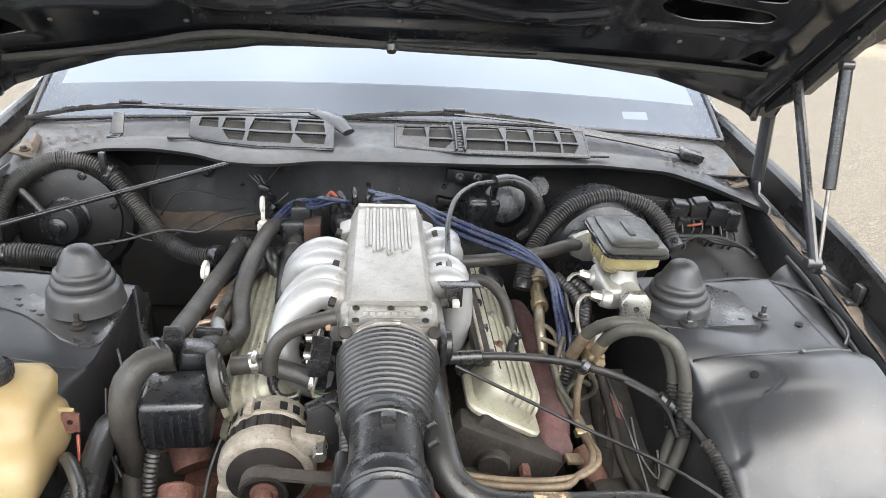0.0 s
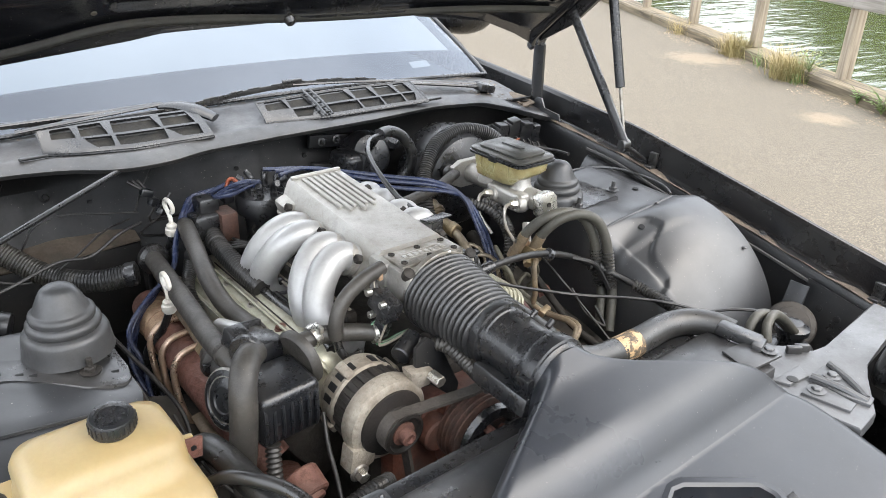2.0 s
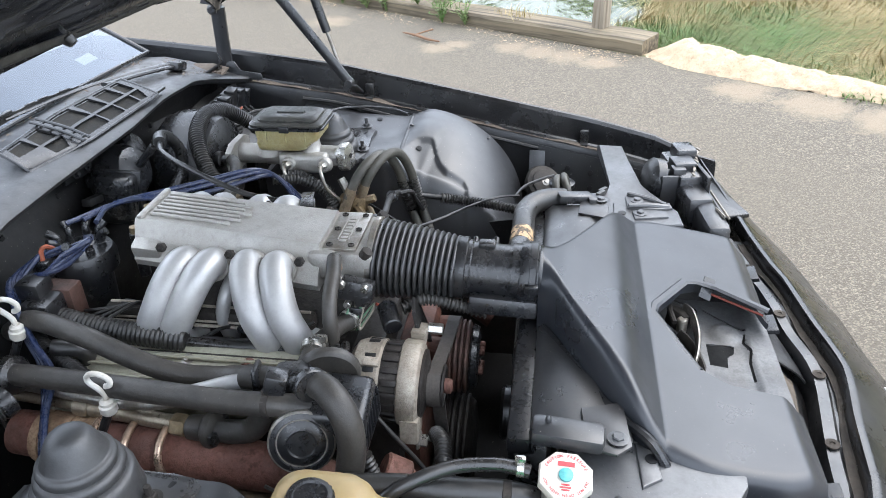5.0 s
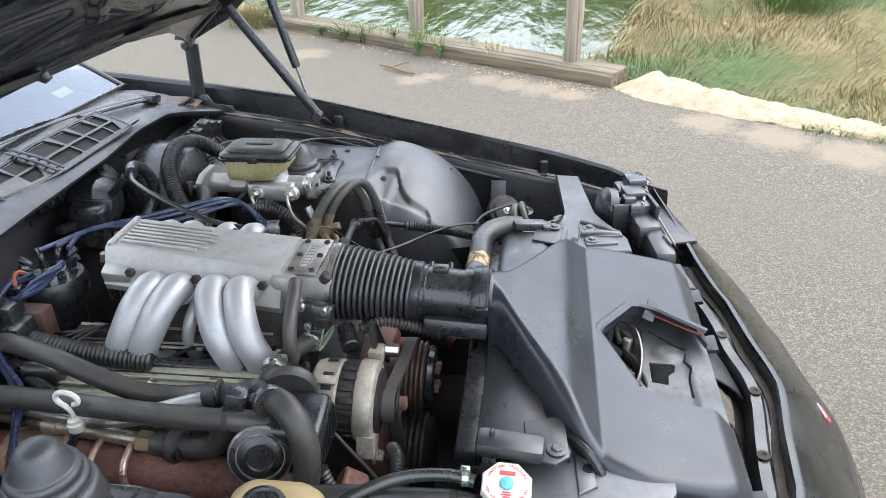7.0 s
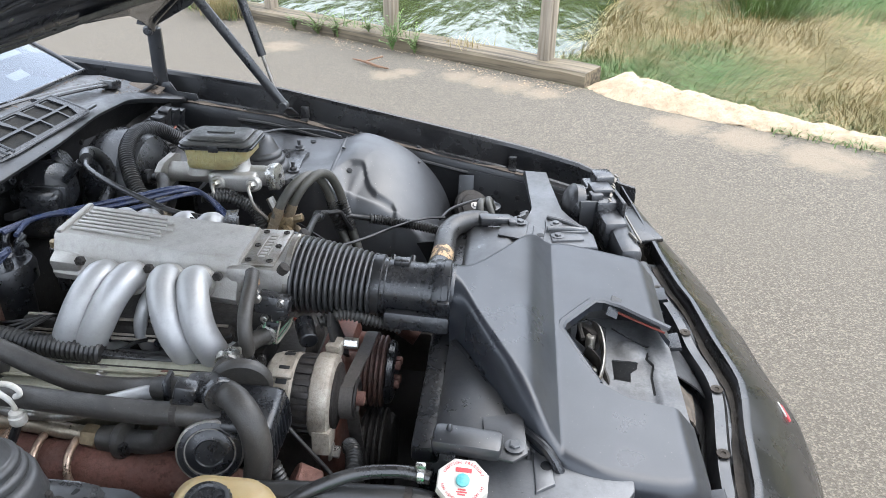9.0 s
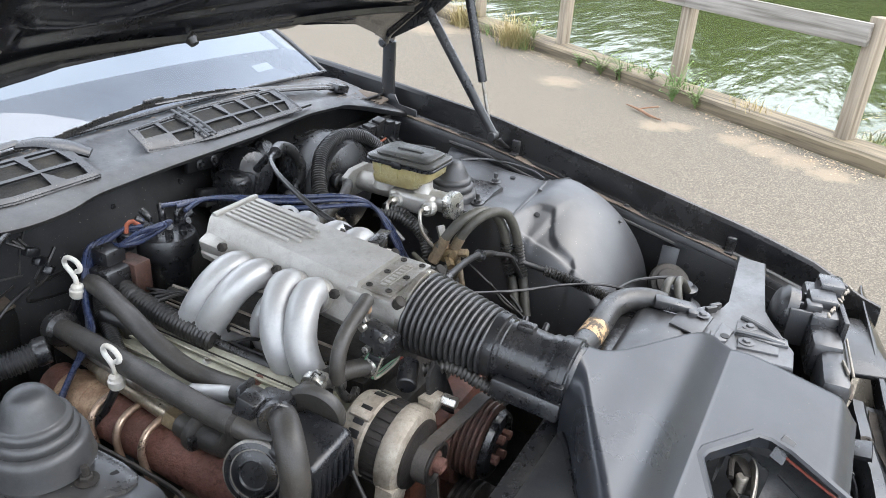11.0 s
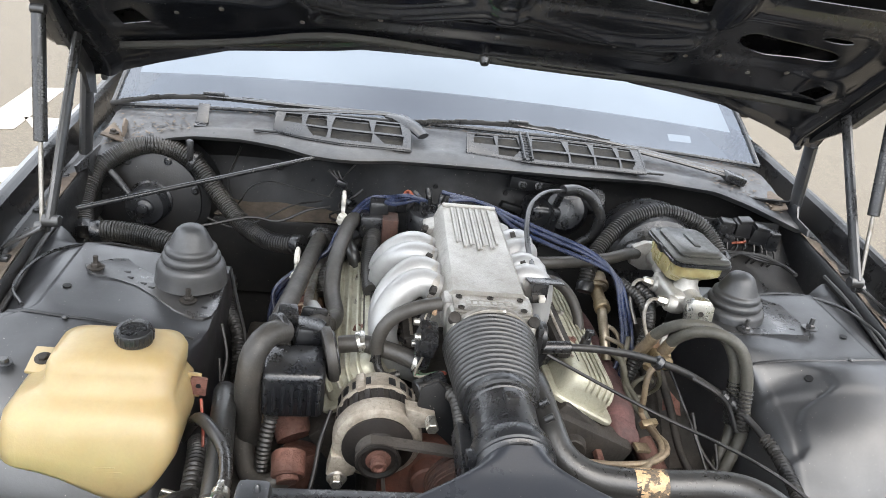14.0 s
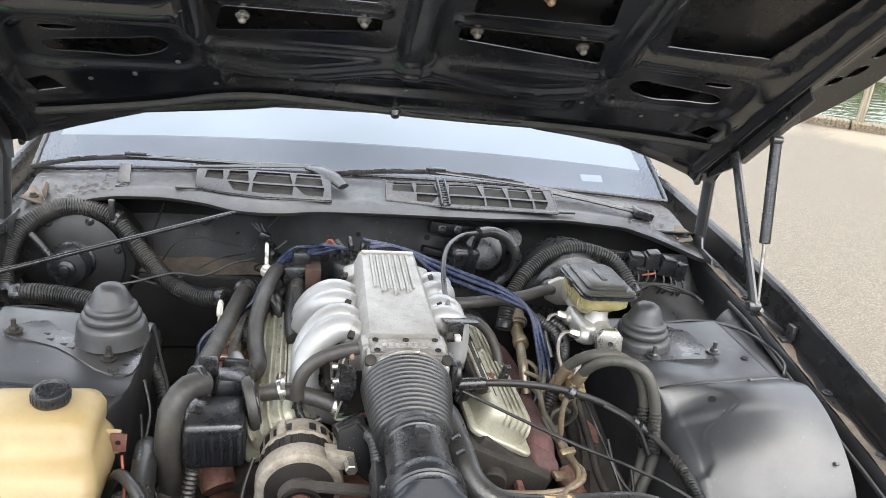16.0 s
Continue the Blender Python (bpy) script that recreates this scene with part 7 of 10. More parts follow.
    for sd in (1, -1):
        add(thr, "screw_boss", GRIME, lambda bm: lathe(bm, [(0.0085, 0), (0.0095, 0.006), (0.0095, 0.014), (0.006, 0.016)], frame_to((CX + sd * 0.063, 0.968, 0.888), (0, -0.6, 0.8)), 16))
    box_part(thr, "linkage_plate", PLASTIC, (0.010, 0.05, 0.05), (CX + 0.078, 0.985, 0.862), 0.003)
    rod_part(thr, "linkage_drum", PLASTIC, (CX + 0.076, 0.985, 0.862), (CX + 0.092, 0.985, 0.862), 0.022, 20)
    box_part(thr, "cable_bracket", PLASTIC, (0.070, 0.022, 0.003), (CX + 0.115, 1.115, 0.895), 0.001, (0.0, 0.1, 0.25), label="black throttle cable bracket")
    box_part(thr, "cable_bracket_leg", PLASTIC, (0.03, 0.004, 0.035), (CX + 0.105, 1.10, 0.878), 0.001, (0, 0, 0.25))
    box_part(thr, "cable_tag", WHITE, (0.012, 0.014, 0.010), (CX + 0.108, 1.092, 0.872), 0.002)
    # position sensor with its wiring on the passenger side
    sen = box_part(thr, "position_sensor", PLASTIC, (0.030, 0.055, 0.034), (CX - 0.100, 0.972, 0.850), 0.005, (0.2, 0.2, 0))
    box_part(sen, "connector", PLASTIC, (0.020, 0.024, 0.022), (CX - 0.108, 0.962, 0.838), 0.004)
    for k, (y, z) in enumerate(((0.992, 0.868), (0.985, 0.832), (0.955, 0.862))):
        rod_part(sen, "sensor_screw", ZINC, (CX - 0.112, y, z), (CX - 0.122, y, z), 0.006, 12)
    for k, mt in enumerate((GREENWIRE, GREENWIRE, PALEWIRE, WIRE, GREENWIRE, PALEWIRE)):
        o = 0.0045 * k
        tube_part(sen, "sensor_wire", mt, [(-0.118, 0.985 - o, 0.822), (-0.134 + o * 0.4, 0.993 - o, 0.800 - o * 0.4), (-0.132 + o * 0.3, 0.994 - o, 0.784 - o * 0.2), (-0.112, 0.982 - o * 0.7, 0.776 + o * 0.3), (-0.094, 0.968 - o * 0.5, 0.790 + o * 0.2), (-0.080, 0.955, 0.801)], 0.0021, seg=6)
    tube_part(sen, "sensor_wire", REDWIRE, [(-0.080, 0.952, 0.800), (-0.092, 0.945, 0.806), (-0.104, 0.930, 0.802), (-0.110, 0.915, 0.790)], 0.0028, seg=7)
    # harness taped down the side of the throttle body
    for k in range(5):
        o = 0.005 * k
        tube_part(sen, "harness_wire", WIRE if k != 2 else PALEWIRE, [(-0.118 + o * 0.5, 1.006, 0.886 - o * 0.3), (-0.126 + o * 0.6, 0.992, 0.868), (-0.124 + o * 0.7, 0.985 - o * 0.4, 0.842), (-0.122 + o * 0.8, 0.982 - o * 0.6, 0.815)], 0.0024, seg=6)
    box_part(sen, "harness_plug", PLASTIC, (0.020, 0.022, 0.026), (-0.116, 0.978, 0.806), 0.003, (0.2, 0.1, 0.2))
    box_part(sen, "corner_terminal", TAN, (0.008, 0.008, 0.012), (-0.104, 1.000, 0.884), 0.002)


build_plenum()


def build_duct():
    d = thing("intake_duct", "black ribbed rubber intake bellows and air meter tube", "intake duct", (CX, 0.83, 0.80))

    def bellows(bm):
        a, b = V(CX - 0.002, 0.958, 0.852), V(CX - 0.006, 0.822, 0.842)
        ax = (b - a).normalized()
        m = frame_to(a, ax)
        L, n, seg = (b - a).length, 14, 44
        loops = []
        for i in range(n * 8 + 1):
            t = i / (n * 8)
            r = lerp(0.0625, 0.0465, t ** 1.2) + 0.0085 * math.sqrt(math.sin(math.pi * (i % 8) / 8))
            loops.append([m @ V(r * 1.06 * math.cos(q), r * 0.92 * math.sin(q), L * t) for q in (2 * math.pi * k / seg for k in range(seg))])
        rings(bm, loops)

    add(d, "bellows", BELLOWS, bellows, "", 60)
    m = frame_to((CX - 0.006, 0.822, 0.842), (-0.01, -1, -0.07))
    add(d, "meter_tube", PLASTIC, lambda bm: lathe(bm, [(0.050, -0.006), (0.0525, -0.002), (0.0525, 0.012), (0.0485, 0.014), (0.0485, 0.02), (0.0465, 0.022), (0.0465, 0.088), (0.049, 0.090), (0.0505, 0.094), (0.0505, 0.112), (0.047, 0.116)], m, 40), "smooth black air meter tube")
    add(d, "front_collar", PLASTIC, lambda bm: lathe(bm, [(0.054, 0.10), (0.0555, 0.102), (0.0555, 0.116), (0.053, 0.118)], m, 40))
    add(d, "rear_clamp", STEEL, lambda bm: lathe(bm, [(0.0665, 0), (0.068, 0.001), (0.068, 0.010), (0.0665, 0.011)], frame_to((CX - 0.002, 0.968, 0.853), (-0.01, -1, -0.07)), 40))
    add(d, "clamp_screw", ZINC, lambda bm: disc_rod(bm, (CX - 0.012, 0.958, 0.915), (CX + 0.014, 0.956, 0.916), 0.0045, 10))
    box_part(d, "tube_boss", PLASTIC, (0.02, 0.028, 0.012), (CX - 0.005, 0.775, 0.888), 0.004)
    for y in (0.80, 0.765):
        rod_part(d, "tube_pin", PLASTIC, (CX + 0.045, y, 0.858), (CX + 0.056, y, 0.866), 0.005, 10)


build_duct()


def build_alternator():
    a = thing("alternator", "dusty cast alternator with slotted vents and a worn pulley", "alternator", (-0.182, 0.9, 0.66))
    ax = V(0.02, -1, -0.06).normalized()
    m = frame_to(V(-0.184, 0.962, 0.732), ax)
    add(a, "rear_shell", DIRTYCAST, lambda bm: lathe(bm, [(0.030, -0.012), (0.048, -0.009), (0.058, -0.002), (0.062, 0.008), (0.063, 0.036), (0.060, 0.040)], m, 48), "", 30)
    add(a, "stator", GRIME, lambda bm: lathe(bm, [(0.060, 0.040), (0.060, 0.072)], m, 40))
    for k in range(20):
        q = 2 * math.pi * k / 20
        add(a, "stator_bar", FANFACE, lambda bm: box(bm, (0.009, 0.010, 0.026), m @ V(0.0595 * math.cos(q), 0.0595 * math.sin(q), 0.056), 0.0015, (m.to_3x3() @ Matrix.Rotation(q, 3, "Z"))))
        # dark blocks imitate the shade in open vents on a closed shell
        if k % 5:
            add(a, "vent_slot", FIREWALL, lambda bm: box(bm, (0.0105, 0.0115, 0.017), m @ V(0.0585 * math.cos(q), 0.0585 * math.sin(q), 0.023), 0.001, (m.to_3x3() @ Matrix.Rotation(q, 3, "Z"))))
        if k % 5 == 1:
            add(a, "shell_lug", DIRTYCAST, lambda bm: box(bm, (0.012, 0.016, 0.034), m @ V(0.0630 * math.cos(q + 0.16), 0.0630 * math.sin(q + 0.16), 0.022), 0.004, (m.to_3x3() @ Matrix.Rotation(q + 0.16, 3, "Z"))))
    add(a, "front_shell", DIRTYCAST, lambda bm: lathe(bm, [(0.060, 0.066), (0.066, 0.069), (0.068, 0.073), (0.068, 0.090), (0.066, 0.097), (0.061, 0.100), (0.052, 0.101), (0.050, 0.096), (0.02, 0.094)], m, 48), "bare cast front bracket", 30)
    add(a, "fan_face", FANFACE, lambda bm: lathe(bm, [(0.052, 0.098), (0.054, 0.102), (0.054, 0.105), (0.047, 0.107), (0.036, 0.110), (0.02, 0.112)], m, 48), "dark sooty fan face", 30)
    add(a, "pulley", FANFACE, lambda bm: lathe(bm, [(0.033, 0.109), (0.033, 0.111), (0.0295, 0.113), (0.0295, 0.131), (0.033, 0.133), (0.033, 0.136), (0.029, 0.137), (0.026, 0.131), (0.016, 0.130)], m, 40), "worn grey-brown pulley", 30)
    add(a, "shaft_nut", RUST, lambda bm: lathe(bm, [(0.019, 0.128), (0.019, 0.133), (0.012, 0.134), (0.012, 0.146), (0.008, 0.148), (0.006, 0.144)], m, 18), "rusty shaft nut")
    ear = add(a, "lower_ear", DIRTYCAST, lambda bm: prism(bm, [(-0.018, 0.024), (0.026, 0.014), (0.018, -0.012), (-0.010, -0.024), (-0.024, -0.014)], frame_to((-0.232, 0.886, 0.682), (0, -1, 0), (1, 0, 0)), 0.028, 0.004))
    rod_part(ear, "pivot_bolt", ZINC, (-0.239, 0.862, 0.662), (-0.239, 0.846, 0.660), 0.010, 6)
    add(ear, "pivot_washer", STEEL, lambda bm: lathe(bm, [(0.015, 0), (0.016, 0.002), (0.013, 0.005)], frame_to((-0.239, 0.862, 0.662), (0, -1, -0.1)), 20))
    ear2 = add(a, "upper_ear", DIRTYCAST, lambda bm: prism(bm, [(-0.04, 0.008), (0.006, 0.012), (0.015, 0.0), (0.008, -0.014), (-0.02, -0.024)], frame_to((-0.112, 0.884, 0.776), (0, -1, -0.05), (1, 0, -0.35)), 0.022, 0.004))
    rod_part(ear2, "adjuster_bolt", ZINC, (-0.108, 0.862, 0.778), (-0.107, 0.838, 0.777), 0.0095, 6)
    add(a, "adjuster_bracket", FIREWALL, lambda bm: prism(bm, [(-0.030, 0.0), (-0.022, 0.042), (0.004, 0.050), (0.028, 0.022), (0.052, -0.055), (0.040, -0.078), (0.0, -0.032)], frame_to((-0.100, 0.880, 0.780), (0.10, -1.0, 0.16), (1, 0, 0.1)), 0.006, 0.002), "black steel adjuster plate beside the alternator")
    rod_part(a, "adjuster_tube", PLASTIC, (-0.128, 0.915, 0.790), (-0.085, 0.935, 0.800), 0.016, 16)
    rod_part(a, "lower_bolt", ZINC, (-0.205, 0.850, 0.640), (-0.205, 0.83, 0.638), 0.011, 6)
    # drive belt: runs from the pulley round the fan pulley beside it
    b = thing("drive_pulley", "dark grooved drive pulley with rusty rims", "pulley", (-0.06, 0.81, 0.60))
    m2 = frame_to(V(-0.044, 0.848, 0.676), (0.02, -1, -0.05))
    add(b, "groove_drum", OLDRUST, lambda bm: lathe(bm, [(0.058, 0.0)] + [q for k in range(5) for q in ((0.064, 0.003 + 0.009 * k), (0.064, 0.006 + 0.009 * k), (0.058, 0.0085 + 0.009 * k))], m2, 44), "rust-edged belt grooves", 25)
    add(b, "front_rim", PLASTIC, lambda bm: lathe(bm, [(0.055, 0.046), (0.058, 0.049), (0.054, 0.058), (0.040, 0.062), (0.030, 0.055), (0.012, 0.055)], m2, 44), "black front rim")
    for k in range(4):
        q = k * math.pi / 2 + 0.4
        add(b, "hub_bolt", RUST, lambda bm: lathe(bm, [(0.008, 0.055), (0.008, 0.068), (0.006, 0.070)], m2 @ Matrix.Translation((0.024 * math.cos(q), 0.024 * math.sin(q), 0)), 8))
    m3 = frame_to(V(-0.085, 0.845, 0.530), (0.02, -1, -0.05))
    add(b, "lower_drum", GRIME, lambda bm: lathe(bm, [(0.066, 0.0)] + [q for k in range(4) for q in ((0.074, 0.003 + 0.011 * k), (0.074, 0.007 + 0.011 * k), (0.066, 0.010 + 0.011 * k))] + [(0.03, 0.05)], m3, 44), "", 25)
    rod_part(b, "hub", BLOCK, (-0.044, 0.90, 0.676), (-0.044, 0.84, 0.676), 0.03, 18)
    belt = thing("drive_belt", "worn grey-brown rubber drive belt", "belt", (-0.12, 0.83, 0.66))

    def run(bm):
        c1, r1, c2, r2, c3, r3 = V(-0.1815, 0.840, 0.7245), 0.0318, V(-0.044, 0.832, 0.676), 0.066, V(-0.085, 0.832, 0.53), 0.075
        ring = []
        for k in steps(2.0, 5.0, 14):
            ring.append(c1 + V(math.cos(k) * r1, 0, math.sin(k) * r1))
        for k in steps(-2.4, -1.0, 8):
            ring.append(c3 + V(math.cos(k) * r3, 0, math.sin(k) * r3))
        for k in steps(-0.6, 1.7, 14):
            ring.append(c2 + V(math.cos(k) * r2, 0, math.sin(k) * r2))
        n = len(ring)
        loops = []
        for k, c in enumerate(ring):
            t = (ring[(k + 1) % n] - ring[k - 1]).normalized()
            nrm = V(t.z, 0, -t.x)
            loops.append([c + V(0, s * 0.0105, 0) + nrm * q for s, q in ((-1, -0.0025), (1, -0.0025), (1, 0.0025), (-1, 0.0025))])
        loops.append([v.copy() for v in loops[0]])
        rings(bm, loops, cap=(False, False))

    part("belt_band", (lambda bm: (run(bm), bm)[1])(bmesh.new()), BELT, belt)


build_alternator()


def build_pump_box():
    b = thing("diverter_valve", "black ribbed plastic air diverter valve with hose stubs", "air valve", (-0.315, 0.95, 0.70))
    body = box_part(b, "body", PLASTIC, (0.095, 0.085, 0.085), (-0.316, 0.952, 0.772), 0.012, (0.08, 0, 0.05), seg=3)
    for k in range(7):
        x = -0.355 + 0.0132 * k
        tube_part(body, "body_rib", PLASTIC, [(x, 0.930, 0.800), (x, 0.911, 0.796), (x, 0.9085, 0.775), (x, 0.9085, 0.752), (x, 0.914, 0.737)], 0.0034, seg=8)
    add(b, "end_disc", PLASTIC, lambda bm: lathe(bm, [(0.041, 0), (0.043, 0.004), (0.043, 0.012), (0.036, 0.014), (0.034, 0.011), (0.030, 0.014), (0.02, 0.016), (0.018, 0.014)], frame_to((-0.366, 0.992, 0.772), (-0.92, -0.25, 0.3)), 40), "round black diaphragm cover with a pale rim")
    add(b, "disc_rim", STEEL, lambda bm: lathe(bm, [(0.0435, 0.0), (0.046, 0.002), (0.046, 0.010), (0.0435, 0.012)], frame_to((-0.366, 0.992, 0.772), (-0.92, -0.25, 0.3)), 40))
    add(b, "rear_disc", HOSE, lambda bm: lathe(bm, [(0.040, -0.004), (0.044, 0), (0.045, 0.004), (0.044, 0.011), (0.038, 0.013)], frame_to((-0.268, 0.978, 0.806), (0.97, 0.2, 0.15)), 36), "thick grey disc on the valve side")
    add(b, "rear_disc_hub", PLASTIC, lambda bm: lathe(bm, [(0.038, 0), (0.036, 0.006), (0.02, 0.008)], frame_to((-0.259, 0.980, 0.8075), (0.97, 0.2, 0.15)), 30))
    tube_part(b, "elbow_hose", HOSE, [(-0.335, 0.975, 0.846), (-0.355, 0.952, 0.853), (-0.374, 0.928, 0.836), (-0.381, 0.918, 0.795), (-0.383, 0.926, 0.735), (-0.380, 0.945, 0.67), (-0.365, 0.96, 0.59)], 0.0195, "brownish rubber elbow hose", seg=16)
    add(b, "hose_clamp", PLASTIC, lambda bm: lathe(bm, [(0.022, 0), (0.024, 0.002), (0.024, 0.010), (0.022, 0.012)], frame_to((-0.340, 0.981, 0.850), (-0.7, -0.6, 0.1)), 22))
    con = box_part(b, "inlet_block", PLASTIC, (0.05, 0.05, 0.04), (-0.300, 1.020, 0.818), 0.008, (0, 0.2, 0.2))
    for dy in (-0.012, 0.030):
        box_part(con, "clip_ring", PLASTIC, (0.044, 0.010, 0.046), (-0.297, 1.045 + dy, 0.812), 0.006, (0, 0.2, 0.2))
    tube_part(b, "inlet_stub", HOSE, [(-0.298, 1.03, 0.815), (-0.29, 1.07, 0.808), (-0.282, 1.10, 0.80)], 0.018, seg=14)
    box_part(con, "electric_plug", PLASTIC, (0.03, 0.03, 0.03), (-0.335, 1.03, 0.842), 0.004, (0.3, 0.1, 0.2))
    tube_part(b, "alloy_branch", RUNNER, [(-0.302, 1.175, 0.781), (-0.294, 1.14, 0.789), (-0.287, 1.115, 0.793), (-0.284, 1.075, 0.795)], 0.0125, "bare alloy branch pipe", seg=12)


build_pump_box()


def build_hoses():
    def hose(name, mat, pts, r, label, cat="hose", **k):
        bm = bmesh.new()
        tube(bm, pts, r, **k)
        return single(name, bm, mat, label, cat, angle=60)

    def clamped(pts, r, label, clamps, **k):
        h = thing("heater_hose", label, "hose", pts[0], group="heater hoses")
        tube_part(h, "hose_body", HOSE, pts, r, **k)
        for c, d in clamps:
            band = add(h, "spring_clamp", GRIME, lambda bm: lathe(bm, [(r * 1.0, 0), (r * 1.10, 0.001), (r * 1.10, 0.010), (r * 1.0, 0.011)], frame_to(c, d), 24))
            box_part(band, "clamp_ear", GRIME, (0.006, 0.010, 0.010), V(*c) + V(0, -0.004, r * 1.2), 0.0015)

    clamped([(-0.295, 1.50, 0.770), (-0.306, 1.455, 0.792), (-0.318, 1.35, 0.800), (-0.335, 1.20, 0.806), (-0.348, 1.09, 0.812), (-0.350, 1.03, 0.816), (-0.340, 0.985, 0.805)], 0.0168, "long aged rubber heater hose beside the valve cover", (((-0.3495, 1.045, 0.8145), (-0.05, -1, 0.05)),), seg=16)
    bm = bmesh.new()
    lathe(bm, [(0.018, 0), (0.029, 0.004), (0.029, 0.022), (0.022, 0.028), (0.018, 0.032)], frame_to((-0.300, 1.478, 0.785), (-0.10, -1, 0.12)), 26)
    single("hose_grommet", bm, RUBBER, "ribbed rubber grommet on the heater hose end", "grommet")
    clamped([(-0.215, 1.52, 0.80), (-0.238, 1.455, 0.843), (-0.257, 1.365, 0.836), (-0.270, 1.285, 0.812), (-0.270, 1.222, 0.788), (-0.261, 1.165, 0.778), (-0.266, 1.11, 0.788), (-0.288, 1.07, 0.80)], 0.0158, "thick black heater hose with a bend by the dipstick", (((-0.272, 1.098, 0.791), (-0.45, -0.85, 0.25)),), seg=16)
    hose("wiring_loom", CORR, [(-0.180, 1.50, 0.825), (-0.195, 1.43, 0.814), (-0.199, 1.36, 0.804), (-0.198, 1.30, 0.797), (-0.194, 1.235, 0.789)], 0.0175, "split corrugated wiring loom over the valve cover", "wiring loom", seg=12, pitch=0.0075, depth=0.0032)
    for k in range(3):
        hose("injector_harness", WIRE, [(-0.178, 1.215, 0.776 + 0.004 * k), (-0.170, 1.15, 0.772 + 0.003 * k), (-0.158, 1.12 - 0.02 * k, 0.790), (-0.14, 1.10 - 0.03 * k, 0.80)], 0.0042, "black injector wire running along the head", "wire", seg=7)
    hose("wiring_loom", CORR, [(-0.205, 1.49, 0.79), (-0.239, 1.443, 0.782), (-0.262, 1.395, 0.777), (-0.286, 1.346, 0.770), (-0.29, 1.30, 0.74)], 0.0115, "thin corrugated loom between the heater hoses", "wiring loom", seg=12, pitch=0.0065, depth=0.0025)
    hose("vacuum_hose", RUBBER, [(-0.19, 1.235, 0.783), (-0.186, 1.16, 0.777), (-0.184, 1.08, 0.776), (-0.19, 1.01, 0.776)], 0.0085, "smooth black vacuum hose along the head", "hose", seg=12)
    hose("crankcase_hose", HOSE, [(-0.094, 1.010, 0.893), (-0.131, 1.002, 0.888), (-0.162, 1.000, 0.873), (-0.182, 0.998, 0.850), (-0.190, 0.996, 0.822), (-0.189, 0.996, 0.806)], 0.0118, "short cracked rubber hose from throttle body to head", seg=14)
    hose("vacuum_line", RUBBER, [(-0.189, 0.996, 0.812), (-0.188, 0.992, 0.790), (-0.180, 0.985, 0.772), (-0.165, 0.985, 0.766), (-0.150, 0.99, 0.768)], 0.0070, "thin black line below the crankcase hose", seg=9)
    bm = bmesh.new()
    lathe(bm, [(0.016, 0), (0.0185, 0.001), (0.0185, 0.013), (0.016, 0.014)], frame_to((-0.222, 1.018, 0.806), (0.95, 0.1, 0.25)), 26)
    box(bm, (0.008, 0.022, 0.012), (-0.214, 1.006, 0.826), 0.002)
    single("hose_clamp", bm, ZINC, "bright worm-drive hose clamp on the crankcase hose", "hose clamp")
    hose("coolant_hose", HOSE, [(-0.250, 1.020, 0.800), (-0.215, 1.018, 0.806), (-0.19, 1.01, 0.806), (-0.15, 1.0, 0.80), (-0.12, 0.985, 0.795)], 0.0145, "short coolant hose held by a clamp", seg=14)
    bm = bmesh.new()
    lathe(bm, [(0.0165, 0), (0.018, 0.001), (0.018, 0.011), (0.0165, 0.012)], frame_to((-0.128, 0.989, 0.796), (0.9, -0.3, -0.1)), 24)
    single("hose_clamp", bm, ZINC, "bright worm-drive hose clamp below the throttle body", "hose clamp")
    # upper radiator hose with its worn label
    rh = thing("radiator_hose", "thick grey rubber upper radiator hose with a worn label", "radiator hose", (0.17, 0.73, 0.70))
    path = [(0.050, 1.00, 0.780), (0.044, 0.94, 0.815), (0.043, 0.87, 0.835), (0.048, 0.80, 0.826), (0.062, 0.758, 0.805), (0.098, 0.735, 0.790), (0.155, 0.730, 0.784), (0.22, 0.728, 0.785), (0.285, 0.728, 0.787), (0.325, 0.712, 0.790), (0.350, 0.680, 0.790), (0.36, 0.65, 0.785)]
    tube_part(rh, "hose_body", RADHOSE, path, 0.0225, seg=20)
    add(rh, "worn_label", LABEL, lambda bm: tube(bm, [(0.160, 0.7302, 0.7840), (0.180, 0.7290, 0.7844), (0.205, 0.7282, 0.7848)], 0.02275, 28), "worn gold maker's label")
    for k in range(2):
        add(rh, "label_bar", GRIME, lambda bm: tube(bm, [(0.163 + 0.016 * k, 0.7301, 0.7832), (0.167 + 0.016 * k, 0.7297, 0.7834)], 0.0233, 20, straight=True))
    # thin wires strung along the firewall and down by the tank
    for pts in ([(-0.50, 1.60, 0.80), (-0.47, 1.60, 0.845), (-0.42, 1.59, 0.862), (-0.35, 1.58, 0.852), (-0.29, 1.56, 0.848)], [(-0.295, 1.56, 0.852), (-0.27, 1.585, 0.885), (-0.235, 1.60, 0.925), (-0.20, 1.61, 0.94)]):
        hose("thin_wire", WIRE, pts, 0.0020, "thin black wire strung along the firewall", "wire", seg=6)
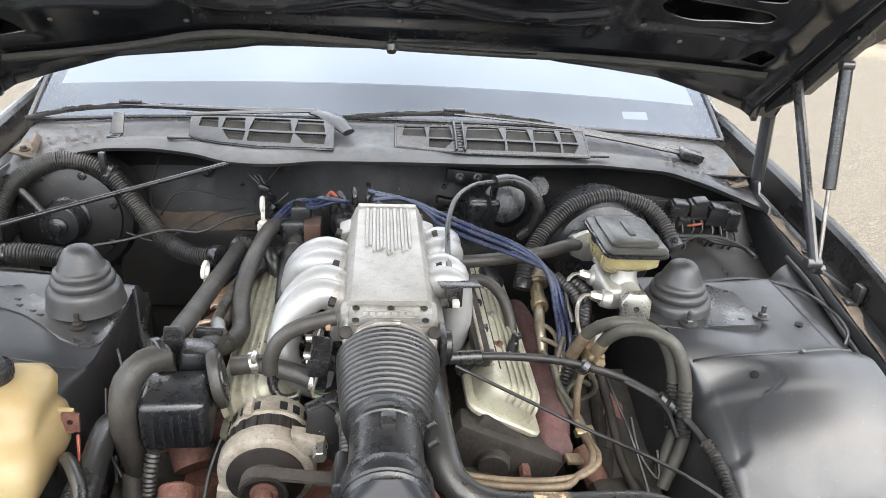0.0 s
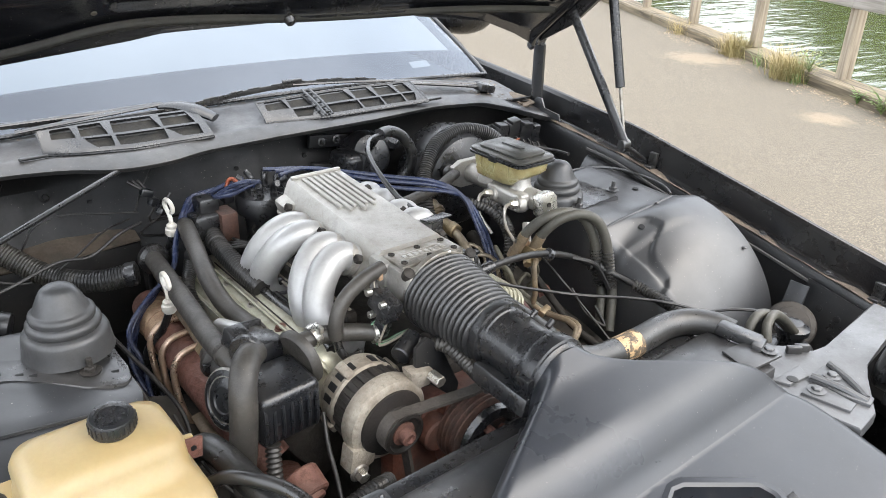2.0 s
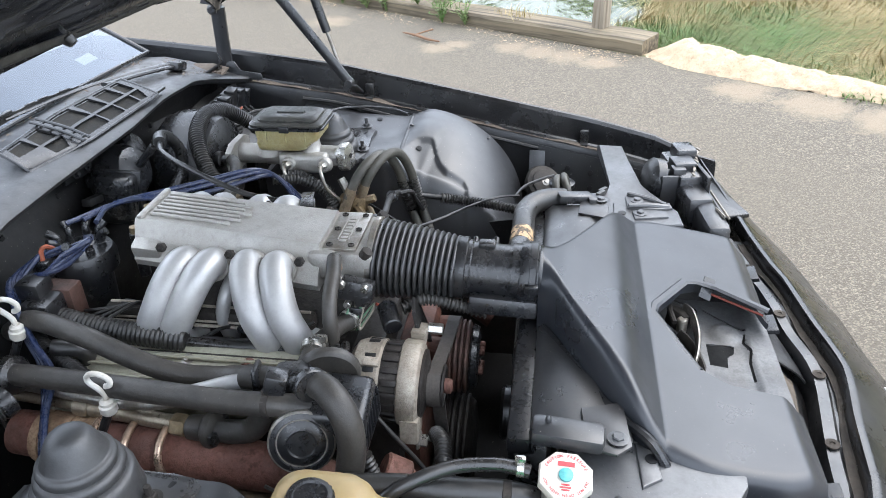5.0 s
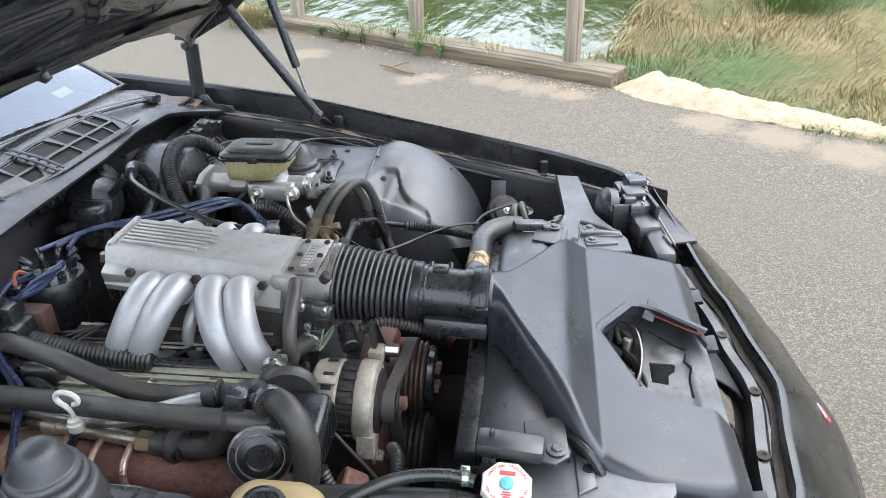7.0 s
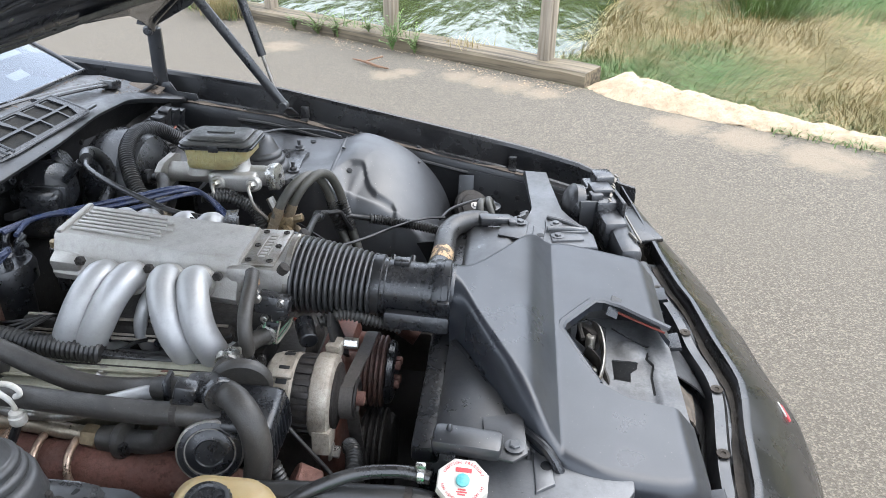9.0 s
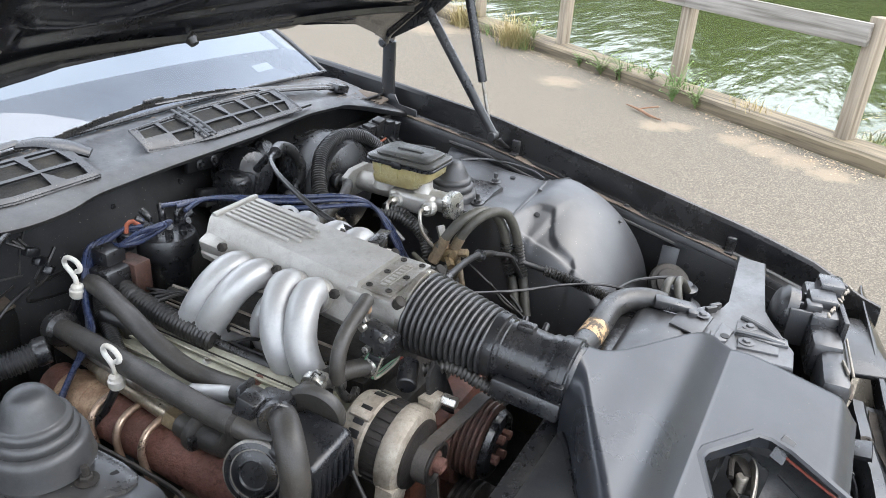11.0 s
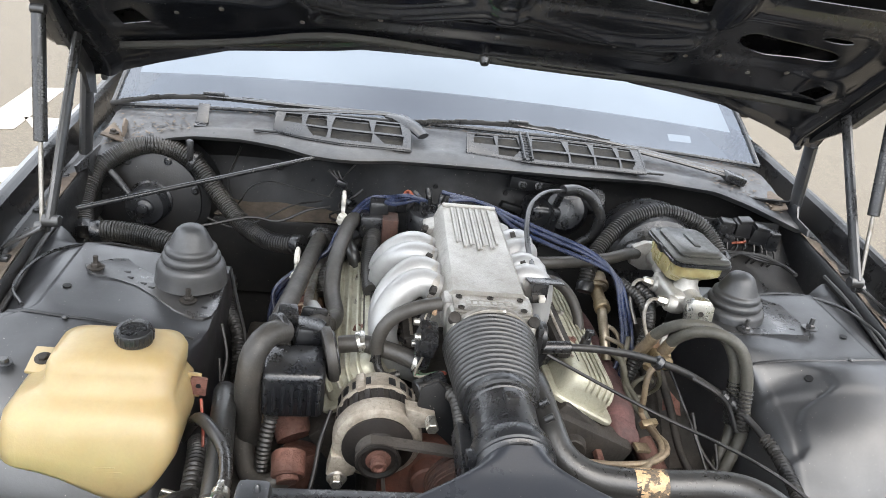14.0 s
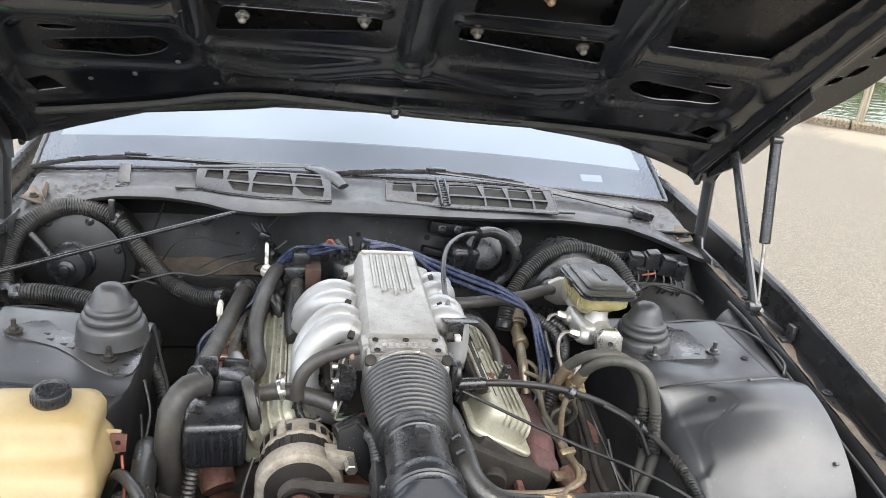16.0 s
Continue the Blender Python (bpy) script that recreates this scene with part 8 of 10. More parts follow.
    for pts, mt in (([(-0.44, 1.02, 0.76), (-0.425, 0.96, 0.70), (-0.40, 0.93, 0.66), (-0.38, 0.91, 0.62)], WIRE), ([(-0.452, 0.93, 0.745), (-0.44, 0.88, 0.70), (-0.445, 0.82, 0.66), (-0.43, 0.77, 0.61)], REDWIRE), ([(-0.42, 0.75, 0.64), (-0.40, 0.72, 0.66), (-0.43, 0.69, 0.64), (-0.46, 0.71, 0.60), (-0.43, 0.74, 0.58)], WIRE), ([(-0.465, 0.78, 0.66), (-0.445, 0.74, 0.64), (-0.46, 0.69, 0.60)], WIRE)):
        hose("loose_wire", mt, pts, 0.0026, "loose thin wire hanging beside the washer tank", "wire", seg=6)
    for pts in ([(-0.735, 0.80, 0.735), (-0.72, 0.765, 0.715), (-0.695, 0.745, 0.69), (-0.66, 0.735, 0.665)], [(-0.76, 0.76, 0.70), (-0.735, 0.73, 0.68), (-0.70, 0.72, 0.66)]):
        hose("loose_wire", WIRE, pts, 0.0024, "loose thin wire across the dark wheelhouse panel", "wire", seg=6)
    # ribbed ducts at the blower
    def duct(pts, r, label, cat, pitch, depth):
        d = thing("corrugated_duct", label, cat, pts[0])
        tube_part(d, "ribbed_tube", CORR, pts, r, seg=16, pitch=pitch, depth=depth)
        for p, q in ((pts[0], pts[1]), (pts[-1], pts[-2])):
            add(d, "end_collar", PLASTIC, lambda bm: lathe(bm, [(r * 0.9, -0.004), (r * 1.15, -0.002), (r * 1.18, 0.014), (r * 1.05, 0.018)], frame_to(p, V(*q) - V(*p)), 24))

    duct([(-0.785, 1.44, 0.775), (-0.803, 1.51, 0.818), (-0.785, 1.565, 0.872), (-0.725, 1.605, 0.910), (-0.66, 1.62, 0.911), (-0.60, 1.61, 0.888), (-0.53, 1.57, 0.818), (-0.473, 1.52, 0.779), (-0.41, 1.47, 0.770), (-0.346, 1.44, 0.780)], 0.0195, "long black corrugated drain duct over the blower", "duct", 0.0058, 0.0026)
    duct([(-0.76, 1.42, 0.785), (-0.721, 1.42, 0.79), (-0.664, 1.42, 0.785), (-0.603, 1.40, 0.781), (-0.57, 1.385, 0.772)], 0.020, "short black corrugated duct beside the strut tower", "duct", 0.0058, 0.0026)
    duct([(0.255, 1.33, 0.775), (0.266, 1.36, 0.819), (0.296, 1.40, 0.852), (0.335, 1.43, 0.884), (0.377, 1.45, 0.906), (0.447, 1.46, 0.919), (0.519, 1.45, 0.905), (0.554, 1.43, 0.878), (0.575, 1.39, 0.84)], 0.0165, "black corrugated loom arching over the brake booster", "wiring loom", 0.0064, 0.003)
    for x, y, z, ax in ((-0.604, 1.612, 0.890, (1, -0.3, -0.35)),):
        bm = bmesh.new()
        lathe(bm, [(0.0225, 0), (0.0245, 0.002), (0.0245, 0.014), (0.0225, 0.016)], frame_to((x, y, z), ax), 26)
        box(bm, (0.014, 0.014, 0.05), (x, y - 0.018, z + 0.028), 0.003)
        single("duct_strap", bm, PLASTIC, "plastic strap holding the corrugated duct", "strap")
    # brace rod across the passenger corner
    bm = bmesh.new()
    disc_rod(bm, (-0.735, 1.268, 0.898), (-0.318, 1.512, 0.958), 0.0048, 10)
    rd = single("brace_rod", bm, PLASTIC, "thin black brace rod from fender to cowl", "rod")
    # pair of power steering hoses that loop up beside the master cylinder
    for k, (off, r) in enumerate(((0.0, 0.0105), (0.026, 0.0105))):
        h = thing("pressure_hose", "grey-black looped hydraulic hose with crimped fittings", "hose", (0.4 + off * 0.3, 1.04, 0.75), group="hydraulic hoses")
        y = 1.055 - off * 0.9
        tube_part(h, "hose_body", PALEHOSE, [(0.312 + off * 0.9, y + 0.05, 0.790), (0.324 + off * 0.8, y + 0.035, 0.824), (0.352 + off * 0.6, y + 0.015, 0.852), (0.390 + off * 0.5, y - 0.005, 0.860), (0.424 + off * 0.5, y - 0.02, 0.842), (0.443 + off * 0.4, y - 0.035, 0.800), (0.448 + off * 0.4, y - 0.045, 0.755), (0.455 + off * 0.3, y - 0.06, 0.69), (0.43, y - 0.09, 0.62)], r, seg=14)
        rod_part(h, "crimp", TANLINE, (0.309 + off * 0.9, y + 0.054, 0.775), (0.319 + off * 0.85, y + 0.041, 0.812), 0.0115, 14)
        rod_part(h, "fitting_nut", TANLINE, (0.304 + off * 0.9, y + 0.060, 0.757), (0.309 + off * 0.9, y + 0.054, 0.778), 0.0125, 6)
        add(h, "spring_guard", RUBBER, lambda bm: tube(bm, [(0.447 + off * 0.4, y - 0.040, 0.775), (0.448 + off * 0.4, y - 0.048, 0.74), (0.452 + off * 0.35, y - 0.058, 0.70)], 0.0115, 12, pitch=0.007, depth=0.003))
    # throttle and cruise cables towards the driver's fender
    cab = thing("cable_harness", "taped black cable harness across the bay", "cable", (0.3, 0.98, 0.73))
    tube_part(cab, "harness_run", WIRE, [(0.062, 0.983, 0.838), (0.11, 0.984, 0.842), (0.18, 0.99, 0.838), (0.26, 1.0, 0.822), (0.34, 1.005, 0.795), (0.40, 1.005, 0.765), (0.435, 1.0, 0.745), (0.465, 0.965, 0.728), (0.482, 0.92, 0.716)], 0.0066, seg=10)
    tube_part(cab, "loom_end", CORR, [(0.478, 0.93, 0.718), (0.485, 0.90, 0.712), (0.480, 0.84, 0.708), (0.468, 0.775, 0.704), (0.455, 0.72, 0.70)], 0.0105, seg=12, pitch=0.007, depth=0.003)
    rod_part(cab, "orange_grommet", TAN, (0.050, 0.983, 0.836), (0.066, 0.983, 0.838), 0.010, 12)
    rod_part(cab, "cable_ferrule", PLASTIC, (0.075, 0.983, 0.840), (0.125, 0.985, 0.842), 0.0105, 12)
    for p in ((0.425, 1.002, 0.750), (0.44, 0.997, 0.742), (0.29, 1.003, 0.812)):
        add(cab, "tape_knot", PLASTIC, lambda bm: lathe(bm, [(0.008, -0.008), (0.0125, -0.004), (0.0125, 0.006), (0.008, 0.01)], frame_to(p, (0.8, -0.3, -0.5)), 10))
    tube_part(cab, "side_branch", WIRE, [(0.36, 1.003, 0.785), (0.40, 0.985, 0.77), (0.43, 0.985, 0.742), (0.45, 0.97, 0.70)], 0.005, seg=7)
    hose("thin_wire", WIRE, [(0.085, 0.975, 0.832), (0.17, 0.95, 0.80), (0.27, 0.90, 0.775), (0.36, 0.84, 0.765), (0.42, 0.79, 0.755), (0.46, 0.75, 0.74)], 0.0028, "thin black wire slung across the bay", "wire", seg=6)
    # cruise cable loop over the plenum
    hose("vacuum_hose", RUBBER, [(0.200, 1.437, 0.955), (0.235, 1.455, 0.953), (0.275, 1.46, 0.935), (0.300, 1.455, 0.895), (0.295, 1.46, 0.85), (0.27, 1.47, 0.82)], 0.0125, "thick black vacuum hose looping behind the plenum", seg=12)
    hose("vacuum_line", RUBBER, [(0.200, 1.437, 0.955), (0.155, 1.41, 0.957), (0.115, 1.355, 0.950), (0.096, 1.29, 0.93), (0.090, 1.22, 0.905), (0.088, 1.15, 0.895)], 0.0052, "thin black vacuum line arching to the throttle bracket", seg=8)
    # passenger-side bundle in front: radiator and overflow hoses
    lower = [(-0.445, 1.06, 0.60), (-0.430, 1.00, 0.695), (-0.420, 0.955, 0.738), (-0.412, 0.88, 0.745), (-0.402, 0.79, 0.740), (-0.396, 0.70, 0.735), (-0.40, 0.65, 0.715)]
    lh = thing("lower_hose", "thick rubber hose running forward to the radiator", "hose", lower[0])
    tube_part(lh, "hose_body", RADHOSE, lower, 0.0185, seg=16)
    add(lh, "spring_clamp", GRIME, lambda bm: lathe(bm, [(0.0186, 0), (0.0203, 0.001), (0.0203, 0.011), (0.0186, 0.012)], frame_to((-0.398, 0.72, 0.736), (0.05, -1, -0.05)), 24))
    hose("overflow_hose", RUBBER, [(-0.49, 0.92, 0.66), (-0.462, 0.895, 0.72), (-0.440, 0.860, 0.762), (-0.415, 0.82, 0.774), (-0.392, 0.775, 0.776), (-0.382, 0.72, 0.774), (-0.386, 0.685, 0.770)], 0.0092, "thin black overflow hose clamped at the radiator neck", seg=12)
    bm = bmesh.new()
    lathe(bm, [(0.010, 0), (0.012, 0.001), (0.012, 0.010), (0.010, 0.011)], frame_to((-0.383, 0.703, 0.773), (0, -1, 0)), 20)
    box(bm, (0.008, 0.014, 0.010), (-0.383, 0.698, 0.787), 0.002)
    single("hose_clamp", bm, ZINC, "bright hose clamp at the radiator neck", "hose clamp")
    hose("wiring_loom", CORR, [(-0.470, 1.00, 0.58), (-0.458, 0.93, 0.66), (-0.445, 0.86, 0.69), (-0.44, 0.78, 0.68), (-0.44, 0.70, 0.63)], 0.0135, "black corrugated loom beside the washer tank", "wiring loom", seg=12, pitch=0.008, depth=0.004)
    hose("wiring_loom", CORR, [(-0.32, 0.80, 0.650), (-0.28, 0.815, 0.658), (-0.235, 0.825, 0.655), (-0.20, 0.84, 0.64)], 0.012, "corrugated loom below the alternator", "wiring loom", seg=12, pitch=0.007, depth=0.0035)
    hose("wiring_loom", CORR, [(-0.345, 0.915, 0.73), (-0.352, 0.90, 0.69), (-0.355, 0.89, 0.64), (-0.35, 0.88, 0.59)], 0.010, "corrugated loom hanging under the diverter valve", "wiring loom", seg=12, pitch=0.007, depth=0.003)
    hose("heater_pipe", HOSE, [(-0.39, 0.94, 0.66), (-0.372, 0.89, 0.635), (-0.345, 0.87, 0.635), (-0.315, 0.88, 0.645)], 0.0165, "short thick hose to the orange sensor housing", seg=14)
    rod = bmesh.new()
    disc_rod(rod, (-0.315, 0.90, 0.675), (-0.312, 0.865, 0.655), 0.026, 22)
    disc_rod(rod, (-0.314, 0.868, 0.657), (-0.312, 0.858, 0.651), 0.017, 16)
    single("pump_outlet", rod, RUST, "round rusty orange outlet on the engine front", "outlet")
    hose("power_wire", WIRE, [(-0.255, 0.93, 0.735), (-0.268, 0.895, 0.70), (-0.275, 0.86, 0.66), (-0.29, 0.82, 0.62), (-0.33, 0.77, 0.60)], 0.0036, "thin brown wire hanging beside the alternator", "wire", seg=7)
    hose("wiring_loom", CORR, [(-0.095, 0.905, 0.805), (-0.075, 0.87, 0.812), (-0.07, 0.82, 0.800), (-0.072, 0.77, 0.79)], 0.0095, "ribbed sensor loom below the bellows", "wiring loom", seg=12, pitch=0.007, depth=0.003)
    # metal lines on the driver side of the engine, joined by a clip
    lines = thing("fuel_lines", "pair of tan bent metal lines held by a clip", "metal lines", (0.31, 1.0, 0.68))
    for k in range(2):
        o = 0.014 * k
        top = [(0.262, 1.15, 0.74), (0.270, 1.10, 0.750), (0.273, 1.083, 0.738), (0.284, 1.080, 0.712)] if k == 0 else [(0.332, 1.075, 0.742), (0.322, 1.062, 0.765), (0.306, 1.052, 0.762), (0.300, 1.042, 0.735), (0.303, 1.040, 0.705)]
        tube_part(lines, "line", OLIVE if k == 0 else TANLINE, top + [(0.312 - o * 0.4, 1.045, 0.678), (0.319 - o * 0.5, 1.020, 0.668)], 0.0058, "olive pipe hooked over at its top" if k == 0 else "", seg=10)
        tube_part(lines, "line", TANLINE, [(0.319 - o * 0.5, 1.020, 0.668), (0.318 - o * 0.3, 0.985, 0.672), (0.319 - o * 0.6, 0.955, 0.680), (0.311 - o * 0.8, 0.928 - o * 0.3, 0.681), (0.285 - o * 0.8, 0.908 - o * 0.2, 0.680), (0.255, 0.899 - o, 0.680), (0.20, 0.893 - o, 0.682), (0.12, 0.90 - o, 0.685), (0.05, 0.92 - o, 0.69)], 0.0056, seg=10)
    box_part(lines, "line_clip", BRASS, (0.034, 0.014, 0.014), (0.315, 1.022, 0.670), 0.003, (0.4, 0, 0.3))
    box_part(lines, "clip_foot", TANLINE, (0.030, 0.020, 0.008), (0.288, 0.972, 0.655), 0.002, (0.1, 0.2, 0.2))
    hose("olive_pipe", OLIVE, [(0.300, 1.16, 0.765), (0.283, 1.12, 0.755), (0.276, 1.095, 0.728), (0.288, 1.068, 0.694), (0.309, 1.040, 0.672)], 0.0050, "dull olive pipe dropping beside the valve cover", "pipe", seg=10)
    hose("wire_coil", OLIVE, [(0.322, 1.065, 0.760), (0.338, 1.07, 0.735), (0.345, 1.085, 0.705), (0.335, 1.10, 0.680), (0.315, 1.10, 0.672), (0.298, 1.09, 0.690), (0.300, 1.085, 0.715), (0.318, 1.085, 0.728), (0.335, 1.09, 0.715)], 0.0042, "olive wire coiled once beside the valve cover", "wire", seg=8)
    hose("thin_wire", WIRE, [(0.34, 1.08, 0.775), (0.365, 1.03, 0.725), (0.39, 0.97, 0.665), (0.405, 0.90, 0.61), (0.41, 0.84, 0.58)], 0.0024, "thin dark wire hanging to the frame rail", "wire", seg=6)
    hose("steering_line", GRIME, [(0.36, 1.12, 0.72), (0.375, 1.06, 0.665), (0.380, 1.00, 0.625), (0.395, 0.94, 0.600), (0.40, 0.86, 0.575)], 0.008, "dark rusty steel line along the frame rail", "metal line", seg=10)
    hose("loose_wire", WIRE, [(0.39, 1.02, 0.70), (0.40, 0.985, 0.655), (0.425, 0.95, 0.63), (0.43, 0.985, 0.66)], 0.0036, "dark wire hanging by the steering gear", "wire", seg=7)
    bm = bmesh.new()
    sheet(bm, lambda u, v: V(0.368 + 0.034 * u, 1.085 + 0.02 * v - 0.01 * u, 0.655 + 0.036 * v * (1 - 0.5 * u) + 0.004 * math.sin(5 * u)), steps(0, 1, 5), steps(0, 1, 5))
    thicken(bm, 0.002)
    single("dead_leaf", bm, RUST, "dry red-brown leaf caught beside the frame rail", "leaf")


build_hoses()


def build_dipsticks():
    for x, y, z, lean, rot in ((-0.261, 1.465, 0.838, (0.05, -0.1), 0.3), (-0.342, 1.287, 0.780, (0.0, 0.0), -0.2)):
        d = thing("dipstick", "white looped dipstick handle on a dark tube", "dipstick", (x, y, z - 0.1), group="dipsticks")
        add(d, "collar", WHITE, lambda bm: lathe(bm, [(0.010, -0.012), (0.0125, -0.008), (0.0125, 0.002), (0.010, 0.004), (0.010, 0.009), (0.006, 0.013)], frame_to((x, y, z), (lean[0], lean[1], 1)), 18))
        c, s = math.cos(rot), math.sin(rot)
        loop = [(0, 0.010), (0.0, 0.022), (0.008, 0.032), (0.018, 0.040), (0.020, 0.050), (0.010, 0.058), (-0.006, 0.057), (-0.016, 0.049), (-0.014, 0.040), (-0.006, 0.037)]
        tube_part(d, "handle", WHITE, [(x - q * s * 0.2, y + q * c, z + h) for q, h in loop], 0.0042, seg=10)
        tube_part(d, "guide_tube", PLASTIC, [(x, y, z - 0.008), (x - 0.010, y + 0.022, z - 0.055), (x - 0.036, y + 0.048, z - 0.11), (x - 0.03, y + 0.05, z - 0.20)], 0.0068, seg=9)


build_dipsticks()


def build_ignition():
    d = thing("distributor", "black distributor cap with blue ignition leads", "distributor", (-0.075, 1.455, 0.75))
    add(d, "cap", PLASTIC, lambda bm: lathe(bm, [(0.036, -0.10), (0.040, -0.02), (0.054, -0.015), (0.055, 0.010), (0.050, 0.022), (0.026, 0.028)], frame_to((-0.070, 1.465, 0.850), (0, 0, 1)), 32))
    tips = []
    for k in range(8):
        q = 2 * math.pi * k / 8 + 0.2
        p = V(-0.070 + 0.036 * math.cos(q), 1.465 + 0.036 * math.sin(q), 0.870)
        tips.append(p)
        b = rod_part(d, "tower", PLASTIC, p, p + V(0, 0, 0.014), 0.0075, 12)
        add(b, "lead_boot", PLASTIC, lambda bm: tube(bm, [p + V(0, 0, 0.008), p + V(0, 0, 0.024), p + V(0.014 * math.cos(q), 0.014 * math.sin(q), 0.034)], 0.0068, 10))
    for k in range(4):
        tube_part(d, "ignition_lead", BLUEWIRE, [tips[3 + k % 3] + V(0, 0, 0.030), (-0.135 - 0.006 * k, 1.495 + 0.008 * k, 0.893 - 0.006 * k), (-0.190 - 0.006 * k, 1.505, 0.862 + 0.004 * k), (-0.250 - 0.005 * k, 1.465 - 0.008 * k, 0.825), (-0.274 - 0.005 * k, 1.435 - 0.010 * k, 0.785), (-0.320 - 0.008 * k, 1.412 - 0.006 * k, 0.748), (-0.362 - 0.010 * k, 1.405 - 0.010 * k, 0.70), (-0.382 - 0.008 * (k % 3), 1.395 - 0.016 * k, 0.645), (-0.372 - 0.004 * k, 1.38 - 0.03 * k, 0.58), (-0.33, 1.33 - 0.06 * k, 0.53)], 0.0046, seg=9)
    for k in (0, 1.1, 2.6):
        tube_part(d, "ignition_lead", BLUEWIRE, [tips[(7 + int(k)) % 8] + V(0, 0, 0.038), (0.021 + 0.008 * k, 1.45 - 0.008 * k, 0.910), (0.09, 1.39 - 0.008 * k, 0.905 - 0.006 * k), (0.158, 1.335 - 0.007 * k, 0.897 - 0.007 * k), (0.227 + 0.004 * k, 1.275 - 0.006 * k, 0.890 - 0.007 * k), (0.275 + 0.005 * k, 1.245, 0.858 - 0.004 * k), (0.292 + 0.006 * k, 1.215, 0.80), (0.300 + 0.008 * k, 1.18, 0.73), (0.27, 1.14 - 0.04 * k, 0.66)], 0.0046, seg=9)
    for k in range(3):
        tube_part(d, "ignition_lead", BLUEWIRE, [tips[5] + V(0.0, 0, 0.036), (-0.11 - 0.012 * k, 1.41 - 0.006 * k, 0.918 + 0.005 * k), (-0.155, 1.43 + 0.004 * k, 0.895 + 0.006 * k), (-0.172, 1.46, 0.886), (-0.168, 1.485, 0.878)], 0.0046, seg=9)
    c = thing("ignition_coil", "square black ignition coil on a rusty laminated core", "ignition coil", (-0.18, 1.465, 0.76))
    box_part(c, "core", OLDRUST, (0.034, 0.052, 0.062), (-0.160, 1.452, 0.828), 0.003)
    box_part(c, "winding", PLASTIC, (0.058, 0.048, 0.05), (-0.195, 1.462, 0.832), 0.006)
    box_part(c, "terminal_block", PLASTIC, (0.04, 0.04, 0.03), (-0.185, 1.478, 0.868), 0.005)
    tube_part(c, "orange_wire", ORANGEBIT, [(-0.138, 1.488, 0.880), (-0.130, 1.492, 0.900), (-0.122, 1.486, 0.905), (-0.112, 1.478, 0.893)], 0.004, seg=8)
    tube_part(c, "pink_wire", PALEWIRE, [(-0.120, 1.488, 0.900), (-0.108, 1.475, 0.888), (-0.102, 1.465, 0.875)], 0.003, seg=7)
    box_part(c, "plug", PLASTIC, (0.02, 0.03, 0.03), (-0.136, 1.492, 0.872), 0.004)
    for k in range(4):
        tube_part(c, "coil_wire", WIRE, [(-0.150 - 0.012 * k, 1.440, 0.80 - 0.012 * k), (-0.165 - 0.01 * k, 1.405 - 0.012 * k, 0.815), (-0.150, 1.375 - 0.014 * k, 0.812 + 0.004 * k), (-0.120, 1.36 - 0.012 * k, 0.80), (-0.112, 1.345, 0.785)], 0.0030, seg=7)
    for k in range(2):
        box_part(c, "coil_plug", PLASTIC, (0.018, 0.022, 0.018), (-0.128, 1.365 - 0.04 * k, 0.802), 0.004, (0.1, 0.2, 0.3 * k))
    t = thing("sensor_cluster", "small brass-capped sensors behind the plenum", "sensor", (0.0, 1.42, 0.80))
    for x, y in ((-0.03, 1.385), (0.005, 1.375), (0.05, 1.40)):
        rod_part(t, "sensor_body", PLASTIC, (x, y, 0.80), (x, y, 0.885), 0.010, 12)
        rod_part(t, "sensor_cap", BRASS, (x, y, 0.884), (x, y, 0.897), 0.008, 8)


build_ignition()


def ring_at(cx, cy, hx, hy, z, r=0.02, n=6):
    """A round-cornered ring at height z."""
    out = []
    for sx, sy, a0 in ((1, 1, 0), (-1, 1, 90), (-1, -1, 180), (1, -1, 270)):
        for k in range(n):
            a = radians(a0 + 90 * k / (n - 1))
            out.append(V(cx + sx * (hx - r) + r * math.cos(a), cy + sy * (hy - r) + r * math.sin(a), z))
    return out


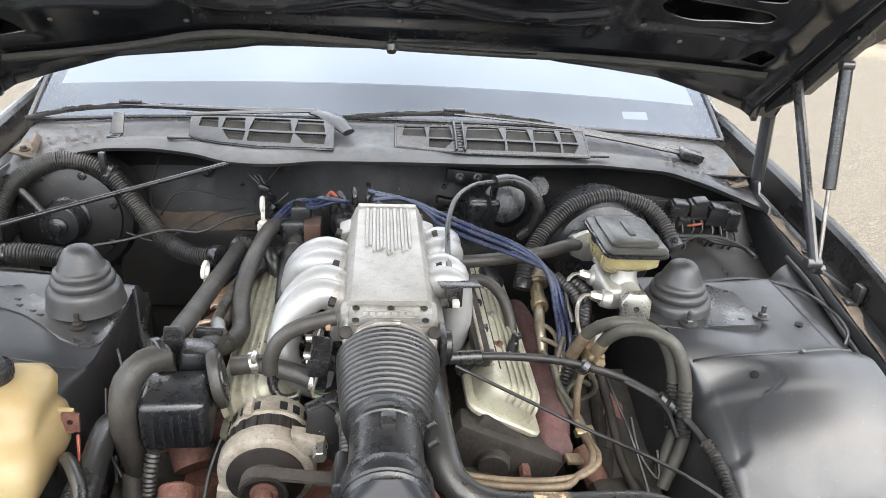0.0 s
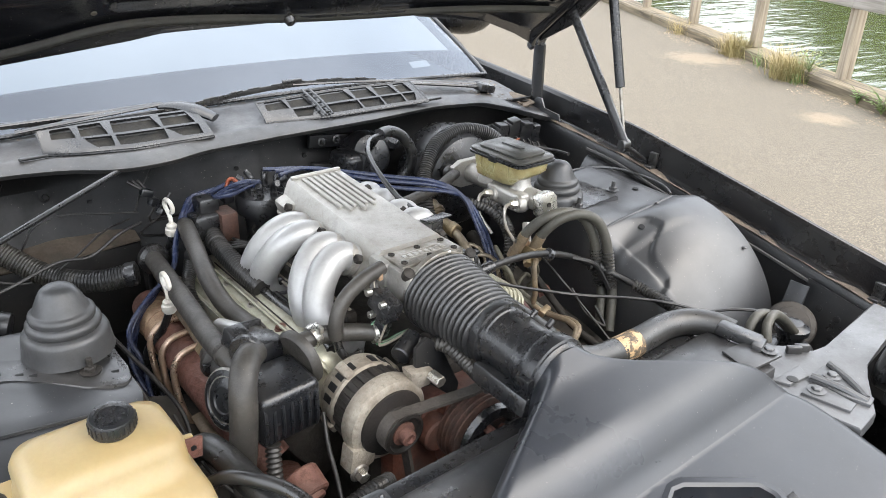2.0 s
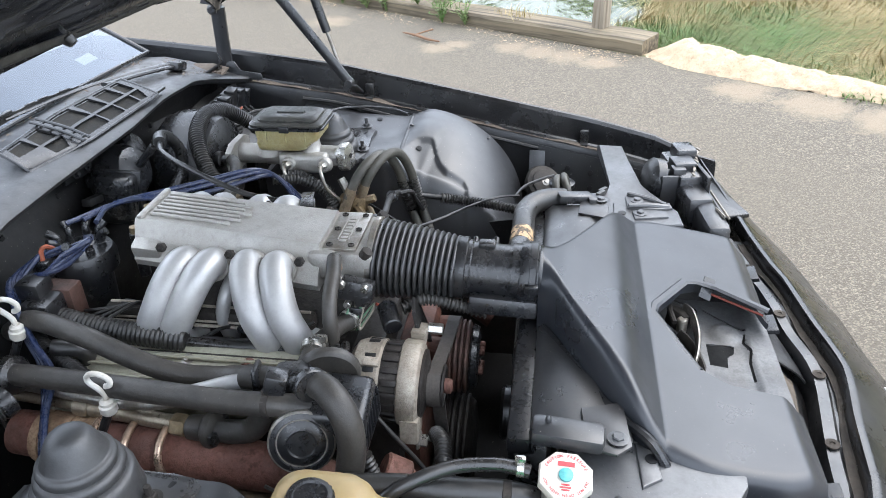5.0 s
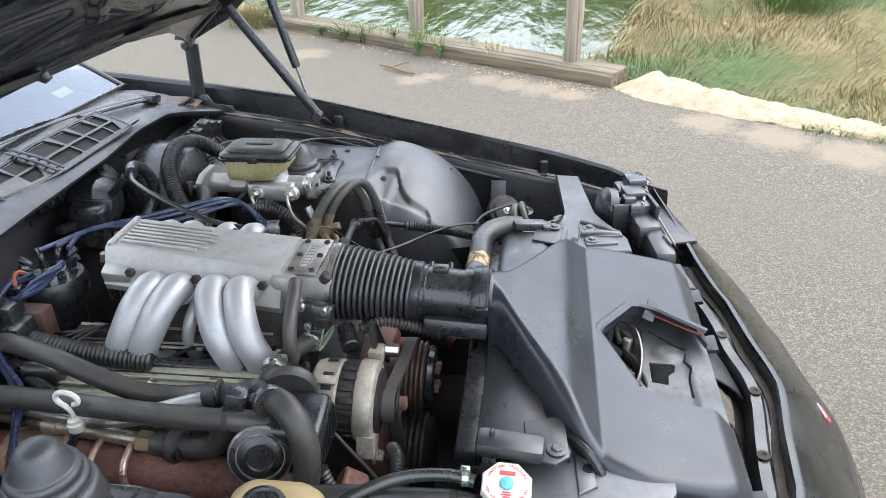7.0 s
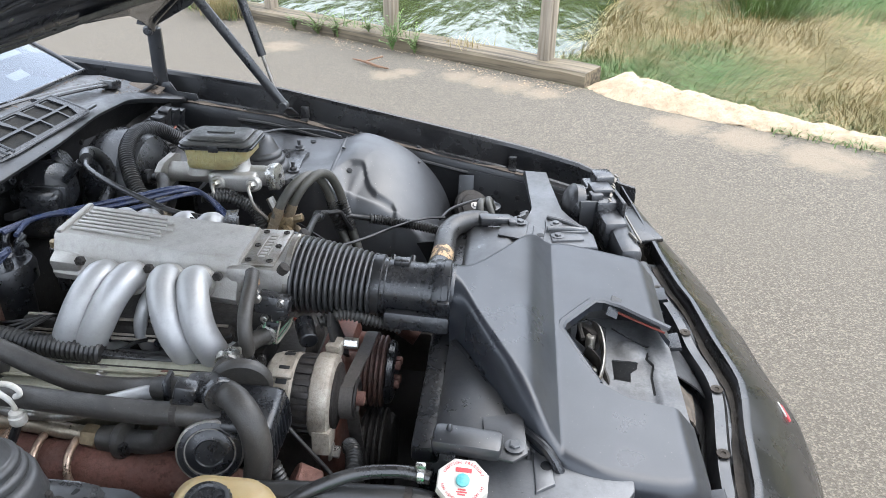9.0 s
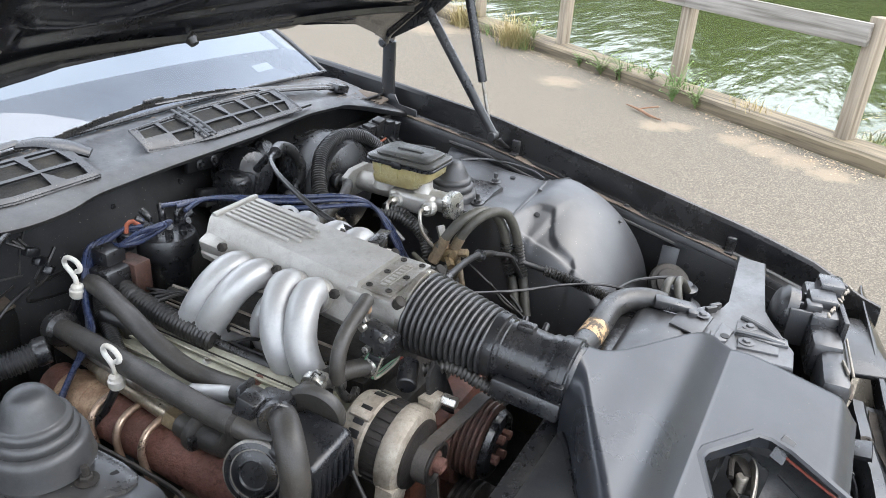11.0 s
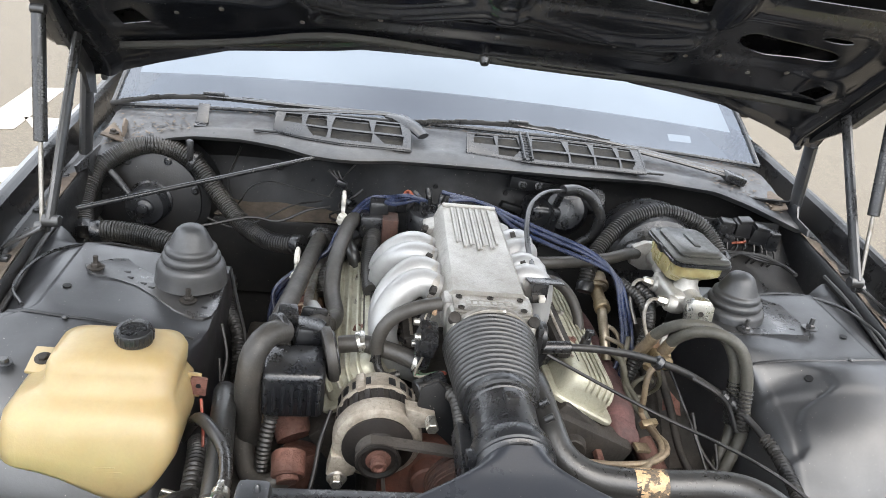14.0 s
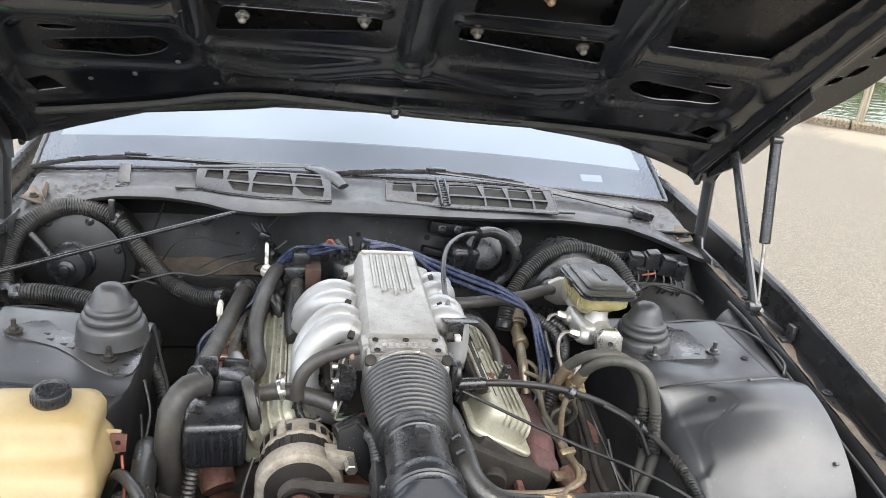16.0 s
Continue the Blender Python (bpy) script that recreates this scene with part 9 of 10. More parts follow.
# ---- brakes, blower, tanks, small things round the bay ----
def build_brakes():
    b = thing("brake_booster", "black round brake booster, dusty", "brake booster", (0.42, 1.42, 0.70))
    m = frame_to((0.440, 1.475, 0.802), (0, -1, 0.05))
    add(b, "shell", PLASTIC, lambda bm: lathe(bm, [(0.05, -0.10), (0.10, -0.085), (0.122, -0.06), (0.127, -0.03), (0.122, 0.0), (0.120, 0.012), (0.124, 0.016), (0.122, 0.022), (0.105, 0.05), (0.07, 0.066), (0.05, 0.070)], m, 48), "", 25)
    add(b, "check_valve", RUBBER, lambda bm: lathe(bm, [(0.018, 0), (0.018, 0.014), (0.010, 0.018), (0.008, 0.035)], frame_to((0.372, 1.412, 0.845), (-0.2, -1, 0.1)), 18))
    tube_part(b, "booster_hose", HOSE, [(0.368, 1.378, 0.849), (0.335, 1.355, 0.855), (0.29, 1.335, 0.850), (0.22, 1.32, 0.845), (0.13, 1.30, 0.845), (0.07, 1.29, 0.85)], 0.0125, "black vacuum hose to the manifold", seg=12)
    c = thing("master_cylinder", "cast brake master cylinder with a yellowed reservoir", "master cylinder", (0.41, 1.24, 0.80))
    rod_part(c, "bore", CAST, (0.412, 1.375, 0.846), (0.410, 1.135, 0.846), 0.0225, 22, "grimy cast bore")
    add(c, "mount_flange", CAST, lambda bm: prism(bm, [(-0.055, -0.02), (-0.03, -0.032), (0.03, -0.032), (0.055, -0.02), (0.055, 0.02), (0.03, 0.032), (-0.03, 0.032), (-0.055, 0.02)], frame_to((0.412, 1.385, 0.846), (0, -1, 0), (1, 0, 0)), 0.014, 0.003))
    for y in (1.30, 1.205):
        add(c, "neck", CAST, lambda bm: lathe(bm, [(0.030, 0), (0.026, 0.012), (0.021, 0.020), (0.020, 0.036)], frame_to((0.408, y, 0.850), (0, 0, 1)), 20))
    add(c, "end_plate", ZINC, lambda bm: prism(bm, [(-0.024, -0.020), (-0.016, -0.028), (0.016, -0.028), (0.024, -0.020), (0.024, 0.014), (0.014, 0.026), (-0.014, 0.026), (-0.024, 0.014)], frame_to((0.409, 1.140, 0.846), (-0.15, -1, 0.15), (1, 0, 0)), 0.022, 0.002), "bright chamfered end block")
    # dark disc for the shaded hole in the end block
    add(c, "end_screw", GRIME, lambda bm: lathe(bm, [(0.005, 0), (0.005, 0.002), (0.002, 0.001)], frame_to((0.4055, 1.1175, 0.8495), (-0.15, -1, 0.15)), 12))
    box_part(c, "valve_block", CAST, (0.034, 0.11, 0.042), (0.381, 1.215, 0.842), 0.010, seg=3)
    for y in (1.245, 1.165):
        boss = add(c, "port_boss", CAST, lambda bm: lathe(bm, [(0.017, 0), (0.016, 0.012), (0.013, 0.016)], frame_to((0.372, y, 0.842), (-1, 0, 0.25)), 18))
        add(boss, "line_nut", ZINC, lambda bm: lathe(bm, [(0.0095, 0), (0.0095, 0.014), (0.006, 0.020)], frame_to((0.357, y, 0.846), (-1, 0, 0.25)), 6))
        tube_part(c, "brake_pipe", STEEL, [(0.342, y, 0.850), (0.326, y - 0.002, 0.850), (0.316, y - 0.008, 0.838), (0.316, y - 0.016, 0.810), (0.325, y - 0.045, 0.775)], 0.0038, seg=8)

    def belly(bm):
        L = [(0.868, 0.404, 1.262, 0.026, 0.048), (0.872, 0.404, 1.262, 0.032, 0.055), (0.884, 0.406, 1.256, 0.037, 0.062), (0.892, 0.409, 1.248, 0.042, 0.067), (0.900, 0.411, 1.244, 0.047, 0.0715), (0.924, 0.411, 1.243, 0.049, 0.0735)]
        rings(bm, [ring_at(cx, cy, hx, hy, z, 0.016) for z, cx, cy, hx, hy in L])

    res = add(c, "reservoir", RESERVOIR, belly, "yellowed translucent fluid reservoir", 50)
    for y in (1.20, 1.243, 1.286):
        box_part(res, "moulded_rib", RESERVOIR, (0.003, 0.003, 0.030), (0.3605, y, 0.910), 0.001, (0, 0.1, 0))

    def slab(hx, hy, z0, z1, r=0.018, soft=0.004):
        def go(bm):
            rings(bm, [ring_at(0.412, 1.243, hx - q, hy - q, z, r) for q, z in ((soft, z0), (0, z0 + soft * 0.7), (0, z1 - soft * 0.7), (soft, z1))])
        return go

    lid = add(c, "lid", LID, slab(0.056, 0.081, 0.927, 0.936), "grey-black rectangular reservoir lid", 50)
    add(lid, "lid_raised", LID, slab(0.043, 0.066, 0.934, 0.944, 0.016, 0.005), "", 50)
    add(lid, "lid_rim", PLASTIC, slab(0.058, 0.083, 0.921, 0.928, 0.018, 0.002))
    box_part(lid, "lid_ridge", LID, (0.012, 0.06, 0.0025), (0.414, 1.243, 0.945), 0.001)
    for x in (0.356, 0.468):
        box_part(lid, "lid_clip", PLASTIC, (0.008, 0.022, 0.014), (x, 1.243, 0.925), 0.002)
    p = thing("proportioning_valve", "brass brake valve with fittings below the master cylinder", "brake valve", (0.34, 1.10, 0.72))
    box_part(p, "valve_body", BRASS, (0.03, 0.06, 0.035), (0.335, 1.10, 0.770), 0.006)
    for k, (dx, dy, dz) in enumerate(((0.0, -0.035, 0.01), (-0.015, 0.0, 0.03), (0.012, 0.02, 0.035), (-0.02, -0.02, -0.01))):
        rod_part(p, "fitting", (BRASS, TAN, STEEL, BRASS)[k], (0.335 + dx * 0.4, 1.10 + dy * 0.4, 0.77 + dz * 0.4), (0.335 + dx * 1.4, 1.10 + dy * 1.4, 0.77 + dz * 1.4), 0.009, 6)
    # corrugated sleeves that hang in front of it
    for k in range(2):
        bm = bmesh.new()
        tube(bm, [(0.30 + 0.03 * k, 1.26 - 0.02 * k, 0.835), (0.325 + 0.02 * k, 1.21, 0.825), (0.330, 1.16 - 0.01 * k, 0.795), (0.31 + 0.01 * k, 1.13, 0.75), (0.30, 1.12, 0.70)], 0.0095, 10, pitch=0.007, depth=0.003)
        single("wire_sleeve", bm, CORR, "corrugated wire sleeve beside the master cylinder", "wiring loom", angle=60)
    # cruise servo can on the firewall
    v = thing("cruise_servo", "black cruise control servo can on the firewall", "servo", (0.24, 1.56, 0.80))
    add(v, "can", PLASTIC, lambda bm: lathe(bm, [(0.03, -0.04), (0.055, -0.036), (0.058, 0.0), (0.060, 0.004), (0.058, 0.03), (0.045, 0.05), (0.025, 0.056)], frame_to((0.245, 1.575, 0.862), (-0.1, -1, 0.35)), 30))
    box_part(v, "servo_box", PLASTIC, (0.085, 0.06, 0.07), (0.225, 1.555, 0.825), 0.010, (0.2, 0, 0.1))
    box_part(v, "servo_bracket", FIREWALL, (0.16, 0.012, 0.03), (0.20, 1.61, 0.900), 0.003, (0, 0.1, 0))
    for x in (0.15, 0.19, 0.27):
        add(v, "nut", PLASTIC, lambda bm: hexbolt(bm, (x, 1.60, 0.905), (0, -1, 0.2), 0.006, 0.008))
    box_part(v, "servo_case", PLASTIC, (0.075, 0.075, 0.10), (0.185, 1.545, 0.842), 0.014, (0.15, 0.1, 0.25), seg=3)
    box_part(v, "servo_seam", PLASTIC, (0.006, 0.08, 0.106), (0.190, 1.543, 0.842), 0.002, (0.15, 0.1, 0.25))
    box_part(v, "servo_arm", FIREWALL, (0.06, 0.02, 0.016), (0.125, 1.56, 0.862), 0.004, (0, 0.25, 0.1))
    box_part(v, "servo_arm", FIREWALL, (0.05, 0.02, 0.012), (0.130, 1.56, 0.838), 0.003, (0, 0.1, 0.2))
    rod_part(v, "vacuum_nipple", PLASTIC, (0.21, 1.50, 0.90), (0.205, 1.455, 0.945), 0.008, 10)
    add(v, "side_can", PLASTIC, lambda bm: lathe(bm, [(0.03, 0), (0.032, 0.01), (0.032, 0.04), (0.022, 0.05)], frame_to((0.31, 1.60, 0.875), (0.2, -0.7, 0.5)), 24))
    # relays on the driver's corner
    r = thing("relay_bank", "cluster of black plug-in relays on a bracket", "relays", (0.60, 1.50, 0.84))
    box_part(r, "relay_bracket", FIREWALL, (0.19, 0.008, 0.05), (0.665, 1.520, 0.868), 0.002)
    for k, (x, z, w, tilt) in enumerate(((0.612, 0.880, 0.040, 0.1), (0.655, 0.886, 0.038, -0.1), (0.700, 0.872, 0.044, 0.15), (0.625, 0.845, 0.034, 0.3), (0.735, 0.86, 0.03, 0.0))):
        q = box_part(r, "relay", PLASTIC, (w, 0.032, 0.036), (x, 1.495, z), 0.004, (0.15, tilt, 0))
        box_part(q, "relay_cap", PLASTIC, (w * 0.8, 0.026, 0.010), (x, 1.486, z + 0.020), 0.003, (0.15, tilt, 0))
        box_part(q, "relay_foot", PLASTIC, (w * 1.15, 0.012, 0.010), (x, 1.488, z - 0.020), 0.002, (0.15, tilt, 0))
        for j in range(2):
            tube_part(q, "relay_wire", WIRE, [(x - 0.008 + 0.016 * j, 1.488, z - 0.02), (x - 0.01 + 0.02 * j, 1.47, z - 0.04), (x + 0.012 * j - 0.02, 1.475, z - 0.07)], 0.0028, seg=6)
    for k in range(3):
        tube_part(r, "relay_cable", WIRE, [(0.57, 1.47, 0.842 - 0.008 * k), (0.61, 1.455, 0.838 - 0.01 * k), (0.65, 1.462, 0.835), (0.70, 1.455, 0.835 - 0.006 * k), (0.735, 1.42, 0.83), (0.735, 1.36, 0.835)], 0.0045, seg=8)
    tube_part(r, "orange_wire", ORANGEBIT, [(0.632, 1.475, 0.852), (0.648, 1.468, 0.858), (0.660, 1.466, 0.862)], 0.003, seg=7)


build_brakes()


def build_blower():
    b = thing("heater_blower", "round black heater blower motor on its case", "blower motor", (-0.66, 1.57, 0.65))
    m = frame_to((-0.690, 1.610, 0.792), (0, -1, 0.08))
    add(b, "case", INNER, lambda bm: lathe(bm, [(0.15, -0.05), (0.135, -0.02), (0.128, 0.0), (0.110, 0.008), (0.108, 0.014), (0.085, 0.020), (0.05, 0.022)], m, 44))
    mo = add(b, "motor", PLASTIC, lambda bm: lathe(bm, [(0.048, 0.018), (0.048, 0.026), (0.043, 0.030), (0.043, 0.066), (0.039, 0.074), (0.020, 0.076), (0.019, 0.084), (0.012, 0.088), (0.010, 0.094), (0.004, 0.095)], m, 36))
    for k in range(7):
        q = 2 * math.pi * k / 7 + 0.3
        add(b, "case_screw", PLASTIC, lambda bm: lathe(bm, [(0.010, 0.008), (0.010, 0.016), (0.006, 0.020)], m @ Matrix.Translation((0.098 * math.cos(q), 0.098 * math.sin(q), 0)), 14))
    tube_part(b, "cooling_tube", PLASTIC, [m @ V(-0.04, 0.02, 0.05), m @ V(-0.07, 0.06, 0.05), m @ V(-0.10, 0.09, 0.045)], 0.009, seg=10)
    add(b, "case_panel", FIREWALL, lambda bm: box(bm, (0.34, 0.09, 0.20), (-0.44, 1.672, 0.655), 0.012))
    tube_part(b, "thin_wire", WIRE, [(-0.50, 1.64, 0.925), (-0.515, 1.655, 0.885), (-0.53, 1.65, 0.84), (-0.51, 1.60, 0.80), (-0.45, 1.56, 0.77)], 0.0026, seg=6)
    tube_part(b, "thin_wire", WIRE, [(-0.60, 1.46, 0.79), (-0.54, 1.48, 0.795), (-0.46, 1.50, 0.81), (-0.40, 1.515, 0.80), (-0.34, 1.53, 0.825), (-0.29, 1.55, 0.83)], 0.003, seg=6)
    tube_part(b, "thin_wire", WIRE, [(-0.56, 1.55, 0.78), (-0.50, 1.54, 0.765), (-0.44, 1.51, 0.80), (-0.37, 1.53, 0.835), (-0.31, 1.555, 0.84)], 0.0022, seg=6)
    c = thing("wire_cluster", "tangle of black clips and wires on the firewall", "wiring", (-0.27, 1.58, 0.86))
    for k in range(3):
        box_part(c, "clip", PLASTIC, (0.026, 0.016, 0.016), (-0.27 + 0.012 * k, 1.557, 0.885 - 0.022 * k), 0.004, (0.2 * k, 0.4, 0.4 * k))
    for k in range(3):
        tube_part(c, "strand", WIRE, [(-0.30 + 0.01 * k, 1.57, 0.91), (-0.27 + 0.012 * k, 1.555, 0.885 - 0.022 * k), (-0.25 - 0.02 * k, 1.56, 0.85 - 0.025 * k), (-0.22 + 0.03 * k, 1.57, 0.87 - 0.05 * k)], 0.003, seg=6)
    for pts in ([(-0.462, 1.26, 0.80), (-0.440, 1.20, 0.765), (-0.420, 1.15, 0.735), (-0.405, 1.09, 0.70), (-0.412, 1.04, 0.64), (-0.43, 0.99, 0.58)], [(-0.456, 1.13, 0.76), (-0.442, 1.10, 0.71), (-0.446, 1.05, 0.66), (-0.435, 0.99, 0.60)]):
        bm = bmesh.new()
        tube(bm, pts, 0.0036, 7)
        single("loose_wire", bm, WIRE, "dark wire hanging beside the strut tower", "wire")
    bm = bmesh.new()
    tube(bm, [(-0.475, 1.34, 0.73), (-0.470, 1.29, 0.70), (-0.445, 1.24, 0.68), (-0.432, 1.18, 0.64), (-0.43, 1.10, 0.59)], 0.013, 12, pitch=0.007, depth=0.003)
    single("wiring_loom", bm, CORR, "corrugated loom down the side of the strut tower", "wiring loom", angle=60)


build_blower()


def build_tank():
    t = thing("washer_tank", "large yellowed plastic washer fluid tank with a black cap", "washer tank", (-0.57, 0.88, 0.62))

    def body(bm):
        L = [(0.632, -0.577, 0.868, 0.085, 0.050, 0.03), (0.636, -0.577, 0.868, 0.104, 0.070, 0.03), (0.645, -0.577, 0.869, 0.112, 0.080, 0.03), (0.662, -0.577, 0.870, 0.115, 0.084, 0.03), (0.715, -0.577, 0.874, 0.116, 0.085, 0.03), (0.768, -0.577, 0.882, 0.116, 0.085, 0.03), (0.785, -0.577, 0.886, 0.113, 0.081, 0.03), (0.797, -0.575, 0.891, 0.104, 0.072, 0.03), (0.803, -0.566, 0.899, 0.091, 0.064, 0.03), (0.812, -0.562, 0.908, 0.089, 0.058, 0.03), (0.828, -0.562, 0.915, 0.089, 0.058, 0.03), (0.840, -0.562, 0.917, 0.084, 0.053, 0.03), (0.846, -0.562, 0.918, 0.072, 0.042, 0.03), (0.849, -0.562, 0.918, 0.055, 0.028, 0.02)]
        rings(bm, [ring_at(cx, cy, hx, hy, z, r, 9) for z, cx, cy, hx, hy, r in L])
        bmesh.ops.subdivide_edges(bm, edges=[e for e in bm.edges if e.calc_length() > 0.06], cuts=6)
        # the foot hangs lowest below the cap and is cut off towards the engine
        foot = [(-0.70, 0.722), (-0.65, 0.716), (-0.61, 0.700), (-0.57, 0.674), (-0.545, 0.660), (-0.515, 0.658), (-0.49, 0.690), (-0.46, 0.738)]
        for v in bm.verts:
            if v.co.z < 0.765:
                low = (table(v.co.x - 0.008, foot) + table(v.co.x, foot) + table(v.co.x + 0.008, foot)) / 3
                v.co.z = lerp(low, 0.765, (v.co.z - 0.632) / 0.133)

    add(t, "tank_body", TANK, body, "", 60)
    cap = add(t, "cap", PLASTIC, lambda bm: lathe(bm, [(0.026, -0.012), (0.026, -0.002), (0.0245, 0.0), (0.0245, 0.004), (0.0262, 0.006), (0.0262, 0.020), (0.024, 0.024), (0.019, 0.025), (0.0175, 0.022), (0.006, 0.022)], frame_to((-0.541, 0.918, 0.848), (0, -0.12, 1)), 34), "black knurled screw cap")
    for k in range(24):
        q = 2 * math.pi * k / 24
        box_part(cap, "knurl", PLASTIC, (0.0025, 0.003, 0.012), (-0.541 + 0.0262 * math.cos(q), 0.9165 + 0.0262 * math.sin(q), 0.861), 0.0008, (0, 0, q))
    for k in range(9):
        q = 2 * math.pi * k / 9 + 0.3
        box_part(cap, "raised_mark", PLASTIC, (0.0022, 0.005, 0.002), (-0.541 + 0.0135 * math.cos(q), 0.9155 + 0.0135 * math.sin(q), 0.8705), 0.0005, (0.12, 0, q + 1.57))
    for k, (x, w) in enumerate(((-0.555, 0.052), (-0.558, 0.05), (-0.555, 0.052), (-0.560, 0.045))):
        box_part(t, "moulded_mark", TANK, (w, 0.002, 0.0014), (x, 0.7885 + 0.0004 * k, 0.706 + 0.0075 * k), 0.0005)
    box_part(t, "left_tab", TANK, (0.05, 0.05, 0.006), (-0.665, 0.925, 0.803), 0.002, (0.25, 0, 0))
    add(t, "tab_bolt", GRIME, lambda bm: hexbolt(bm, (-0.672, 0.925, 0.806), (0, -0.25, 1), 0.007, 0.007))
    box_part(t, "right_tab", TANK, (0.03, 0.008, 0.040), (-0.466, 0.925, 0.775), 0.002, (0, 0.1, 0))
    tabp = box_part(t, "tab_plate", RUST, (0.024, 0.006, 0.030), (-0.453, 0.918, 0.777), 0.001, (0, 0.1, 0), label="rusty square plate on the tab")
    # the hole is a short dark rod end, black for its shade
    rod_part(tabp, "tab_hole", FIREWALL, (-0.453, 0.9155, 0.779), (-0.453, 0.914, 0.779), 0.004, 10)
    box_part(t, "lower_strap", ZINC, (0.028, 0.006, 0.04), (-0.472, 0.80, 0.668), 0.002, (0.3, 0.3, 0))
    # battery under the tank's nose
    g = thing("green_box", "bright green plastic case lid at the front corner", "plastic case", (-0.63, 0.63, 0.55))
    box_part(g, "case_body", GREENBOX, (0.27, 0.20, 0.15), (-0.634, 0.635, 0.610), 0.008)
    box_part(g, "case_lid", GREENBOX, (0.275, 0.205, 0.014), (-0.634, 0.635, 0.686), 0.005)
    box_part(g, "lid_panel", GREENBOX, (0.12, 0.10, 0.006), (-0.62, 0.64, 0.694), 0.003)
    box_part(g, "lid_band", GREENBOX, (0.085, 0.19, 0.006), (-0.545, 0.635, 0.6935), 0.003)
    tray = bmesh.new()
    box(tray, (0.34, 0.26, 0.02), (-0.62, 0.64, 0.525), 0.006)
    part("battery_tray", tray, BAY, car)
    bm = bmesh.new()
    tube(bm, [(-0.492, 0.745, 0.70), (-0.455, 0.75, 0.715), (-0.44, 0.79, 0.69), (-0.45, 0.86, 0.66)], 0.0075, 9)
    box(bm, (0.05, 0.03, 0.022), (-0.487, 0.735, 0.70), 0.005, Euler((0, 0, 0.4)).to_matrix())
    single("battery_lead", bm, RUBBER, "black battery lead with its clamp", "cable")
    # painted apron bolts and the scratch-like wire on the left
    for x, y, z in ((-0.726, 0.923, 0.797), (-0.62, 0.985, 0.81)):
        bm = bmesh.new()
        hexbolt(bm, (x, y, z), (0.1, 0, 1), 0.007, 0.008)
        single("apron_bolt", bm, BAY, "small bolt in the painted inner fender", "bolt")


build_tank()


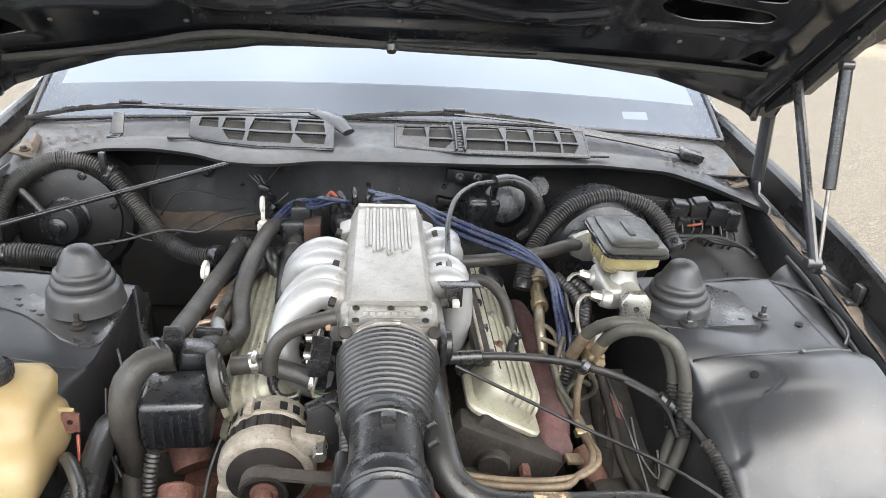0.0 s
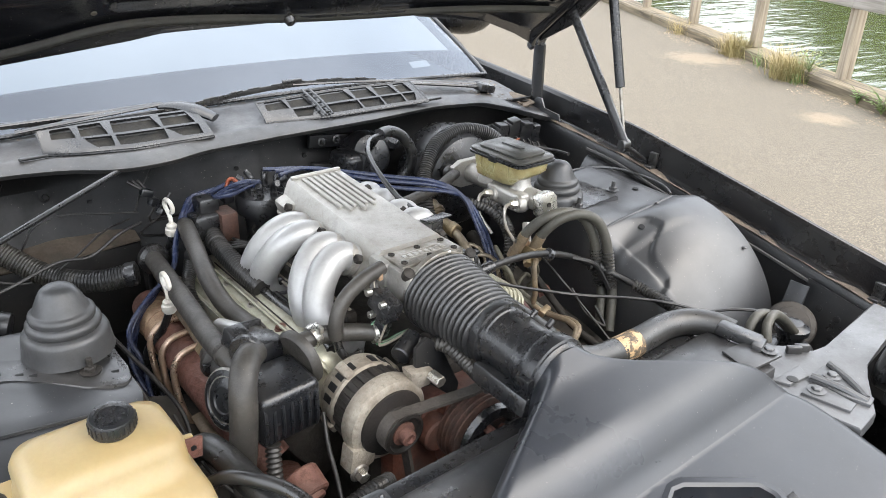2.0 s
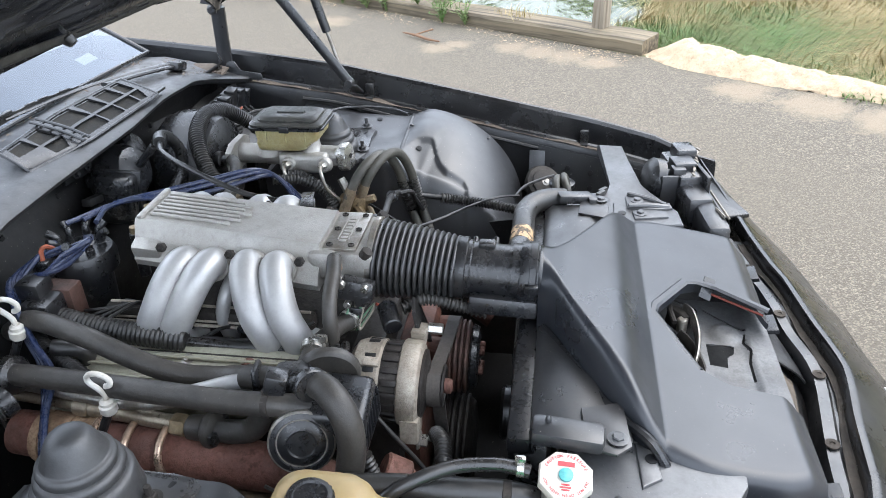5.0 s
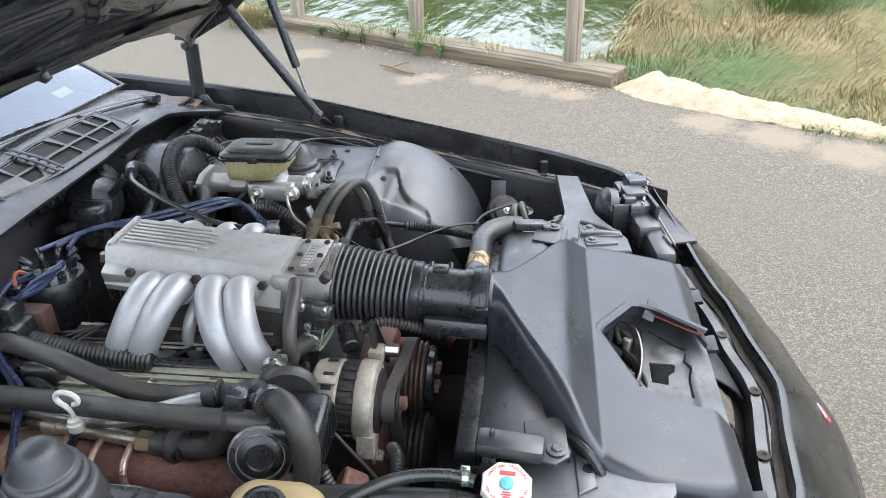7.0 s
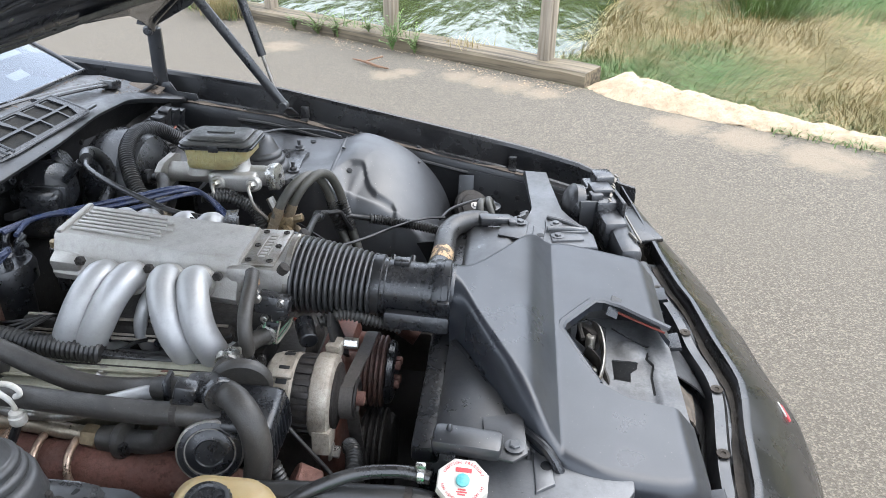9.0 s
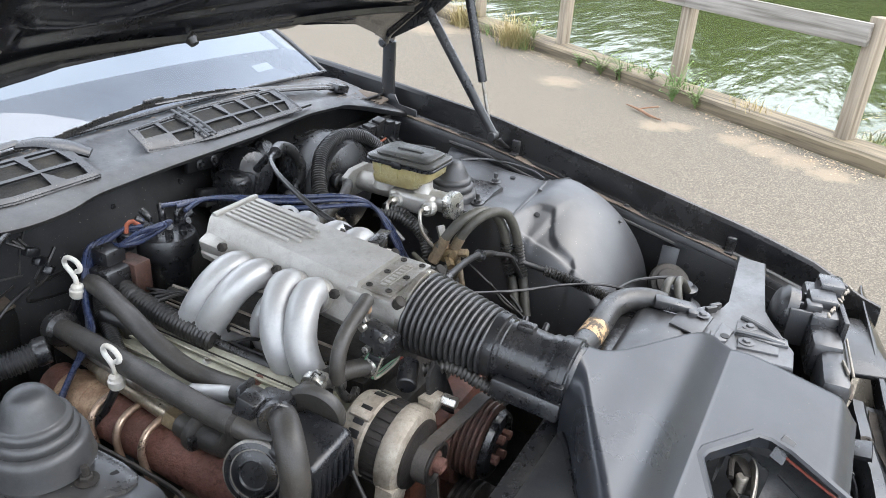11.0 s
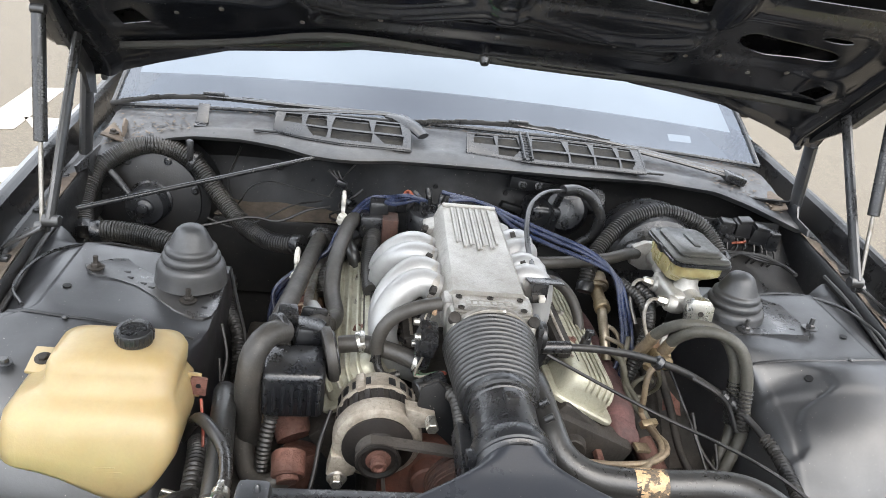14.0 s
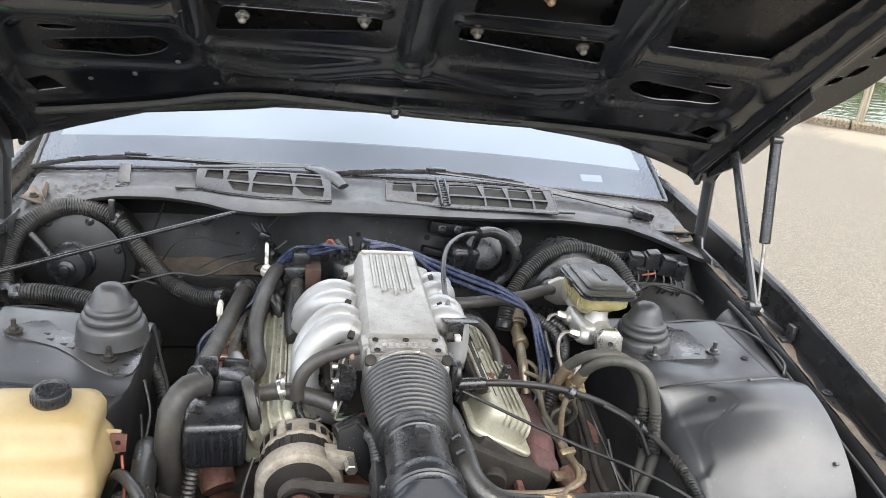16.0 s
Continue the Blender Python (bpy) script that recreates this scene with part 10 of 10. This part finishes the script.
def build_radiator():
    r = thing("radiator", "black radiator with a white octagonal pressure cap", "radiator", (0, 0.63, 0.35))
    box_part(r, "core", GRIME, (0.74, 0.035, 0.40), (0, 0.635, 0.55), 0.004)
    for sd in (1, -1):
        box_part(r, "side_tank", PLASTIC, (0.055, 0.05, 0.42), (sd * 0.395, 0.64, 0.55), 0.012)
    rod_part(r, "filler_neck", STEEL, (-0.400, 0.645, 0.74), (-0.400, 0.642, 0.778), 0.026, 24)
    m = frame_to((-0.400, 0.642, 0.774), (-0.25, -0.06, 1))
    cap = add(r, "pressure_cap", CAPWHITE, lambda bm: lathe(bm, [(0.033, 0), (0.036, 0.003), (0.036, 0.011), (0.034, 0.014), (0.030, 0.0145)], m @ Matrix.Rotation(0.39, 4, "Z"), 8), "white eight-sided pressure cap with red print")
    add(cap, "lever_button", CAPTEAL, lambda bm: lathe(bm, [(0.009, 0.0145), (0.009, 0.018), (0.007, 0.019)], m, 20), "teal release button")

    def words(text, size, r0, a0, upright=False):
        if upright:
            cu = bpy.data.curves.new("print", "FONT")
            cu.body, cu.size, cu.align_x, cu.align_y, cu.extrude = text, size, "CENTER", "CENTER", 0.0002
            tmp = bpy.data.objects.new("print", cu)
            scene.collection.objects.link(tmp)
            me = bpy.data.meshes.new_from_object(tmp.evaluated_get(bpy.context.evaluated_depsgraph_get()))
            bm = bmesh.new()
            bm.from_mesh(me)
            bpy.data.objects.remove(tmp)
            face = m @ Matrix.Rotation(radians(90 + 180), 4, "Z") @ Matrix.Translation((0, r0, 0.0150))
            bmesh.ops.transform(bm, matrix=face, verts=bm.verts)
            return bm
        bm = bmesh.new()
        n = len(text)
        for k, ch in enumerate(text):
            if ch == " ":
                continue
            q = a0 - (k - (n - 1) / 2) * size * 0.72 / r0
            cu = bpy.data.curves.new("print", "FONT")
            cu.body, cu.size, cu.align_x, cu.align_y, cu.extrude = ch, size, "CENTER", "CENTER", 0.0002
            tmp = bpy.data.objects.new("print", cu)
            scene.collection.objects.link(tmp)
            me = bpy.data.meshes.new_from_object(tmp.evaluated_get(bpy.context.evaluated_depsgraph_get()))
            bpy.data.objects.remove(tmp)
            part_bm = bmesh.new()
            part_bm.from_mesh(me)
            face = m @ Matrix.Rotation(radians(-90), 4, "Z") @ Matrix.Rotation(q - math.pi / 2, 4, "Z") @ Matrix.Translation((0, r0, 0.0150))
            bmesh.ops.transform(part_bm, matrix=face, verts=part_bm.verts)
            part_bm.to_mesh(me)
            part_bm.free()
            bm.from_mesh(me)
        return bm

    part("print_ring", words("CAUTION PRESSURE", 0.0056, 0.0265, math.pi / 2), CAPRED, cap)
    part("print_ring", words("DO NOT OPEN WHEN HOT", 0.0050, 0.0265, -math.pi / 2), CAPRED, cap)
    # the maker's name stays a plain bar
    bm = bmesh.new()
    ax = m @ Matrix.Rotation(radians(-90), 4, "Z")
    box(bm, (0.021, 0.0062, 0.0006), ax @ V(0, 0.0155, 0.0150), 0, ax.to_3x3())
    part("name_bar", bm, CAPRED, cap)
    for k, w in enumerate((0.010, 0.014, 0.010)):
        bm = bmesh.new()
        box(bm, (w, 0.0018, 0.0006), ax @ V(0, -0.0125 - 0.0035 * k, 0.0150), 0, ax.to_3x3())
        part("small_bar", bm, CAPRED, cap)
    f = thing("fan_shroud", "black plastic fan shroud behind the radiator", "fan shroud", (0.0, 0.69, 0.4))
    add(f, "shroud", PLASTIC, lambda bm: lathe(bm, [(0.23, 0), (0.225, 0.05), (0.215, 0.06), (0.205, 0.06), (0.205, 0.0)], frame_to((-0.02, 0.665, 0.53), (0, 1, 0)), 48))
    box_part(f, "shroud_top", PLASTIC, (0.66, 0.04, 0.03), (0, 0.70, 0.755), 0.006)
    for k in range(5):
        q = 2 * math.pi * k / 5
        box_part(f, "fan_blade", PLASTIC, (0.17, 0.012, 0.06), (-0.02 + 0.11 * math.cos(q), 0.70, 0.53 + 0.11 * math.sin(q)), 0.004, (0.5, -q, 0))
    rod_part(f, "fan_motor", PLASTIC, (-0.02, 0.69, 0.53), (-0.02, 0.75, 0.53), 0.05, 24)
    # accumulator cap and pipes on the driver's front corner
    p = thing("steering_reservoir", "small black fluid reservoir cap with metal pipes", "reservoir", (0.62, 0.66, 0.62))
    add(p, "cap", PLASTIC, lambda bm: lathe(bm, [(0.022, -0.03), (0.024, 0), (0.031, 0.002), (0.031, 0.012), (0.022, 0.016), (0.018, 0.022), (0.006, 0.024)], frame_to((0.603, 0.654, 0.697), (0, 0, 1)), 26))
    add(p, "bottle", PLASTIC, lambda bm: lathe(bm, [(0.04, -0.15), (0.045, -0.03), (0.025, -0.02)], frame_to((0.603, 0.654, 0.697), (0, 0, 1)), 26))
    for k in range(2):
        tube_part(p, "metal_pipe", PALEHOSE, [(0.445 + 0.02 * k, 0.665 - 0.03 * k, 0.735), (0.462 + 0.012 * k, 0.668 - 0.022 * k, 0.762), (0.490 + 0.015 * k, 0.668 - 0.016 * k, 0.770), (0.535 + 0.005 * k, 0.660 - 0.012 * k, 0.750), (0.590, 0.650 - 0.008 * k, 0.706)], 0.0085, seg=12)
    tube_part(p, "black_line", WIRE, [(0.45, 0.76, 0.74), (0.52, 0.74, 0.735), (0.58, 0.70, 0.728), (0.612, 0.675, 0.722)], 0.0035, seg=7)


build_radiator()


# ---- waterside: timber kerb, fence, stone edge, plants ----
def on_kerb(s, d, z):
    p = KERB + ALONG * s + OUT * d
    return V(p.x, p.y, z)


def build_waterside():
    turn = Matrix((ALONG, OUT, V(0, 0, 1))).transposed()
    rng = random.Random(4)
    # kerb timbers, laid end to end
    for k in range(6):
        s0, s1 = 0.0 + 2.45 * k, 2.43 + 2.45 * k
        bm = bmesh.new()
        cut = [bm.verts.new(on_kerb(s, d + 0.006 * math.sin(9 * s), z + rng.uniform(-0.004, 0.004))) for s in steps(s0, s1, 12) for d, z in ((0.02, -0.15), (0.0, 0.080), (0.018, 0.100), (0.24, 0.11), (0.25, -0.3))]
        for i in range(12):
            for j in range(4):
                bm.faces.new((cut[i * 5 + j], cut[i * 5 + j + 1], cut[i * 5 + j + 6], cut[i * 5 + j + 5]))
        for i in (0, 12):
            bm.faces.new(cut[i * 5:i * 5 + 5])
        single("kerb_timber", bm, TIMBER, "weathered grey timber kerb along the water", "timber kerb", group="kerb timbers")
    fence = thing("fence", "weathered wooden fence of posts and a flat top rail", "fence", on_kerb(1.5, 0.26, 0))
    for k in range(7):
        s = 0.42 + 1.51 * k
        bm = bmesh.new()
        box(bm, (0.095, 0.095, 1.25), on_kerb(s, 0.175, 0.24), 0.006, turn @ Euler((rng.uniform(-0.015, 0.015), rng.uniform(-0.015, 0.015), rng.uniform(-0.1, 0.1))).to_matrix())
        part("post", bm, WOOD, fence)
    for k in range(6):
        bm = bmesh.new()
        box(bm, (1.51, 0.035, 0.14), on_kerb(0.42 + 1.51 * (k + 0.5), 0.115, 0.76), 0.004, turn)
        part("rail", bm, RAILWOOD, fence)
    # the quay's far end, where the water turns in behind the car park
    for k in range(3):
        bm = bmesh.new()
        c0 = [on_kerb(9.60 + a, d, z) for d in (-0.05 - 1.95 * k, -1.97 - 1.95 * k) for a, z in ((0.0, -0.15), (0.0, 0.095), (0.018, 0.115), (0.24, 0.12), (0.25, -0.4))]
        vs = [bm.verts.new(p) for p in c0]
        for j in range(4):
            bm.faces.new((vs[j], vs[j + 1], vs[j + 6], vs[j + 5]))
        bm.faces.new(vs[:5]), bm.faces.new(vs[5:][::-1])
        single("kerb_timber", bm, TIMBER, "weathered grey timber kerb along the water", "timber kerb", group="kerb timbers")
    for k in range(4):
        bm = bmesh.new()
        box(bm, (0.095, 0.095, 1.25), on_kerb(9.77, -0.4 - 1.46 * k, 0.24), 0.006, turn)
        part("post", bm, WOOD, fence)
    for k in range(3):
        bm = bmesh.new()
        box(bm, (0.035, 1.46, 0.14), on_kerb(9.71, -0.4 - 1.46 * (k + 0.5), 0.76), 0.004, turn)
        part("rail", bm, RAILWOOD, fence)
    # broken sandy concrete edge that carries on where the timber stops
    bm = bmesh.new()
    path = [V(4.17, 0.13, 0), V(3.87, -0.10, 0), V(3.62, -0.47, 0), V(3.43, -0.78, 0), V(3.30, -1.05, 0), V(3.14, -1.36, 0), V(2.98, -1.7, 0)]
    line = spline(path, 0.05)
    loops = []
    for i, c in enumerate(line):
        t = (line[min(i + 1, len(line) - 1)] - line[max(i - 1, 0)]).normalized()
        o = V(-t.y, t.x, 0)
        f = i / len(line)
        hgt = 0.125 * smooth01(-1, 4, i) * (1 - 0.75 * f) + 0.01
        wide = 0.30 * (1 - 0.72 * f)
        ring = []
        for a, z in ((-0.04, -0.1), (0.0, 0.04), (0.25, 0.45), (0.5, 0.8), (0.75, 1.0), (0.9, 0.95), (1.0, 0.5), (1.05, -0.8)):
            jit = noise.noise(c * 6 + V(a * 4, z * 5, 0)) * 0.035 * (1 - 0.5 * f)
            ring.append(c + o * (a * wide + jit) + V(0, 0, z * hgt + jit * 0.45))
        loops.append(ring)
    rings(bm, loops, closed=False)
    bmesh.ops.subdivide_edges(bm, edges=list(bm.edges), cuts=3, use_grid_fill=True)
    for v in bm.verts:
        v.co += V(0, 0, 1) * (noise.noise(v.co * 16) * 0.010 + noise.noise(v.co * 45) * 0.009) + OUT * noise.noise(v.co * 13 + V(3, 3, 3)) * 0.014
    single("stone_edge", bm, SANDSTONE, "rough sandy broken concrete edge beside the grass", "stone edge", kind="structure", angle=25)
    bm = bmesh.new()
    tube(bm, [(4.65, 1.88, 0.02), (4.55, 1.76, 0.025), (4.47, 1.66, 0.018), (4.40, 1.56, 0.02)], 0.010, 8, radii=[0.005, 0.010, 0.011, 0.006])
    tube(bm, [(4.56, 1.77, 0.025), (4.60, 1.70, 0.04), (4.63, 1.64, 0.05)], 0.006, 6)
    single("driftwood_stick", bm, TWIG, "short brown stick lying on the sand", "stick")
    # grit and small stones washed up along the kerb
    bm = bmesh.new()
    for _ in range(1500):
        q, d = rng.uniform(0.0, 6.5), -abs(rng.gauss(0.0, 0.13)) - 0.004
        if noise.noise(V(q * 1.3, d * 3, 5)) < -0.12 and d < -0.05:
            continue
        c, r = on_kerb(q, d, 0.002), rng.uniform(0.003, 0.008) * (1.6 if rng.random() < 0.06 else 1)
        ring = [bm.verts.new(c + V(r * math.cos(k * 1.57 + q) * rng.uniform(0.7, 1.3), r * math.sin(k * 1.57 + q) * rng.uniform(0.7, 1.3), rng.uniform(0, 0.3) * r)) for k in range(4)]
        tip = bm.verts.new(c + V(rng.uniform(-0.3, 0.3) * r, rng.uniform(-0.3, 0.3) * r, r * rng.uniform(0.6, 1.0)))
        for k in range(4):
            bm.faces.new((ring[k], ring[(k + 1) % 4], tip))
    single("kerb_grit", bm, SANDSTONE, "pale grit and small stones along the kerb", "gravel", kind="stuff", angle=10)
    # white lettering painted on the car park
    def paint(poly, o, rot):
        bm = bmesh.new()
        prism(bm, poly, Matrix.Translation((o[0], o[1], 0.001)) @ Matrix.Rotation(rot, 4, "Z"), 0.003)
        single("painted_mark", bm, PAINTWHITE, "worn white paint stroke on the asphalt", "road marking", kind="structure")

    def ring_mark(q0, q1):
        return [(0.25 * math.cos(q), 0.36 * math.sin(q)) for q in steps(q0, q1, 16)] + [(0.13 * math.cos(q), 0.21 * math.sin(q)) for q in steps(q1, q0, 16)]

    paint(ring_mark(0.35, 1.75), (-1.75, 4.80), 0.1)
    paint(ring_mark(2.0, 5.6), (-1.75, 4.80), 0.1)
    paint([(-0.45, 0.45), (-0.25, 0.50), (0.02, -0.02), (-0.06, -0.16)], (-1.80, 4.25), 0.0)
    paint([(-0.40, -0.04), (-0.02, 0.22), (0.06, 0.12), (-0.10, -0.02), (-0.06, -0.16), (0.08, -0.22), (0.02, -0.34), (-0.40, -0.18)], (-1.63, 3.82), 0.0)
    paint([(-0.12, -0.5), (0.10, -0.5), (0.34, 0.5), (0.12, 0.5)], (-2.45, 4.9), 0.3)


build_waterside()


def blades(bm, rng, base, n, length, lean, width, spread, curl=0.6, heading=None):
    for _ in range(n):
        q = rng.uniform(0, 2 * math.pi) if heading is None else rng.gauss(heading, 0.5)
        p = base + V(rng.gauss(0, spread), rng.gauss(0, spread), 0)
        d = V(math.cos(q), math.sin(q), 0)
        L = length * rng.uniform(0.55, 1.2)
        ln = lean * rng.uniform(0.4, 1.3)
        side = V(-d.y, d.x, 0) * width * 0.5
        prev = None
        for k in range(4):
            t = k / 3
            c = p + d * (L * ln * t ** (1 + curl)) + V(0, 0, L * (t - 0.5 * ln * t * t))
            w = side * (1 - 0.9 * t)
            cur = (bm.verts.new(c - w), bm.verts.new(c + w))
            if prev:
                bm.faces.new((prev[0], prev[1], cur[1], cur[0]))
            prev = cur


def build_plants():
    rng = random.Random(11)
    # tufts that grow over the kerb
    for s, d, n, L, mt, lab in ((3.9, -0.06, 600, 0.36, STRAW, "tuft of dry yellow grass at the kerb"), (3.75, -0.03, 120, 0.26, GRASS, "low green weeds at the kerb"), (2.3, 0.03, 40, 0.16, GRASS, "low green weeds at the kerb"), (1.75, 0.03, 40, 0.16, GRASS, "low green weeds at the kerb"), (5.0, -0.03, 480, 0.34, STRAW, "tuft of dry yellow grass at the kerb"), (1.1, 0.10, 60, 0.10, STRAW, "tuft of dry yellow grass at the kerb"), (6.3, -0.02, 90, 0.30, STRAW, "tuft of dry yellow grass at the kerb"), (4.4, 0.0, 60, 0.25, GRASS, "low green weeds at the kerb")):
        bm = bmesh.new()
        for k in range(5):
            blades(bm, rng, on_kerb(s + rng.gauss(0, 0.09), d + rng.gauss(0, 0.03), 0.0 if d < 0.03 else 0.12), n // 5, L, 0.8, 0.0055, 0.06)
        single("grass_tuft", bm, mt, lab, "grass tuft", group="kerb tufts")
    # weeds with small leaves
    for s, size, lean in ((2.62, 1.0, -0.02), (2.40, 0.8, 0.0), (2.05, 0.6, 0.02), (1.72, 1.15, -0.06), (1.52, 0.9, -0.02), (2.95, 0.6, 0.0), (3.7, 0.8, 0.02)):
        bm = bmesh.new()
        base = on_kerb(s, lean, 0.01 if lean < 0.01 else 0.10)
        for _ in range(int(17 * size)):
            q, reach, tall = rng.uniform(0, 6.28), rng.uniform(0.05, 0.20) * size, rng.uniform(0.08, 0.26) * size
            tip = base + V(math.cos(q) * reach, math.sin(q) * reach, tall)
            bend = base + V(math.cos(q) * reach * 0.35, math.sin(q) * reach * 0.35, tall * 0.65)
            tube(bm, [base, bend, tip], 0.0018, 4, step=0.05)
            # leaves set along each stem
            for k in range(9):
                t = 0.25 + 0.09 * k
                c = base.lerp(bend, t / 0.6) if t < 0.6 else bend.lerp(tip, (t - 0.6) / 0.4)
                w = rng.uniform(0, 6.28)
                out = V(math.cos(w), math.sin(w), rng.uniform(0.0, 0.6)).normalized()
                side = out.cross(V(0, 0, 1)).normalized() * rng.uniform(0.006, 0.010)
                L = rng.uniform(0.022, 0.042) * (1.2 - 0.5 * t)
                vs = [bm.verts.new(p) for p in (c, c + out * L * 0.45 + side, c + out * L, c + out * L * 0.45 - side)]
                bm.faces.new(vs)
        single("weed", bm, GRASS, "leafy green weed growing beside the kerb", "weed", group="kerb weeds")
    # weeds where the stone edge sinks into the ground
    for x, y in ((3.40, -0.98), (3.34, -1.08), (3.28, -1.18), (3.22, -1.29), (3.17, -1.40), (3.12, -1.52)):
        bm = bmesh.new()
        blades(bm, rng, V(x, y, 0.0), 70, 0.07, 1.2, 0.008, 0.05)
        single("grass_tuft", bm, GRASS, "low green weeds at the end of the stone edge", "grass tuft", group="stone edge tufts")
    # the marsh grass beyond the stone edge, laid over by wind
    for mt, cnt, nm, L in ((STRAW, 17000, "dry", 0.36), (GRASS, 17000, "green", 0.32)):
        bm = bmesh.new()
        for _ in range(cnt):
            x = 3.0 + 10.0 * rng.random() ** 1.6
            y = 0.3 - 7.0 * rng.random() ** 1.3
            s, d = (V(x, y, 0) - KERB).dot(ALONG), (V(x, y, 0) - KERB).dot(OUT)
            if d < 0.42:
                continue
            z = ground_height(s, d)
            if z < -0.33:
                continue
            green = noise.noise(V(x * 0.7, y * 0.7, 0)) + 0.5 * noise.noise(V(x * 2.1, y * 2.1, 4)) + 0.6 * smooth01(6.5, 8.5, x) * smooth01(-1.6, -2.6, y) + rng.gauss(0, 0.10)
            if (nm == "green") != (green > 0.20):
                continue
            tall = nm == "green" and x > 6.8 and y < -1.8
            blades(bm, rng, V(x, y, z - 0.02), 5, L * (2.0 if tall else 1), 1.1 if tall else 1.8, 0.0045 + 0.0009 * d, 0.07, 0.3, 2.6 * noise.noise(V(x * 0.9, y * 0.9, 9)) + 3.6)
        single("marsh_grass", bm, mt, "wind-laid %s marsh grass beyond the stone edge" % nm, "grass", kind="stuff")


build_plants()
